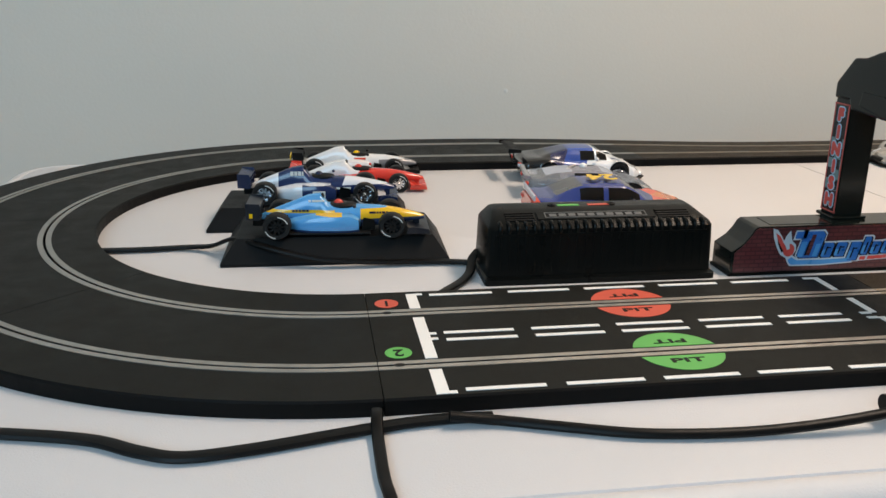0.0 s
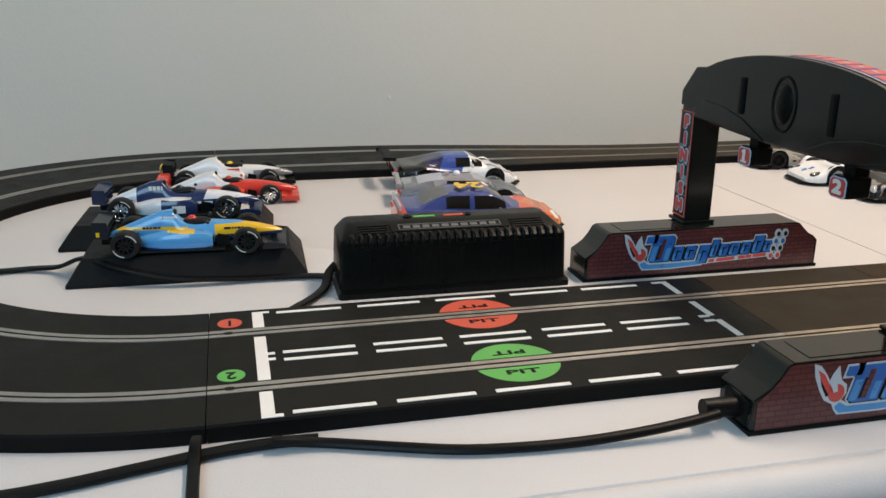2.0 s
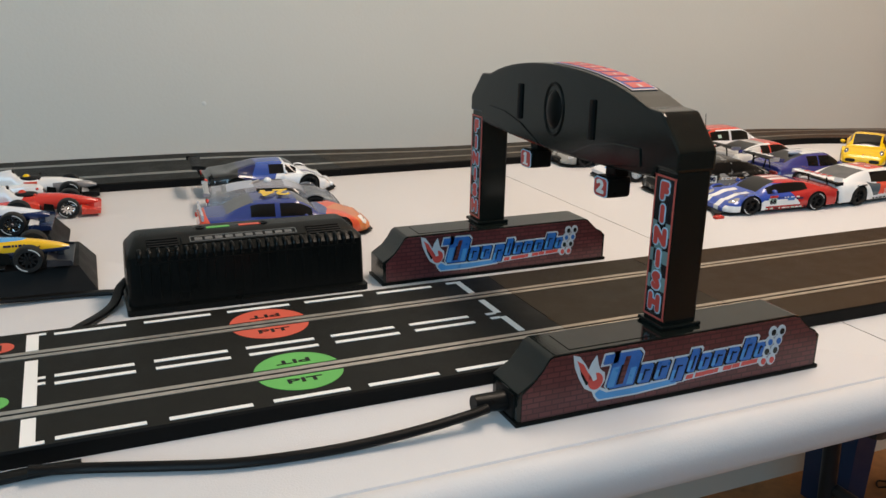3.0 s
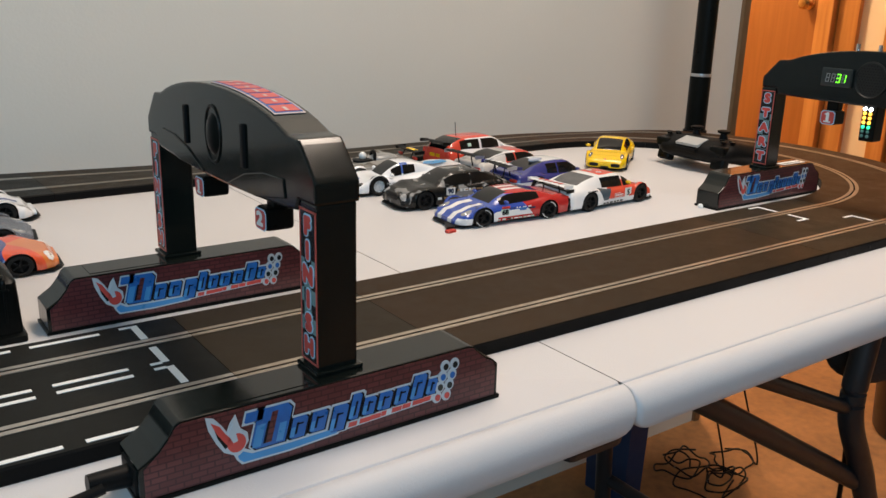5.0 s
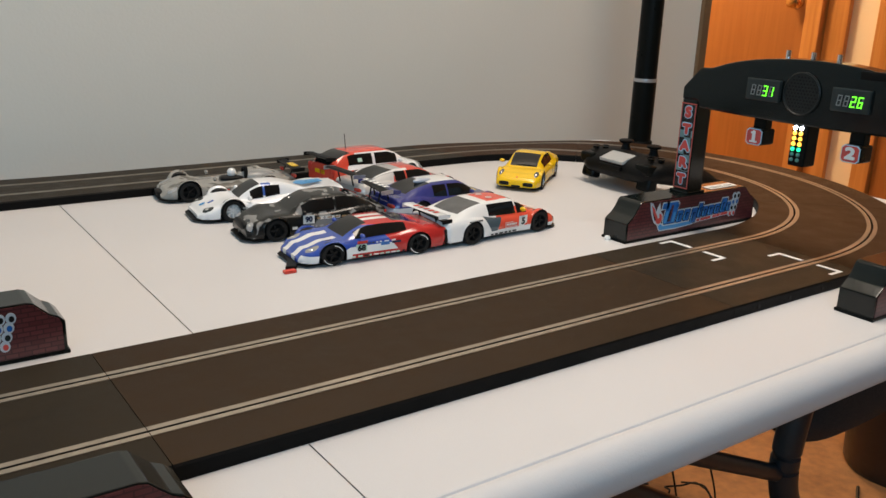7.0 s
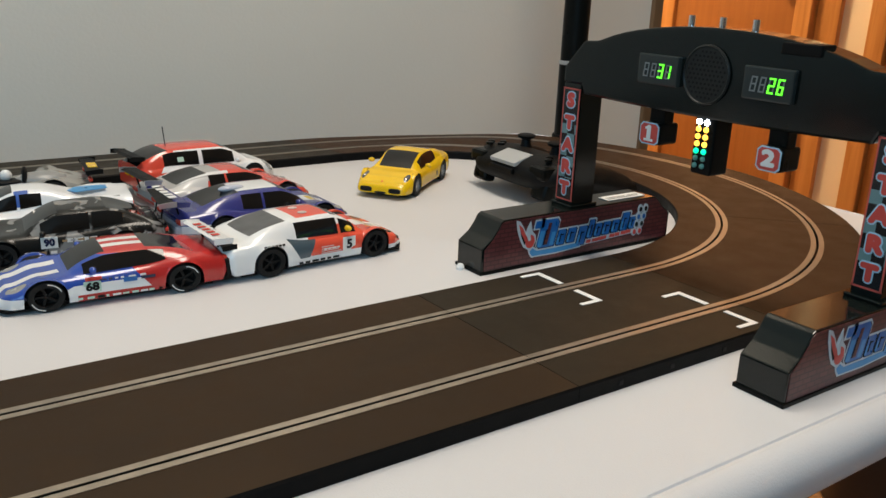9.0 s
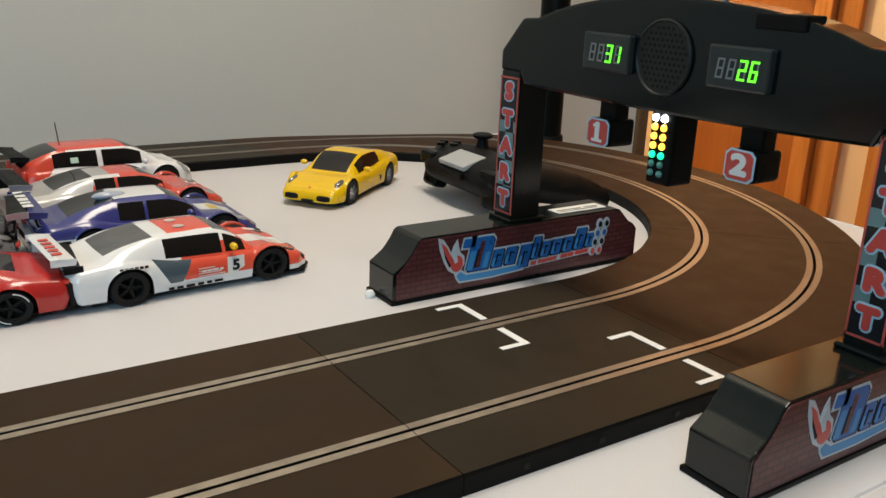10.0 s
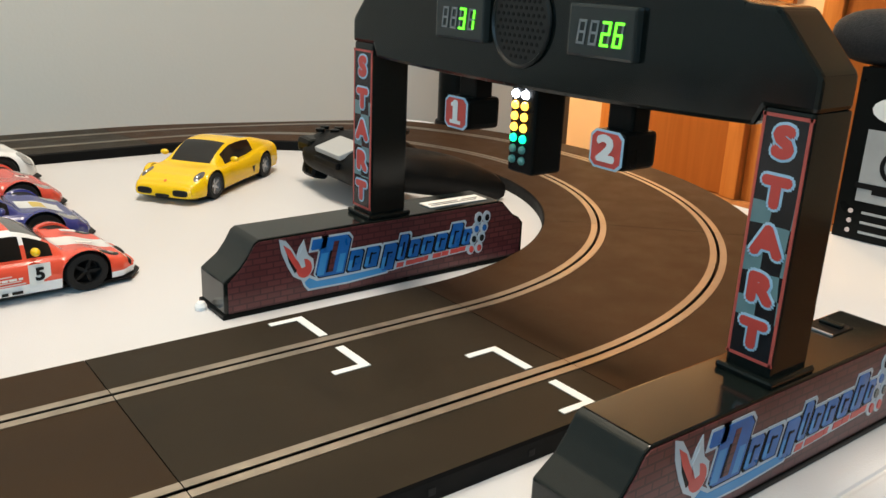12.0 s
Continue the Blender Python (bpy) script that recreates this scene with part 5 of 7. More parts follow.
def car(name, m, label, spec, paint, group):
    """A closed racing car: one skin with arches and glazed cabin, then wheels, lamps and trim."""
    c = thing(name, m, label, "toy car", group)
    L, W = spec["len"], spec["wid"]
    r, xf, xr = spec["r"], spec["xf"], spec["xr"]
    top, low, plan = spec["top"], spec["low"], spec["plan"]
    bulge = spec.get("bulge", 0.0042)
    x0, x1, x2, x3, zr, wr, wb = spec["cab"]

    def roof(x):
        if x >= x0 or x <= x3:
            return 0.0
        if x > x1:
            return 1 - (1 - (x0 - x) / (x0 - x1)) ** 1.45
        if x < x2:
            return 1 - (1 - (x - x3) / (x2 - x3)) ** spec.get("fast", 1.5)
        return 1.0 + 0.03 * math.sin(math.pi * (x - x2) / (x1 - x2))

    n, ra = 90, r * 1.13
    marks = set()
    for i in range(n + 1):
        u = -math.cos(math.pi * i / n)
        marks.add(round(L / 2 * (0.55 * u + 0.45 * (-1 + 2 * i / n)), 5))
    for xw in (xf, xr):
        marks = {x for x in marks if abs(x - xw) > ra + 0.0004}
        marks |= {round(xw + ra * math.cos(radians(10 * k)) * (1 + 0.0001), 5) for k in range(19)} | {xw - ra - 0.0003, xw + ra + 0.0003}
    stations = sorted(marks)
    n = len(stations) - 1
    rows, pushed = [], []
    for x in stations:
        hw = W / 2 * lerp_table(plan, x)
        zb, zt = lerp_table(low, x), lerp_table(top, x)
        fender = bulge * (math.exp(-(((x - xf) / 0.017) ** 2)) + spec.get("hips", 1.0) * math.exp(-(((x - xr) / 0.02) ** 2)))

        def deck(y):
            k = min(1.0, y / hw)
            g = crown_of(k)
            return zb + (zt - zb) * g + fender * g * k * k

        arch = None
        for xw in (xf, xr):
            if abs(x - xw) <= ra + 0.0001:
                arch = r + math.sqrt(max(0.0, ra * ra - (x - xw) ** 2))
        h = max(0.0, zr - deck(0)) * roof(x)
        row = []
        for k, g in LOWER:
            y, z = k * hw, zb + (zt - zb) * g + fender * g * k * k
            if arch is not None and k > 0.5:
                if k < 0.6:
                    y = W * 0.29
                elif k < 0.93:
                    y, z = W * 0.29, min(arch, deck(W * 0.29) - 0.0012)
                else:
                    z = max(z, arch)
            row.append((x, y, z))
        yb, yr = min(wb, 0.86 * hw), min(wr, 0.62 * hw)
        for y, rise in ((0.92 * hw, 0), ((0.92 * hw + yb) / 2, 0), (yb, 0.0), (yb - 0.06 * (yb - yr), 0.09), (yb - 0.32 * (yb - yr), 0.48), (yb - 0.68 * (yb - yr), 0.84), (yr, 0.965), (0.66 * yr, 0.992), (0.33 * yr, 1.0), (0.0, 1.003)):
            z = deck(y) + h * rise
            if arch is not None and y > 0.85 * hw:
                z = max(z, arch + 0.0004)
            row.append((x, y, z))
        rows.append(row)
        pushed.append(arch is not None)
    first = len(LOWER)
    groups = {"body": [], "wheel_well": [], "windscreen": [], "rear_window": [], "side_window": []}
    for i in range(n):
        xm = (stations[i] + stations[i + 1]) / 2
        tall = roof(xm)
        for j in range(len(rows[0]) - 1):
            quad = (rows[i][j], rows[i + 1][j], rows[i + 1][j + 1], rows[i][j + 1])
            k, key = j - first, "body"
            if (pushed[i] or pushed[i + 1]) and j in (1, 2):
                key = "wheel_well"
            elif k in (3, 4) and tall > 0.34 and spec["side"][0] < xm < spec["side"][1] and not any(a < xm < b for a, b in spec.get("pillars", ())):
                key = "side_window"
            elif k >= 6 and xm > x1 and 0.07 < tall < 0.985:
                key = "windscreen"
            elif k >= 6 and xm < x2 and 0.18 < tall < 0.96 and spec.get("rear_glass", True):
                key = "rear_window"
            groups[key].append(quad)
    nose, tail_end = rows[-1], rows[0]
    for key, quads in groups.items():
        apart = key in ("side_window", "wheel_well")
        for sides, ends in [((s,), e) for s in (1, -1) for e in ((1, -1) if key == "wheel_well" else (0,))] if apart else [((1, -1), 0)]:
            own = bmesh.new()
            for s in sides:
                for q in quads:
                    if q[0][0] * ends < 0:
                        continue
                    vs = []
                    for a, b, z in q:
                        if not vs or (vs[-1] - Vector((a, s * b, z))).length > 1e-7:
                            vs.append(Vector((a, s * b, z)))
                    if len(vs) > 2:
                        own.faces.new([own.verts.new(v) for v in vs])
                if key == "body":
                    for end in (nose, tail_end):
                        own.faces.new([own.verts.new((a, s * b, z)) for a, b, z in end])
            bmesh.ops.remove_doubles(own, verts=own.verts, dist=2e-6)
            if not len(own.faces):
                own.free()
                continue
            use = {"body": paint, "wheel_well": M["ink"], "side_window": M["glass_dark"]}.get(key) or spec.get("glass", M["glass_dark"])
            part(key, own, use, c, {"body": "", "wheel_well": "black wheel arch lining"}.get(key, "dark tinted window"), True)
    under = box(-L / 2 + 0.012, L / 2 - 0.012, -W / 2 * 0.8, W / 2 * 0.8, 0.0022, 0.0048, 0.0006)
    part("chassis", under, M["matte"], c)
    wy = W / 2 - spec.get("tyre", 0.009) / 2 - 0.0004
    for x in (xf, xr):
        for s in (1, -1):
            wheel(c, x, s * wy, r, spec.get("tyre", 0.009), spec.get("rim", "ink"), spec.get("spokes", 5), spec.get("stripe", False))
    # lamps, grille, splitter, mirrors
    def skin(x, y):
        """Height of the bonnet or boot at a place."""
        hw = W / 2 * lerp_table(plan, x)
        zb, zt = lerp_table(low, x), lerp_table(top, x)
        k = min(0.96, abs(y) / hw)
        g = crown_of(k)
        return zb + (zt - zb) * g + g * k * k * bulge * (math.exp(-(((x - xf) / 0.017) ** 2)) + spec.get("hips", 1.0) * math.exp(-(((x - xr) / 0.02) ** 2)))

    def lens(cx, cy, a, b, proud=0.0):
        """A slightly domed oval that follows the bodywork."""
        rings = []
        for f, dz in ((1.0, -0.0012), (1.0, 0.0001), (0.8, 0.0004), (0.4, 0.0006), (0.05, 0.0007)):
            rings.append([(x, y, skin(x, y) + dz + proud) for x, y in oval(cx, cy, f * a, f * b, 18)])
        return loft(rings)

    lx, ly, lz, a, b, d = spec["lamp"]
    for s in (1, -1):
        part("headlamp", lens(lx, s * ly, a, b), M[spec.get("lamp_mat", "lens")], c, "clear headlamp lens", True)
        part("lamp_bulb", lens(lx + 0.2 * a, s * ly, 0.36 * a, 0.45 * b, 0.0003), M["chrome"], c, "bright lamp reflector", True)
    for gx, gy, gz, ga, gb, gd in spec.get("grille", ()):
        for s in ((1, -1) if gy else (1,)):
            part("air_intake", blob(gx, s * gy, gz, ga, gb, gd, power=0.6), M["ink"], c, "black air intake", True)
    if "splitter" in spec and not spec.get("plain_nose"):
        sx, sy, sz = spec["splitter"]
        pts = [(L / 2 - 0.03, -sy), (L / 2 - 0.006, -sy), (L / 2 + sx, -sy * 0.6), (L / 2 + sx, sy * 0.6), (L / 2 - 0.006, sy), (L / 2 - 0.03, sy)]
        part("splitter", prism(pts, sz, sz + 0.0012), M[spec.get("split_mat", "matte")], c)
    if "mirror" in spec:
        mx, my, mz = spec["mirror"]
        for s in (1, -1):
            part("mirror", blob(mx, s * my, mz, 0.0022, 0.0036, 0.0023), spec.get("mirror_mat", paint), c, smooth=True)
    if "wing" in spec:
        wx, wz, span, chord, key = spec["wing"]
        own = prism([(0, 0), (chord * 0.3, 0.0012), (chord, 0.0004), (chord, -0.0006), (chord * 0.3, -0.0008)], -span / 2, span / 2, m=pose(wx, 0, wz, 90, 0, 0))
        part("rear_wing", own, M[key], c, "rear wing blade")
        for s in (1, -1):
            part("wing_endplate", prism([(wx - 0.0010, wz - 0.0024), (wx + chord, wz - 0.0030), (wx + chord + 0.0010, wz + 0.0006), (wx + 0.003, wz + 0.0018), (wx - 0.0010, wz + 0.0018)], -s * span / 2 - 0.0004, -s * span / 2 + 0.0004, m=pose(0, 0, 0, 90)), M[spec.get("plate", key)], c)
            part("wing_strut", rod((wx + chord * 0.5, s * span * 0.22, wz), (wx + chord * 0.5 + 0.004, s * span * 0.22, spec.get("strut", 0.02)), 0.0008, 6), M["matte"], c)
    for s in (1, -1):
        tx, ty, tz, ta, tb, td = spec.get("tail", (-L / 2 + 0.0005, W * 0.34, 0.02, 0.002, 0.006, 0.002))
        part("tail_lamp", blob(tx, s * ty, tz, ta, tb, td, power=0.7), M["red"], c, "red tail lamp", True)
    part("guide_blade", box(xf - 0.003, xf + 0.010, -0.0012, 0.0012, 0.0006, 0.004), M["ink"], c)
    return c


def decal(parent, text, size, m, ink="ink", plate=None, pw=0.0, ph=0.0, wide=1.0):
    if plate:
        part("number_panel", prism([(-pw / 2, -ph / 2), (pw / 2, -ph / 2), (pw / 2, ph / 2), (-pw / 2, ph / 2)], 0, 0.0003, m=m), M[plate], parent, "race number panel")
    part("race_number", lettering(text, size, 0.0004, 0.0001, m=m @ Matrix.Translation((0, 0, 0.0006)) @ Matrix.Diagonal((wide, 1, 1, 1))), M[ink], parent, "race number " + text)


def bars_decal(parent, m, widths, h, key, gap=0.0012):
    x = 0.0
    for w in widths:
        part("sponsor_bar", prism([(x, 0), (x + w, 0), (x + w, h), (x, h)], 0, 0.0003, m=m), M[key], parent, "small printed bar")
        x += w + gap


def small_print(parent, x0, x1, y, z, h, keys, seed):
    """A row of small printed marks of uneven width along a car's side."""
    rnd = random.Random(seed)
    x = x0
    while x < x1 - 0.002:
        w = rnd.uniform(0.0014, 0.0052)
        hh = h * rnd.uniform(0.6, 1.0)
        part("sponsor_bar", prism([(-w / 2, -hh / 2), (w / 2, -hh / 2), (w / 2, hh / 2), (-w / 2, hh / 2)], 0, 0.0003, m=side(x + w / 2, y, z)), M[rnd.choice(keys)], parent, "small printed bar")
        x += w + rnd.uniform(0.0008, 0.0032)


def side(x, y, z, tilt=0.0):
    """A pose on a car's side: text runs along the car as seen from outside."""
    return Matrix.Translation((x, y, z)) @ (pose(0, 0, 0, 90 - tilt, 0, 180) if y > 0 else pose(0, 0, 0, 90 - tilt, 0, 0))


GT = dict(len=0.146, wid=0.063, r=0.0112, xf=0.044, xr=-0.041, cab=(0.030, 0.006, -0.016, -0.050, 0.0355, 0.0165, 0.0262), side=(-0.030, 0.022),
          top=[(-0.073, 0.0225), (-0.066, 0.0265), (-0.045, 0.0265), (-0.02, 0.0245), (0.02, 0.0235), (0.045, 0.0205), (0.064, 0.0155), (0.073, 0.0095)],
          low=[(-0.073, 0.0115), (-0.066, 0.0045), (0.066, 0.0035), (0.073, 0.0045)],
          plan=[(-0.073, 0.84), (-0.066, 0.96), (-0.045, 1.0), (-0.005, 0.955), (0.045, 1.0), (0.062, 0.93), (0.070, 0.78), (0.073, 0.62)],
          lamp=(0.0600, 0.0215, 0.0165, 0.0062, 0.0042, 0.0022), splitter=(0.004, 0.028, 0.0022), mirror=(0.016, 0.030, 0.0265), tyre=0.0105, stripe=False)


def spec_of(**changes):
    s = dict(GT)
    s.update(changes)
    return s


W_, B_, R_, K_ = (0.78, 0.78, 0.77), (0.03, 0.075, 0.36), (0.48, 0.025, 0.022), (0.012, 0.012, 0.012)

# blue, white and red endurance coupe, number 68, nose towards the pit
gt_paint = livery("blue_white_red_livery", B_, [
    (W_, [(1, 0, 1.2, 0.0735 - 0.013), (-1, 0, 0, -0.2), (0, 1, 0, 0.0060), (0, -1, 0, -0.0135), (1, 0, 0, 0.02)]),
    (W_, [(0, 0, -1, -0.0165), (0.45, 0, 1, -0.006), (-0.45, 0, -1, -0.0145 - 0.0145), (1, 0, 0, -0.045)]),
    (W_, [(0, 1, 0, 0.020), (0, 0, -1, -0.0115), (1, 0, 0, 0.05)]),
    (R_, [(-1, 0, 0.75, 0.0265)]),
    (R_, [(0, 0, -1, -0.0095), (-1, 0, 0, -0.026), (0, 1, 0, 0.024)]),
    (R_, [(0, 0, 1, 0.0335)]),
    (W_, [(0, 0, 1, 0.0345), (0, 1, 0, 0.003), (0, -1, 0, -0.009)])])
gt = car("racing_coupe", pose(0.7370, 0.2045, 0, 0, 0, 176) @ Matrix.Scale(0.975, 4) @ Matrix.Diagonal((1, 1, 0.90, 1)), "blue, white and red endurance coupe model numbered 68", spec_of(wing=(-0.078, 0.0290, 0.050, 0.009, "matte"), strut=0.022, split_mat="matte", stripe=True), gt_paint, "parked cars beside the start")
decal(gt, "68", 0.0080, side(0.017, 0.0302, 0.0145), "ink", "mint", 0.0105, 0.0080)
part("number_cap", prism([(-0.0050, 0), (0.0050, 0), (0.0050, 0.0026), (-0.0050, 0.0026)], 0, 0.0004, m=side(0.016, 0.0302, 0.0190, 4)), M["red"], gt)
bars_decal(gt, side(-0.002, 0.0305, 0.0150), (0.0085,), 0.0036, "logo_blue")
bars_decal(gt, side(-0.013, 0.0306, 0.0158), (0.009,), 0.0022, "navy")
bars_decal(gt, Matrix.Translation((0.0075, -0.009, 0.0352)) @ pose(0, 12, 0, 0, 20, 90), (0.004, 0.004, 0.004, 0.003), 0.0028, "paper", 0.0006)
loose = thing("broken_splitter", pose(0.6545, 0.192, 0, 0, 0, 0), "black broken bumper strip with a dark red tip", "car part")
small_print(gt, -0.026, 0.030, 0.0309, 0.0068, 0.0018, ("paper", "ink", "mint"), 3)
small_print(gt, -0.016, 0.012, 0.0312, 0.0192, 0.0016, ("paper", "navy"), 5)
small_print(gt, 0.054, 0.066, 0.0280, 0.0110, 0.0022, ("paper", "navy"), 6)
part("bent_strip", prism([(-0.003, -0.007), (0.006, -0.0085), (0.013, 0.002), (0.027, 0.010), (0.022, 0.020), (0.010, 0.026), (0.008, 0.012)], 0.0003, 0.0042, bevel=0.0006), M["ink"], loose, "black bent plastic strip")
part("red_tip", box(-0.0070, 0.0035, -0.0150, -0.0095, 0.0, 0.0028, 0.0008), M["red"], loose, "dark red plastic tip")

# white and red coupe, number 5, nose towards the start gantry
audi_paint = livery("red_white_livery", W_, [
    ((0.72, 0.085, 0.045), [(1, 0, 0, -0.010), (0, 0, 1, 0.0105), (0, 1, 0, 0.010)]),
    ((0.72, 0.085, 0.045), [(1, 0, 0, -0.014), (0, 0, 1, 0.0325)]),
    ((0.72, 0.085, 0.045), [(1, 0, 0, 0.034), (0, 1, 0, 0.008), (0, 0, 1, 0.0080)]),
    ((0.06, 0.09, 0.11), [(1, 0, 0.55, -0.013), (-1, 0, 0.55, 0.0165 + 0.0), (0, 0, 1, 0.010), (0, 1, 0, 0.026)]),
    (W_, [(1, 0, 0, 0.022), (0, 0, 1, 0.0195), (0, -1, 0, -0.007)]),
    (W_, [(0, 0, 1, 0.0300), (0, 1, 0, 0.0150), (0, 0, -1, -0.0372)])])
audi = car("racing_coupe", pose(0.8750, 0.2055, 0, 0, 0, 4.0) @ Matrix.Diagonal((1.02, 1.01, 0.95, 1)), "white and red endurance coupe model numbered 5", spec_of(cab=(0.036, 0.012, -0.018, -0.056, 0.0375, 0.0175, 0.0270), side=(-0.020, 0.030), pillars=((0.0145, 0.0175),), wing=(-0.079, 0.0330, 0.054, 0.0115, "white"), plate="white", glass=M["smoke_glass"], splitter=(0.003, 0.029, 0.0020), lamp=(0.0585, 0.0215, 0.0172, 0.0055, 0.0030, 0.0014), lamp_mat="display", grille=((0.0672, 0.020, 0.0095, 0.003, 0.005, 0.0026), (-0.0715, 0.022, 0.0160, 0.002, 0.0065, 0.0045), (0.0712, 0.0, 0.0085, 0.002, 0.008, 0.0026)), mirror=(0.020, 0.0305, 0.0275), mirror_mat=M["yellow"], hips=1.1, tail=(-0.0728, 0.021, 0.0205, 0.0022, 0.0065, 0.0016)), audi_paint, "parked cars beside the start")
for y in (-0.0306, 0.0306):
    decal(audi, "5", 0.0095, side(0.021, y, 0.0150), "ink", "paper", 0.0105, 0.0118)
    bars_decal(audi, side(0.0 if y < 0 else 0.006, y * 1.004, 0.0138), (0.0025, 0.0025, 0.0035, 0.002), 0.0011, "paper", 0.0008)
    bars_decal(audi, side(-0.020 if y < 0 else 0.022, y * 1.015, 0.0062), (0.003, 0.0036, 0.005, 0.0036, 0.003, 0.005), 0.0016, "ink", 0.0018)
part("rear_grille", box(-0.0742, -0.0715, -0.0235, 0.0235, 0.0120, 0.0205, 0.0012), M["ink"], audi, "black grille across the tail")
for s in (1, -1):
    part("tail_lens", box(-0.0748, -0.0725, *sorted((s * 0.0130, s * 0.0225)), 0.0150, 0.0195, 0.0008), M["display"], audi, "smoked tail lamp")
    part("corner_vent", box(-0.0722, -0.0690, *sorted((s * 0.0262, s * 0.0280)), 0.0070, 0.0150, 0.0005), M["ink"], audi)
    part("roof_print", prism(oval(0, 0, 0.0034, 0.0030), 0, 0.0003, m=pose(-0.004, s * 0.007, 0.0380)), M["sticker_pale"], audi, "pale printed shape on the roof")
    part("bonnet_print", prism([(-0.004, -0.0016), (0.004, -0.0016), (0.004, 0.0016), (-0.004, 0.0016)], 0, 0.0004, m=pose(0.049, s * 0.0125, 0.0225, 0, 14, 0)), M["paper"], audi)
part("diffuser", box(-0.0755, -0.0640, -0.0255, 0.0255, 0.0030, 0.0075, 0.0010), M["matte"], audi, "black rear diffuser")
for k in range(5):
    part("wing_bar", prism([(0, 0), (0.0040, 0), (0.0040, 0.0050), (0, 0.0050)], 0, 0.0004, m=pose(-0.0765, 0.0150 - 0.0072 * k, 0.0343, 0, -2, -90)), M["red"], audi, "red printed bar on the wing")
for k in range(4):
    part("door_print", prism([(0, 0), (0.016 - 0.002 * k, 0), (0.016 - 0.002 * k, 0.0006), (0, 0.0006)], 0, 0.0003, m=side(-0.002, -0.0307, 0.0112 + 0.0016 * k)), M["sticker_pale"], audi)
bars_decal(audi, side(-0.046, -0.0306, 0.0225, 20), (0.002, 0.002, 0.002, 0.002, 0.002, 0.002), 0.0016, "ink", 0.0007)

# dark camouflage grey muscle coupe, number 90
mus_paint = camouflage("dark_camouflage_livery", (0.010, 0.010, 0.009), (0.22, 0.215, 0.205), 55, 0.545)
mus = car("racing_muscle_car", pose(0.7260, 0.2890, 0, 0, 0, 173) @ Matrix.Scale(0.94, 4), "dark grey camouflage muscle car model numbered 90", spec_of(cab=(0.028, 0.002, -0.026, -0.060, 0.0400, 0.0185, 0.0270), side=(-0.042, 0.016), pillars=((-0.020, -0.0165),), top=[(-0.073, 0.0245), (-0.066, 0.0285), (-0.03, 0.0268), (0.02, 0.0262), (0.045, 0.0240), (0.062, 0.0205), (0.070, 0.0165), (0.073, 0.0125)], wing=(-0.080, 0.0400, 0.054, 0.012, "matte"), plate="silver", grille=((0.0715, 0.0, 0.0140, 0.003, 0.016, 0.0042), (0.0690, 0.021, 0.0085, 0.004, 0.007, 0.0025)), lamp=(0.0685, 0.0220, 0.0175, 0.0032, 0.0052, 0.0020), lamp_mat="silver", splitter=(0.004, 0.029, 0.0022), plan=[(-0.073, 0.86), (-0.060, 0.98), (0.045, 1.0), (0.062, 0.97), (0.069, 0.88), (0.073, 0.78)]), mus_paint, "parked cars beside the start")
decal(mus, "90", 0.0072, Matrix.Translation((0.012, 0.0313, 0.0200)) @ pose(0, 0, 0, 88, 0, 180), "navy", "paper", 0.0115, 0.0085)
bars_decal(mus, side(0.000, 0.0312, 0.0190), (0.004, 0.006, 0.003, 0.005), 0.0028, "paper", 0.0010)
bars_decal(mus, pose(0.019, -0.012, 0.0335, 0, 32, 90), (0.005, 0.004, 0.006, 0.004), 0.0018, "silver", 0.0008)
small_print(mus, -0.030, 0.030, 0.0315, 0.0125, 0.0030, ("skin_grey", "gilt", "paper"), 11)
small_print(mus, -0.060, 0.004, 0.0314, 0.0205, 0.0016, ("gilt", "skin_grey"), 12)
part("lamp_panel", box(0.0712, 0.0728, 0.0120, 0.0180, 0.0085, 0.0108, 0.0004), M["yellow"], mus, "small yellow nose panel")

# white long-tailed prototype
pro_paint = livery("white_prototype_livery", (0.8, 0.81, 0.82), [
    ((0.05, 0.12, 0.42), [(1, 0, 0, 0.000), (-1, 0, 0, -0.010), (0, 0, 1, 0.0220), (0, 1, 0, 0.0120)]),
    ((0.05, 0.12, 0.42), [(0, -1, 0, -0.0026), (1, 0, 0, 0.054), (-1, 0, 0, -0.060)]),
    ((0.20, 0.30, 0.50), [(0, 0, 1, 0.0130), (0, 0, -1, -0.0140), (0, 1, 0, 0.026), (-1, 0, 0, 0.0)])])
pro = car("racing_prototype", pose(0.7180, 0.3720, 0, 0, 0, 173), "white long-tailed prototype racing car model with blue trim", spec_of(len=0.150, wid=0.063, xf=0.042, xr=-0.044, cab=(0.034, 0.010, -0.008, -0.040, 0.0335, 0.0140, 0.0205), side=(-0.008, 0.022), pillars=((0.0075, 0.0095),), rear_glass=False,
    top=[(-0.075, 0.0265), (-0.06, 0.0265), (-0.02, 0.0225), (0.02, 0.0185), (0.045, 0.0185), (0.066, 0.0130), (0.075, 0.0085)], low=[(-0.075, 0.010), (-0.066, 0.0045), (0.070, 0.0035), (0.075, 0.0045)], plan=[(-0.075, 0.92), (-0.06, 0.99), (-0.03, 0.98), (0.045, 1.0), (0.062, 0.96), (0.070, 0.84), (0.075, 0.66)], rim="white", spokes=8, lamp=(0.0645, 0.0215, 0.0130, 0.0055, 0.0050, 0.0030), lamp_mat="display", stripe=False, mirror=(0.024, 0.026, 0.022)), pro_paint, "parked cars beside the start")
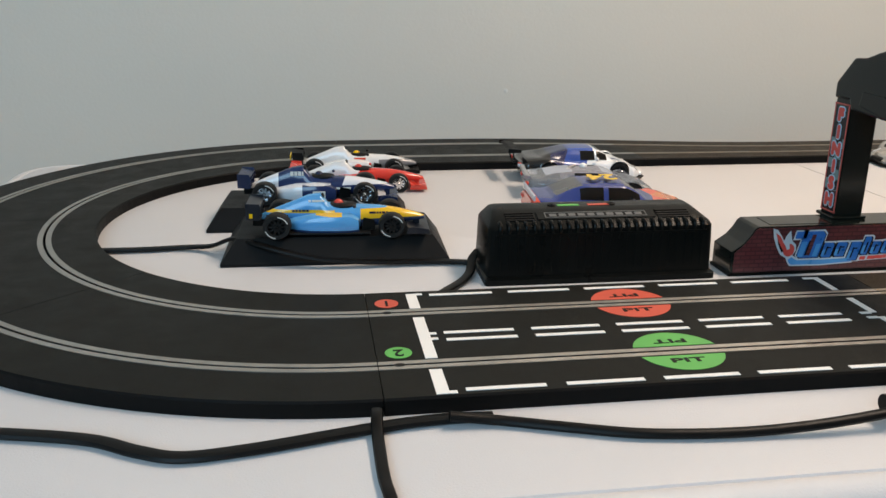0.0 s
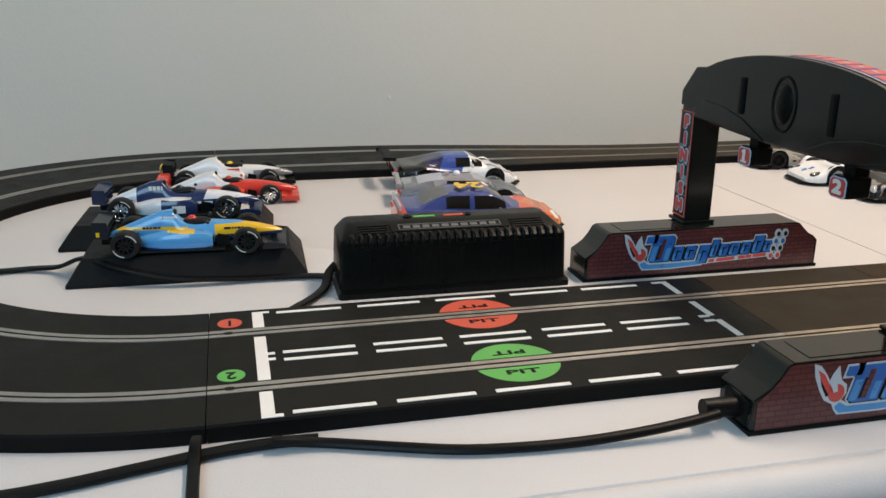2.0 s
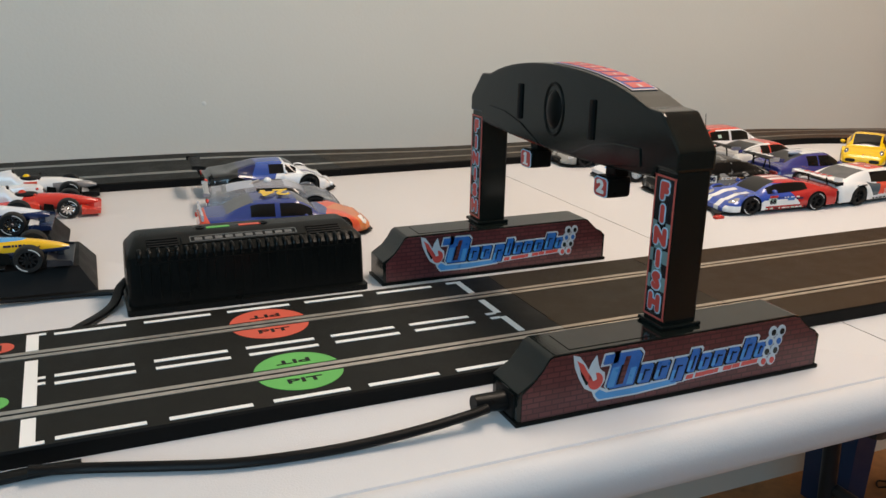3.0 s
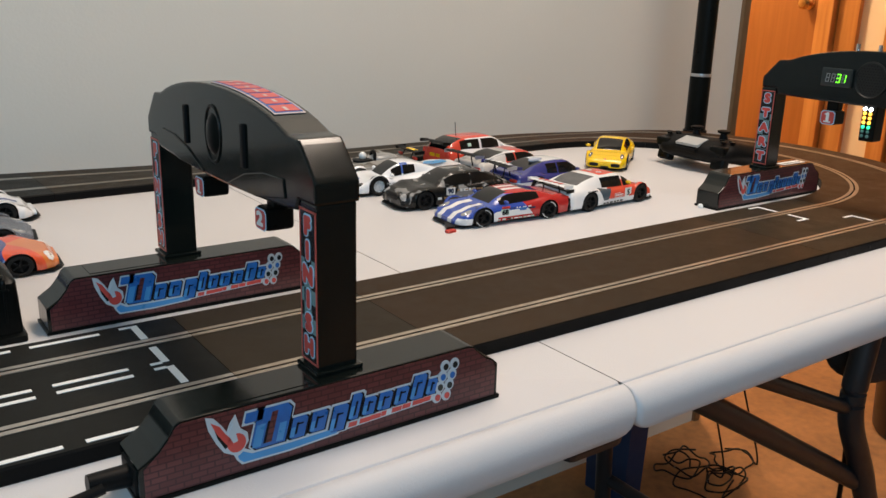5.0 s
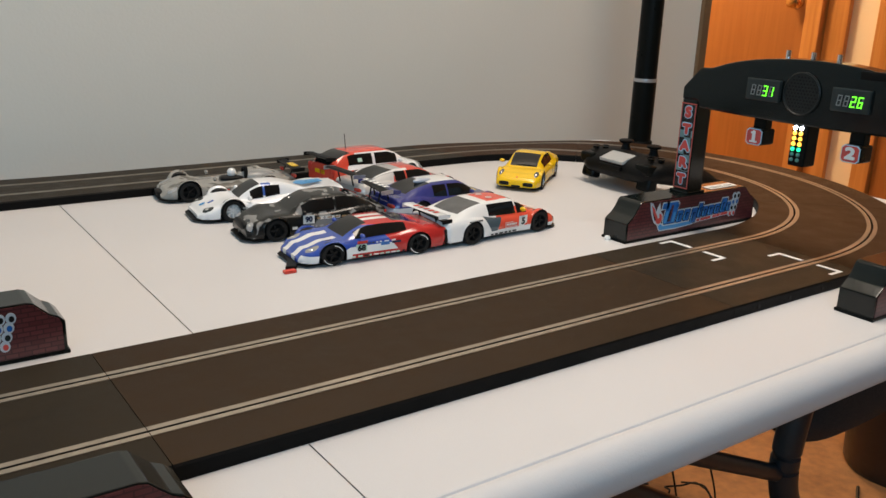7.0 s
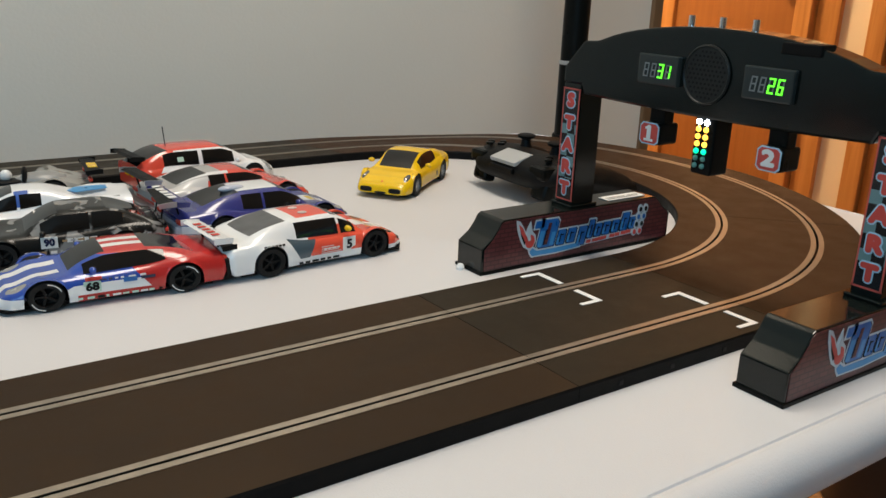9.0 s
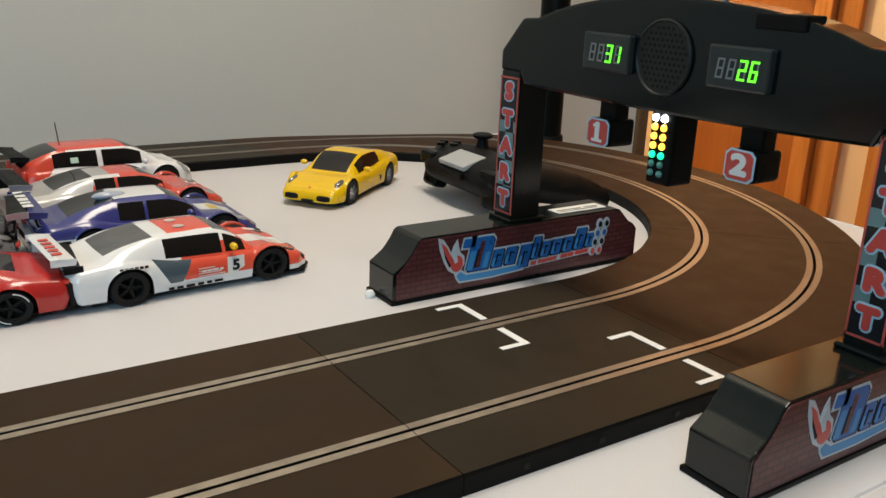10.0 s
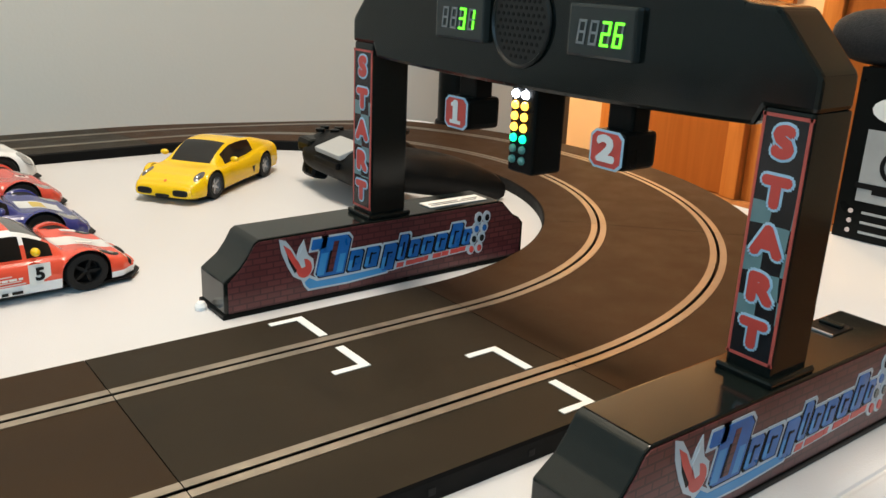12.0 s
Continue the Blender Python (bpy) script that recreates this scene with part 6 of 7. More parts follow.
part("nose_badge", prism(oval(0, 0, 0.0032, 0.0026), 0, 0.0004, m=pose(0.0655, 0.0, 0.0136, 0, 22, 0)), M["blue"], pro, "blue oval badge")
small_print(pro, -0.050, 0.030, 0.0316, 0.0140, 0.0016, ("logo_blue", "skin_grey", "navy"), 21)
small_print(pro, -0.066, -0.030, 0.0314, 0.0215, 0.0026, ("logo_blue", "skin_grey", "sticker_pale"), 22)
bars_decal(pro, pose(0.0715, -0.017, 0.0098, 0, 50, 90), (0.004, 0.003, 0.005, 0.004), 0.0022, "navy", 0.0012)
part("tail_panel", prism([(-0.060, -0.006), (-0.036, -0.009), (-0.030, 0.0), (-0.036, 0.009), (-0.060, 0.006)], 0.0266, 0.0270, m=pose(0, 0, 0, 0, 2.5, 0)), M["logo_sky"], pro, "pale blue engine cover panel")
for y in (-0.020, 0.020):
    part("deck_slot", box(-0.066, -0.050, y - 0.0035, y + 0.0035, 0.0258, 0.0266, 0.0003), M["skin_grey"], pro, "grey printed bar on the tail deck")

# open grey prototype
lmp_paint = camouflage("silver_grey_prototype_livery", (0.30, 0.29, 0.265), (0.13, 0.12, 0.10), 40, 0.60)
lmp = car("open_prototype", pose(0.7110, 0.4660, 0, 0, 0, 173), "grey open-cockpit prototype racing car model", spec_of(len=0.146, wid=0.062, xf=0.045, xr=-0.041, cab=(0.004, -0.002, -0.012, -0.020, 0.0200, 0.0100, 0.0120), side=(-0.2, -0.19), rear_glass=False, top=[(-0.073, 0.0170), (-0.05, 0.0205), (-0.02, 0.0185), (0.02, 0.0160), (0.045, 0.0175), (0.066, 0.0125), (0.073, 0.0075)], bulge=0.0050, wing=(-0.082, 0.0280, 0.056, 0.013, "matte"), plate="matte", lamp=(0.0610, 0.0235, 0.0150, 0.0060, 0.0035, 0.0030), lamp_mat="silver", grille=((0.0715, 0.0, 0.0075, 0.004, 0.012, 0.0028),), splitter=(0.002, 0.030, 0.0026), mirror=(0.016, 0.020, 0.0215)), lmp_paint, "parked cars beside the start")
part("cockpit_opening", blob(-0.006, 0.006, 0.0190, 0.014, 0.0090, 0.0024, power=0.7), M["ink"], lmp, "dark open cockpit", True)
part("roll_hoop", tube([(-0.020, -0.002, 0.018), (-0.021, 0.000, 0.0275), (-0.021, 0.009, 0.0285), (-0.020, 0.0125, 0.018)], 0.0022, 8), M["matte"], lmp, smooth=True)
part("helmet", blob(-0.006, 0.006, 0.0245, 0.0052, 0.0048, 0.0052), M["white"], lmp, "white and dark helmet shape", True)
part("engine_hump", blob(-0.034, 0.004, 0.0190, 0.022, 0.012, 0.0070), M["grey"], lmp, smooth=True)
part("wing_stripe", box(-0.0800, -0.0720, -0.004, 0.016, 0.0291, 0.0296), M["yellow"], lmp, "yellow wing stripe")
small_print(lmp, -0.050, 0.028, 0.0309, 0.0110, 0.0028, ("ink", "skin_grey", "red"), 31)

# red and white touring hatch with an aerial
tour_paint = livery("red_white_touring_livery", W_, [
    ((0.66, 0.07, 0.04), [(0, 0, 1, 0.0385), (-1, 0, 0, -0.010), (0, -1, 0, -0.0175)]),
    ((0.66, 0.07, 0.04), [(-1, 0, 0.9, 0.072)]),
    ((0.66, 0.07, 0.04), [(-1, 0, 0, 0.040), (0, 0, -1, -0.0235), (0, 1, 0, 0.012)]),
    (K_, [(-1, 0, 0, 0.058), (0, 0, -1, -0.0095)]),
    ((0.66, 0.07, 0.04), [(0, 0, 1, 0.0400), (0, -1, 0, -0.0185)])])
tour = car("touring_car", pose(0.8850, 0.4480, 0, 0, 0, 6), "red and white touring hatchback model with a wire aerial", spec_of(len=0.138, wid=0.058, xf=0.042, xr=-0.038, cab=(0.040, 0.010, -0.034, -0.072, 0.0425, 0.0180, 0.0258), side=(-0.046, 0.024), pillars=((-0.012, -0.009),), fast=1.9, top=[(-0.069, 0.0270), (-0.062, 0.0290), (0.0, 0.0280), (0.035, 0.0270), (0.056, 0.0235), (0.066, 0.0180), (0.069, 0.0125)], low=[(-0.069, 0.008), (-0.060, 0.0045), (0.062, 0.0040), (0.069, 0.0055)], plan=[(-0.069, 0.86), (-0.058, 0.98), (0.04, 1.0), (0.058, 0.92), (0.066, 0.78), (0.069, 0.66)], wing=(-0.076, 0.0385, 0.046, 0.012, "matte"), strut=0.033, mirror=(0.024, 0.0305, 0.0290), lamp=(0.0600, 0.0215, 0.0190, 0.0055, 0.0046, 0.0030), grille=((0.0680, 0.0, 0.0105, 0.003, 0.014, 0.0030),), rim="matte", bulge=0.0018, tail=(-0.0680, 0.0225, 0.0235, 0.0022, 0.0040, 0.0055)), tour_paint, "parked cars beside the start")
part("aerial", rod((-0.034, 0.0, 0.0415), (-0.036, 0.0, 0.0610), 0.00045, 6), M["ink"], tour, "thin black wire aerial")
bars_decal(tour, side(-0.018, -0.0288, 0.0195), (0.003, 0.003, 0.003, 0.003, 0.003), 0.0030, "red", 0.001)
part("window_print", prism([(-0.003, 0), (0.003, 0), (0.003, 0.0045), (-0.003, 0.0045)], 0, 0.0004, m=side(-0.030, -0.0238, 0.0315, 28)), M["mint"], tour, "pale window print")
bars_decal(tour, pose(-0.0687, 0.012, 0.018, 90, 0, -90), (0.010, 0.008), 0.0046, "yellow", 0.002)
small_print(tour, -0.030, 0.024, -0.0291, 0.0095, 0.0022, ("ink", "red", "skin_grey"), 61)

# red and silver coupe with a tall black wing
rc_paint = livery("red_silver_livery", (0.60, 0.07, 0.045), [
    ((0.38, 0.37, 0.36), [(-1, 0, 0, 0.012), (0, -1, 0, -0.0225), (0, 0, 1, 0.017)]),
    ((0.6, 0.58, 0.55), [(-1, 0, 0.25, 0.034), (0, 1, 0, 0.0200)]),
    ((0.70, 0.68, 0.66), [(0, 1, 0, 0.0150), (0, -1, 0, -0.019), (0, 0, 1, 0.030), (-1, 0, 0, 0.006)])])
rc = car("racing_coupe", pose(0.8790, 0.3670, 0, 0, 0, 4), "red and silver racing coupe model with a tall black wing", spec_of(cab=(0.034, 0.008, -0.020, -0.056, 0.0365, 0.0165, 0.0255), side=(-0.026, 0.026), pillars=((-0.010, -0.0075),), wing=(-0.082, 0.0365, 0.058, 0.013, "matte"), plate="silver", mirror=(0.020, 0.0300, 0.0265)), rc_paint, "parked cars beside the start")
decal(rc, "11", 0.0050, pose(0.050, -0.012, 0.0225, 0, 12, 0), "ink", "paper", 0.008, 0.0055)
small_print(rc, -0.030, 0.030, -0.0312, 0.0115, 0.0026, ("paper", "ink", "skin_grey"), 41)
part("diffuser_panel", prism([(0, 0), (0.014, -0.003), (0.014, 0.006), (0, 0.010)], -0.026, 0.026, m=pose(-0.086, 0, 0.008, 90)), M["silver"], rc, "silver rear diffuser panel")

# dark blue coupe with a white roof
bc_paint = livery("blue_white_livery", (0.035, 0.04, 0.19), [
    ((0.72, 0.73, 0.72), [(0, 0, 1, 0.0330), (0, -1, 0, -0.0140)]),
    ((0.70, 0.71, 0.70), [(1, 0, 0, 0.036), (0, -1, 0, -0.009), (0, 0, 1, 0.016)]),
    ((0.60, 0.64, 0.68), [(-1, 0, 0, 0.044), (0, 0, -1, -0.0180)]),
    ((0.62, 0.45, 0.06), [(1, 0, 0, 0.044), (-1, 0, 0, -0.052), (0, -1, 0, -0.007), (0, 0, 1, 0.016)])])
bc = car("racing_coupe", pose(0.8755, 0.2885, 0, 0, 0, 1), "dark blue racing coupe model with a white roof", spec_of(cab=(0.034, 0.010, -0.018, -0.058, 0.0375, 0.0170, 0.0260), side=(-0.024, 0.027), pillars=((-0.006, -0.0035),), wing=(-0.079, 0.0360, 0.058, 0.012, "deep_blue"), plate="deep_blue", mirror=(0.022, 0.0300, 0.0265), rim="silver"), bc_paint, "parked cars beside the start")
part("roof_scoop", blob(-0.024, -0.004, 0.0372, 0.011, 0.0045, 0.0030), M["clear_shell"], bc, "pale blue roof scoop", True)
small_print(bc, -0.026, 0.030, -0.0312, 0.0165, 0.0032, ("paper", "sticker_pale"), 51)
small_print(bc, -0.030, 0.030, -0.0312, 0.0080, 0.0022, ("paper", "yellow", "red"), 52)
part("rear_bumper", box(-0.0775, -0.070, -0.026, 0.026, 0.006, 0.018, 0.003), M["clear_shell"], bc, "pale blue rear bumper")
bars_decal(bc, Matrix.Translation((-0.078, 0.024, 0.0385)) @ pose(0, 0, 0, 0, 0, -90), (0.006, 0.006, 0.007, 0.005, 0.006), 0.006, "paper", 0.003)

# yellow sports coupe
yel = car("sports_coupe", pose(1.0690, 0.3675, 0, 0, 0, 217) @ Matrix.Scale(0.96, 4), "bright yellow sports coupe model with silver wheels", spec_of(len=0.141, wid=0.060, r=0.0108, xf=0.042, xr=-0.0395, cab=(0.032, 0.004, -0.014, -0.062, 0.0378, 0.0172, 0.0268), side=(-0.024, 0.020), fast=1.25, rear_glass=True,
    top=[(-0.0705, 0.0230), (-0.064, 0.0270), (-0.035, 0.0275), (-0.01, 0.0246), (0.02, 0.0238), (0.042, 0.0224), (0.056, 0.0200), (0.0655, 0.0165), (0.0690, 0.0140), (0.0705, 0.0115)], plan=[(-0.0705, 0.80), (-0.064, 0.92), (-0.04, 1.0), (0.0, 0.96), (0.04, 0.985), (0.056, 0.95), (0.0655, 0.87), (0.0690, 0.80), (0.0705, 0.72)], low=[(-0.0705, 0.010), (-0.062, 0.0048), (0.062, 0.0045), (0.0705, 0.0055)],
    lamp=(0.0545, 0.0222, 0.0178, 0.0070, 0.0028, 0.0030), lamp_mat="smoke_glass", grille=((0.0698, 0.0150, 0.0092, 0.0016, 0.0066, 0.0026), (0.0704, 0.0, 0.0066, 0.0014, 0.0060, 0.0012)), tail=(-0.0690, 0.0170, 0.0200, 0.0018, 0.0034, 0.0030), mirror=(0.017, 0.0315, 0.0268), rim="silver", tyre=0.0095, stripe=False, bulge=0.0026, plain_nose=True), M["yellow"], "parked cars beside the start")
part("side_intake", prism([(0, 0), (0.006, 0.0055), (-0.002, 0.006)], 0, 0.0004, m=side(-0.018, 0.0290, 0.0085)), M["ink"], yel, "black side intake")
part("nose_badge", prism(oval(0, 0, 0.0012, 0.0012), 0, 0.0004, m=pose(0.0655, 0, 0.0168, 0, 35, 0)), M["orange"], yel)

# stock car, orange flames on blue, roof number 24
stock_paint = livery("blue_flame_livery", (0.03, 0.05, 0.2), [
    ((0.75, 0.10, 0.04), [(1, 0.25, 0.4, 0.052)]),
    ((0.70, 0.20, 0.05), [(1, -0.9, 0.2, 0.045)]),
    ((0.72, 0.09, 0.05), [(-1, 0, -0.5, 0.058)])])
stock = car("stock_car", pose(0.2335, 0.274, 0, 0, 0, -4) @ Matrix.Diagonal((0.95, 1, 0.83, 1)), "blue stock car model with orange flames and roof number 24", spec_of(len=0.158, wid=0.062, r=0.0112, xf=0.0475, xr=-0.040, cab=(0.030, 0.008, -0.026, -0.058, 0.0425, 0.0200, 0.0270), side=(-0.034, 0.022), pillars=((-0.0115, -0.007),), top=[(-0.079, 0.0265), (-0.070, 0.0290), (-0.03, 0.0275), (0.02, 0.0270), (0.05, 0.0245), (0.070, 0.0190), (0.079, 0.0120)], low=[(-0.079, 0.008), (-0.070, 0.0045), (0.072, 0.0035), (0.079, 0.0050)], plan=[(-0.079, 0.86), (-0.066, 0.98), (0.045, 1.0), (0.064, 0.94), (0.074, 0.80), (0.079, 0.64)], lamp=(0.0715, 0.0200, 0.0175, 0.0040, 0.0055, 0.0030), lamp_mat="paper", glass=M["smoke_glass"], rim="ink", bulge=0.0022), stock_paint, "parked cars beside the transformer")
part("roof_number", lettering("24", 0.0290, 0.0011, 0.0002, m=pose(-0.0085, 0.0, 0.0460, 0, 0, 180) @ Matrix.Diagonal((0.95, 1, 1, 1))), M["yellow"], stock, "yellow roof number 24")
part("rear_spoiler", box(-0.0775, -0.0755, -0.027, 0.027, 0.027, 0.0330, 0.0004), M["clear_shell"], stock, "clear boot spoiler")
part("door_badge", prism(oval(0, 0, 0.0024, 0.0024), 0, 0.0003, m=side(-0.048, -0.0300, 0.0215)), M["yellow"], stock)

# clear-bodied silver coupe
sil_paint = livery("smoky_clear_livery", (0.40, 0.44, 0.52), [((0.58, 0.62, 0.68), [(-1, 0, 0, 0.026)]), ((0.5, 0.5, 0.56), [(0, 0, 1, 0.030)])], rough=0.12)
sil_node = sil_paint.node_tree.nodes["Principled BSDF"]
sil_node.inputs["Transmission Weight"].default_value, sil_node.inputs["IOR"].default_value = 0.72, 1.12
sil = car("racing_coupe", pose(0.2440, 0.368, 0, 0, 0, -7) @ Matrix.Diagonal((0.88, 1, 0.76, 1)), "smoky silver-blue clear-shelled racing coupe model", spec_of(cab=(0.038, 0.012, -0.016, -0.056, 0.0345, 0.0165, 0.0255), side=(-0.020, 0.028), glass=M["clear_shell"], wing=(-0.076, 0.0300, 0.056, 0.006, "silver"), plate="silver"), sil_paint, "parked cars beside the transformer")
part("helmet", blob(-0.004, 0.006, 0.0350, 0.0048, 0.0045, 0.0046), M["white"], sil, "white helmet shape", True)
part("engine_pipe", tube([(-0.028, -0.006, 0.028), (-0.022, 0.0, 0.034), (-0.014, 0.006, 0.036)], 0.0016, 8), M["silver"], sil, smooth=True)

# blue and white long-nosed racer with a black tail
lem_paint = livery("white_blue_black_livery", (0.76, 0.77, 0.78), [
    ((0.03, 0.08, 0.33), [(-1, 0, 0.7, 0.010)]),
    ((0.010, 0.016, 0.075), [(-1, 0, 0.5, 0.034)]),
    (K_, [(-1, 0, 0.4, 0.050)]),
    ((0.03, 0.08, 0.33), [(1, 0, 0, 0.030), (0, -1, 0, -0.004), (-1, 0, 0, -0.060)])])
lem = car("racing_coupe", pose(0.2570, 0.448, 0, 0, 0, -2) @ Matrix.Diagonal((0.90, 1, 0.93, 1)), "white, blue and black endurance racer model with a black wing", spec_of(len=0.152, cab=(0.040, 0.016, -0.012, -0.050, 0.0360, 0.0150, 0.0235), side=(-0.002, 0.030), pillars=((0.0145, 0.017),), rear_glass=False, wing=(-0.090, 0.0370, 0.056, 0.014, "matte"), plate="matte", strut=0.020, lamp=(0.0640, 0.0200, 0.0160, 0.0070, 0.0035, 0.0026), rim="ink"), lem_paint, "parked cars beside the transformer")
decal(lem, "53", 0.0060, side(0.012, -0.0302, 0.0140), "ink")

# ---- open-wheel cars on their display stands ----
def stand(m, label):
    """A black display plinth with sloping sides."""
    s = thing("display_stand", m, label, "display stand", "display stands")
    own = loft([[(x, y, z) for x, y in ((-hx, -hy), (hx, -hy), (hx, hy), (-hx, hy))] for z, hx, hy in ((0.0, 0.0855, 0.0445), (0.0025, 0.0855, 0.0445), (0.0165, 0.0755, 0.034), (0.0185, 0.074, 0.0325))])
    bmesh.ops.bevel(own, geom=[e for e in own.edges if abs(e.verts[0].co.z - e.verts[1].co.z) > 0.001], offset=0.0008, segments=2, affect="EDGES")
    part("plinth", own, M["matte"], s)
    for x in (-0.006, 0.013):
        part("clip_stud", lathe([(0, 0.0185), (0.003, 0.0185), (0.003, 0.021), (0.002, 0.0218), (0, 0.0218)], 14, Matrix.Translation((x, -0.0245, 0))), M["ink"], s, smooth=True)
    return s


STAND_Z = 0.0185
stand(pose(-0.0140, 0.2085, 0, 0, 0, -1.5), "black plastic display stand under a blue model car")
stand(pose(-0.0330, 0.3005, 0, 0, 0, -3.0), "black plastic display stand under a navy model car")


def open_wheeler(name, m, label, tub_paint, wing_key, pod_key, helmet_key, rim_key, nose_key, group="open-wheel cars"):
    c = thing(name, m, label, "toy car", group)
    # tub: nose, cockpit, engine cover as one skin
    table_ = [(0.0765, 0.0030, 0.0105, 0.0135), (0.070, 0.0050, 0.0095, 0.0165), (0.055, 0.0070, 0.0075, 0.0205), (0.038, 0.0092, 0.0055, 0.0235), (0.022, 0.0115, 0.0040, 0.0245), (0.006, 0.0125, 0.0035, 0.0245), (-0.006, 0.0120, 0.0035, 0.0265), (-0.012, 0.0080, 0.0035, 0.0360), (-0.022, 0.0072, 0.0035, 0.0345), (-0.038, 0.0062, 0.0040, 0.0275), (-0.054, 0.0048, 0.0060, 0.0205), (-0.066, 0.0034, 0.0080, 0.0150)]
    rings = []
    for x, hw, z0, z1 in table_:
        ring = []
        for k in range(16):
            a = 2 * math.pi * k / 16
            cc, ss = math.cos(a), math.sin(a)
            w = hw if ss < 0.2 else hw * (1 - 0.25 * ss)
            ring.append((x, math.copysign(abs(cc) ** 0.6, cc) * w, (z0 + z1) / 2 + math.copysign(abs(ss) ** 0.75, ss) * (z1 - z0) / 2))
        rings.append(ring)
    part("tub", loft(rings), tub_paint, c, smooth=True)
    part("cockpit", blob(0.006, 0, 0.0240, 0.0125, 0.0078, 0.0030, power=0.8), M["ink"], c, "dark cockpit opening", True)
    part("helmet", blob(0.0030, 0, 0.0252, 0.0044, 0.0040, 0.0044), M[helmet_key], c, "round helmet shape", True)
    part("airbox_mouth", blob(-0.0105, 0, 0.0325, 0.0018, 0.0042, 0.0030), M["ink"], c, smooth=True)
    for s in (1, -1):
        pod = []
        for x, y0, y1, z1 in ((0.020, 0.010, 0.0190, 0.0150), (0.014, 0.0095, 0.0220, 0.0190), (0.0, 0.0085, 0.0228, 0.0200), (-0.020, 0.0065, 0.0215, 0.0180), (-0.036, 0.0045, 0.0150, 0.0140), (-0.050, 0.003, 0.0080, 0.0105)):
            z0 = 0.0035
            pod.append([(x, s * y0, z0), (x, s * (y1 - 0.001), z0), (x, s * y1, z0 + 0.003), (x, s * y1, z1 - 0.0045), (x, s * (y1 - 0.0015), z1 - 0.0012), (x, s * (y0 + y1) / 2, z1), (x, s * y0, z1)])
        part("side_pod", loft(pod), pod_key if not isinstance(pod_key, str) else M[pod_key], c, smooth=True)
        part("pod_intake", box(0.0195, 0.0206, *sorted((s * 0.0115, s * 0.0180)), 0.0070, 0.0140, 0.0004), M["ink"], c)
        # wheels and suspension
        wheel(c, 0.0475, s * 0.0228, 0.0112, 0.0108, rim_key, 10, True)
        wheel(c, -0.0475, s * 0.0222, 0.0116, 0.0134, rim_key, 10, True)
        for x in (0.0475, -0.0475):
            for dx in (-0.010, 0.008):
                part("suspension_arm", rod((x + dx, s * 0.005, 0.0120), (x, s * 0.0190, 0.0110), 0.0007, 6), M["satin"], c)
                part("suspension_arm", rod((x + dx, s * 0.005, 0.0165), (x, s * 0.0190, 0.0140), 0.0006, 6), M["satin"], c)
        part("front_endplate", prism([(0.0600, 0.0036), (0.0795, 0.0036), (0.0785, 0.0078), (0.0660, 0.0098), (0.0610, 0.0092)], s * 0.0264 - 0.0004, s * 0.0264 + 0.0004, m=Matrix(((1, 0, 0, 0), (0, 0, 1, 0), (0, 1, 0, 0), (0, 0, 0, 1)))), M[wing_key], c)
        part("rear_endplate", prism([(-0.0735, 0.0160), (-0.0625, 0.0150), (-0.0605, 0.0230), (-0.0620, 0.0300), (-0.0735, 0.0305)], s * 0.0172 - 0.0004, s * 0.0172 + 0.0004, m=Matrix(((1, 0, 0, 0), (0, 0, 1, 0), (0, 1, 0, 0), (0, 0, 0, 1)))), M[wing_key], c)
        part("barge_board", prism([(0.022, 0.004), (0.034, 0.005), (0.033, 0.014), (0.024, 0.016)], s * 0.0150, s * 0.0150 + 0.0006, m=Matrix(((1, 0, 0, 0), (0, 0, 1, 0), (0, 1, 0, 0), (0, 0, 0, 1)))), M["satin"], c)
        part("mirror", blob(0.0165, s * 0.0140, 0.0262, 0.0016, 0.0026, 0.0015), M[wing_key], c, smooth=True)
        part("wing_pylon", box(0.0665, 0.0720, s * 0.0030 - 0.0004, s * 0.0030 + 0.0004, 0.0065, 0.0125), M[wing_key], c)
    part("front_wing", box(0.0655, 0.0795, -0.026, 0.026, 0.0050, 0.0062, 0.0004), M[wing_key], c)
    part("front_flap", merge(None, box(-0.004, 0.004, -0.026, 0.026, -0.0004, 0.0004), pose(0.0640, 0, 0.0082, 0, 25, 0)), M[nose_key], c)
    for z, a in ((0.0280, 12), (0.0238, 8), (0.0165, 5)):
        part("rear_wing_blade", merge(None, box(-0.006, 0.006, -0.0172, 0.0172, -0.0005, 0.0005, 0.0002), pose(-0.0672, 0, z, 0, a, 0)), M[wing_key], c)
    part("gearbox", box(-0.070, -0.050, -0.005, 0.005, 0.006, 0.013, 0.002), M["satin"], c)
    part("floor_tray", box(-0.055, 0.030, -0.0225, 0.0225, 0.0026, 0.0040, 0.0005), M["ink"], c)
    return c


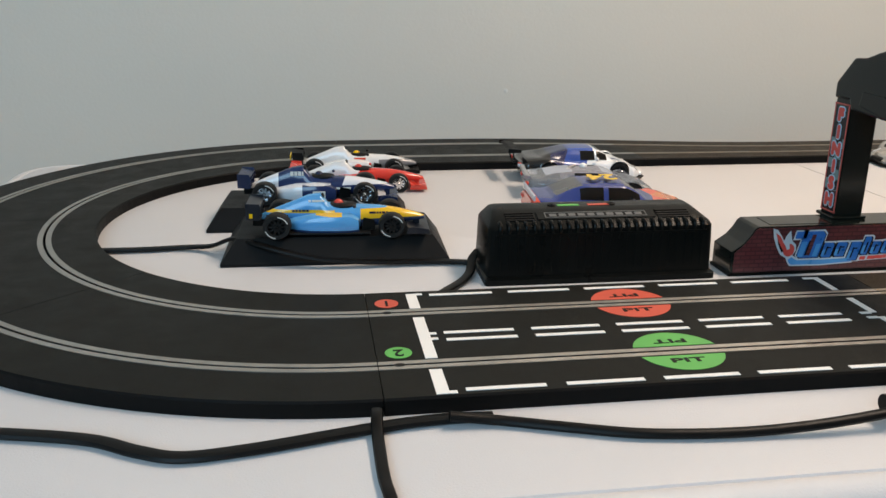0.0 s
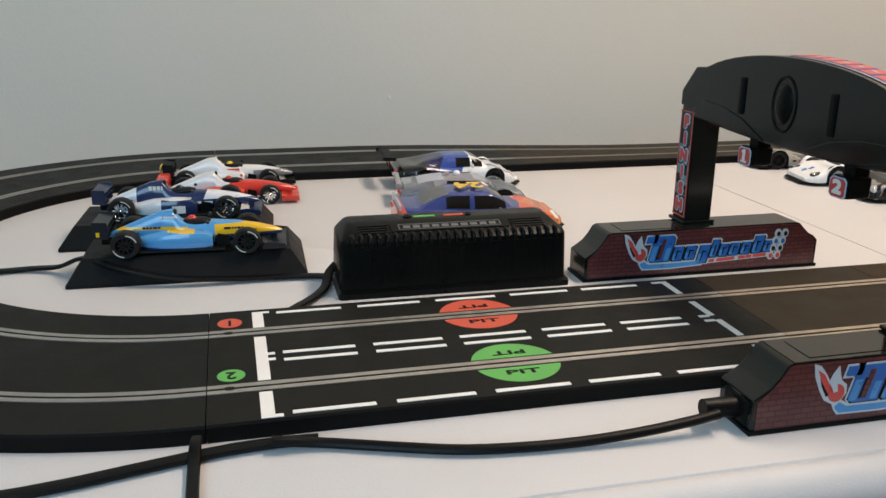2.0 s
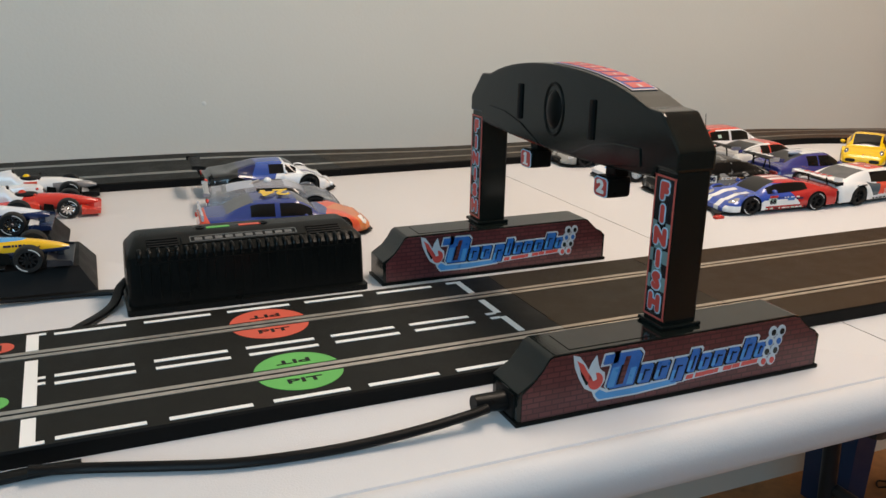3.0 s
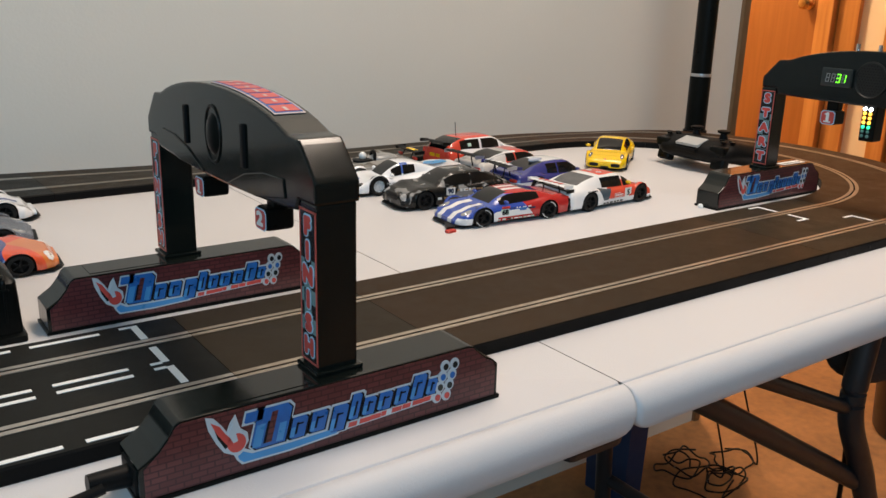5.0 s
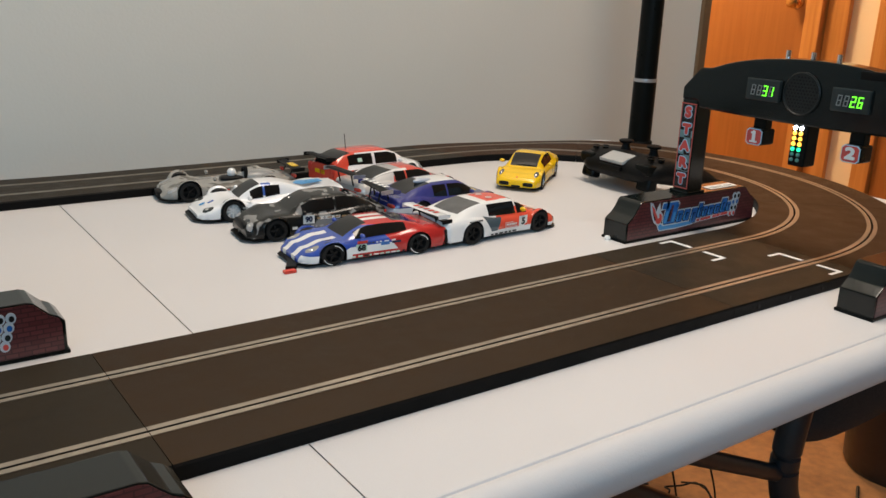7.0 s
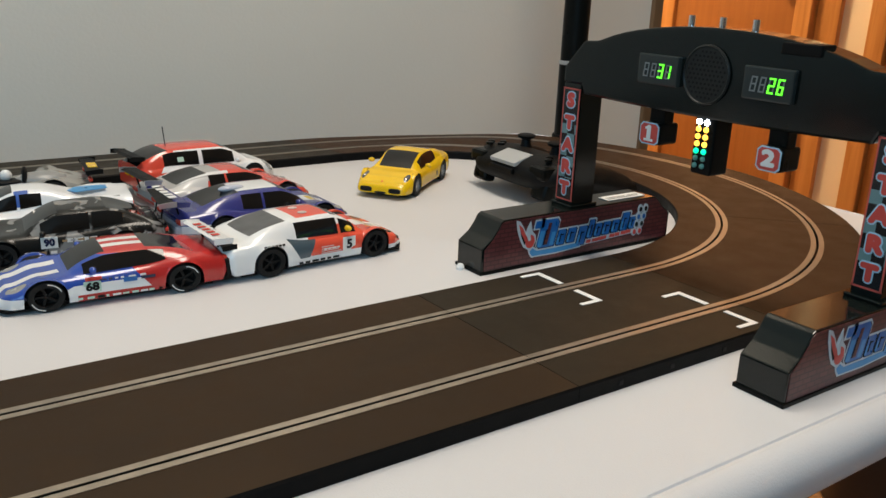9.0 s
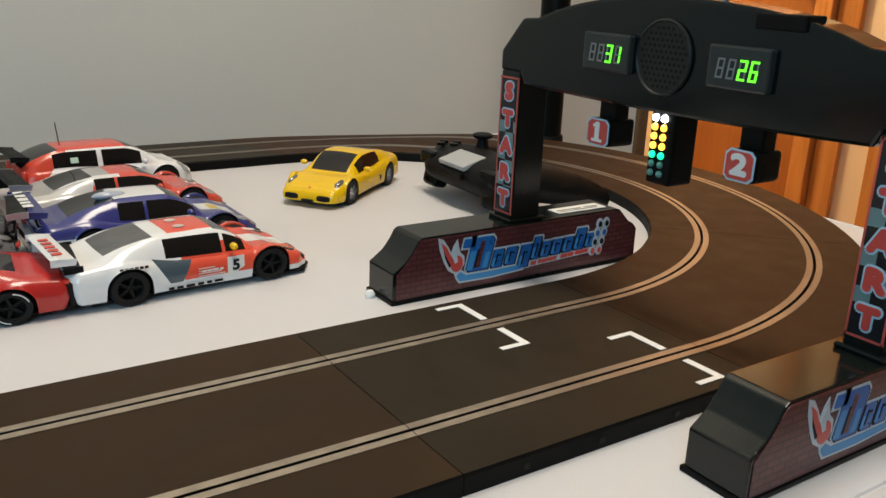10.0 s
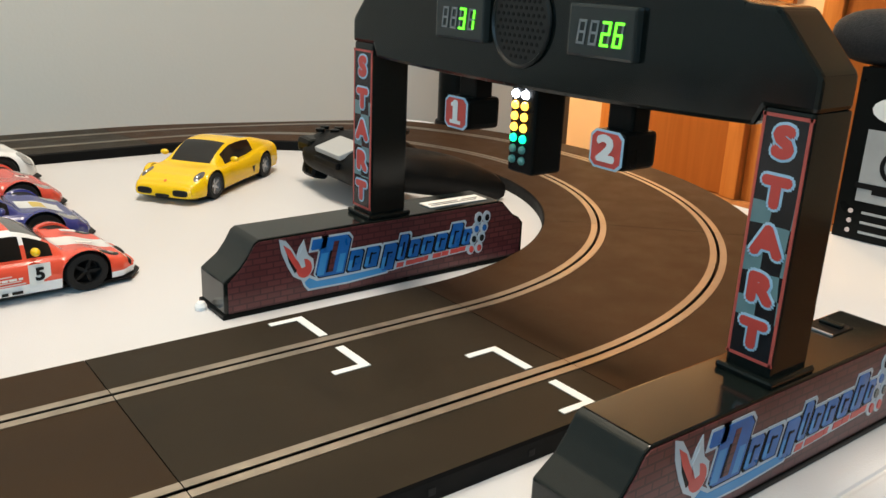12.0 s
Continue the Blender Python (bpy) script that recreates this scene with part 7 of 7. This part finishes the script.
Y_, LB_ = (0.80, 0.47, 0.02), (0.07, 0.33, 0.66)
ren = open_wheeler("open_wheel_racer", pose(-0.0145, 0.1945, STAND_Z, 0, 0, -3.0) @ Matrix.Diagonal((0.9, 0.92, 0.84, 1)), "light blue and yellow open-wheel racing car model",
    livery("sky_blue_yellow_livery", LB_, [(Y_, [(1, 0, 0, 0.0215), (0, 0, 1, 0.0135)]), ((0.02, 0.04, 0.10), [(1, 0, 0, 0.0215), (0, 0, -1, -0.0135)]), (Y_, [(0, 0, 1, 0.0185), (0, 0, -1, -0.0215), (-1, 0, 0, 0.0), (1, 0, 0, -0.2)]), (LB_, [(0, 0, 1, 0.0222), (0, 1, 0, 0.0)])]), "ink_blue",
    livery("sky_blue_pod_livery", LB_, [((0.02, 0.04, 0.10), [(0, 0, -1, -0.0060)]), (Y_, [(0, 0, 1, 0.0184), (-1, 0, 0, -0.006)])]), "red", "ink", "ink_blue")
bars_decal(ren, side(0.029, -0.0096, 0.0180), (0.0055, 0.0016, 0.0016, 0.0026, 0.0016), 0.0020, "navy", 0.0007)
bars_decal(ren, side(-0.036, -0.0074, 0.0200), (0.0022, 0.002, 0.002, 0.003, 0.002), 0.0018, "navy", 0.0007)
bars_decal(ren, side(-0.022, -0.0076, 0.0290), (0.002, 0.010), 0.0018, "paper", 0.001)
part("wing_badge", box(-0.0705, -0.0678, -0.0181, -0.0177, 0.0175, 0.0215), M["yellow"], ren, "yellow square badge")

will = open_wheeler("open_wheel_racer", pose(-0.0280, 0.2985, STAND_Z, 0, 0, -4.0) @ Matrix.Diagonal((0.9, 0.92, 0.84, 1)), "navy and white open-wheel racing car model",
    livery("navy_white_livery", (0.72, 0.74, 0.77), [((0.014, 0.03, 0.10), [(-1, 0, 0.4, -0.019), (1, 0, 0, -0.036)]), ((0.014, 0.03, 0.10), [(1, 0, 0, 0.0), (0, 0, -1, -0.0165)])]), "navy",
    livery("navy_pod_livery", (0.014, 0.03, 0.10), [((0.72, 0.74, 0.77), [(-1, 0, 0, 0.012)]), ((0.72, 0.74, 0.77), [(0, 0, 1, 0.0185)])]), "navy", "chrome", "white")
bars_decal(will, side(-0.024, -0.0078, 0.0265), (0.003, 0.003, 0.003, 0.0015), 0.0042, "paper", 0.0007)
bars_decal(will, side(0.018, -0.0128, 0.0130), (0.016,), 0.0022, "paper")
part("pod_badge", prism([(-0.006, 0), (0.006, 0), (0.006, 0.0075), (-0.006, 0.0075)], 0, 0.0004, m=side(0.004, -0.0230, 0.0060)), M["paper"], will, "pale square badge")

fer = open_wheeler("open_wheel_racer", pose(0.0130, 0.4150, 0, 0, 0, -3.0) @ Matrix.Diagonal((0.9, 0.92, 0.84, 1)), "red and white open-wheel racing car model",
    livery("red_white_open_livery", (0.66, 0.045, 0.03), [((0.75, 0.74, 0.72), [(-1, 0, 0, 0.012), (0, 0, 1, 0.0125)]), ((0.75, 0.74, 0.72), [(-1, 0, 0, -0.014), (-1, 0, 0.9, 0.016)])]), "red", "red", "red", "chrome", "red")
mcl = open_wheeler("open_wheel_racer", pose(0.0150, 0.4900, 0, 0, 0, -2.0) @ Matrix.Diagonal((0.9, 0.92, 0.84, 1)), "white and grey open-wheel racing car model with yellow helmet",
    livery("white_grey_open_livery", (0.76, 0.75, 0.73), [((0.22, 0.21, 0.21), [(1, 0, 0, 0.030), (0, 0, -1, -0.0185)]), ((0.6, 0.07, 0.04), [(1, 0, 0, 0.0), (-1, 0, 0, -0.014), (0, 0, -1, -0.0215)])]), "matte", "white", "yellow", "ink", "silver")
part("wing_badge", box(-0.0770, -0.0758, -0.012, 0.012, 0.020, 0.026), M["yellow"], mcl, "yellow sponsor square")
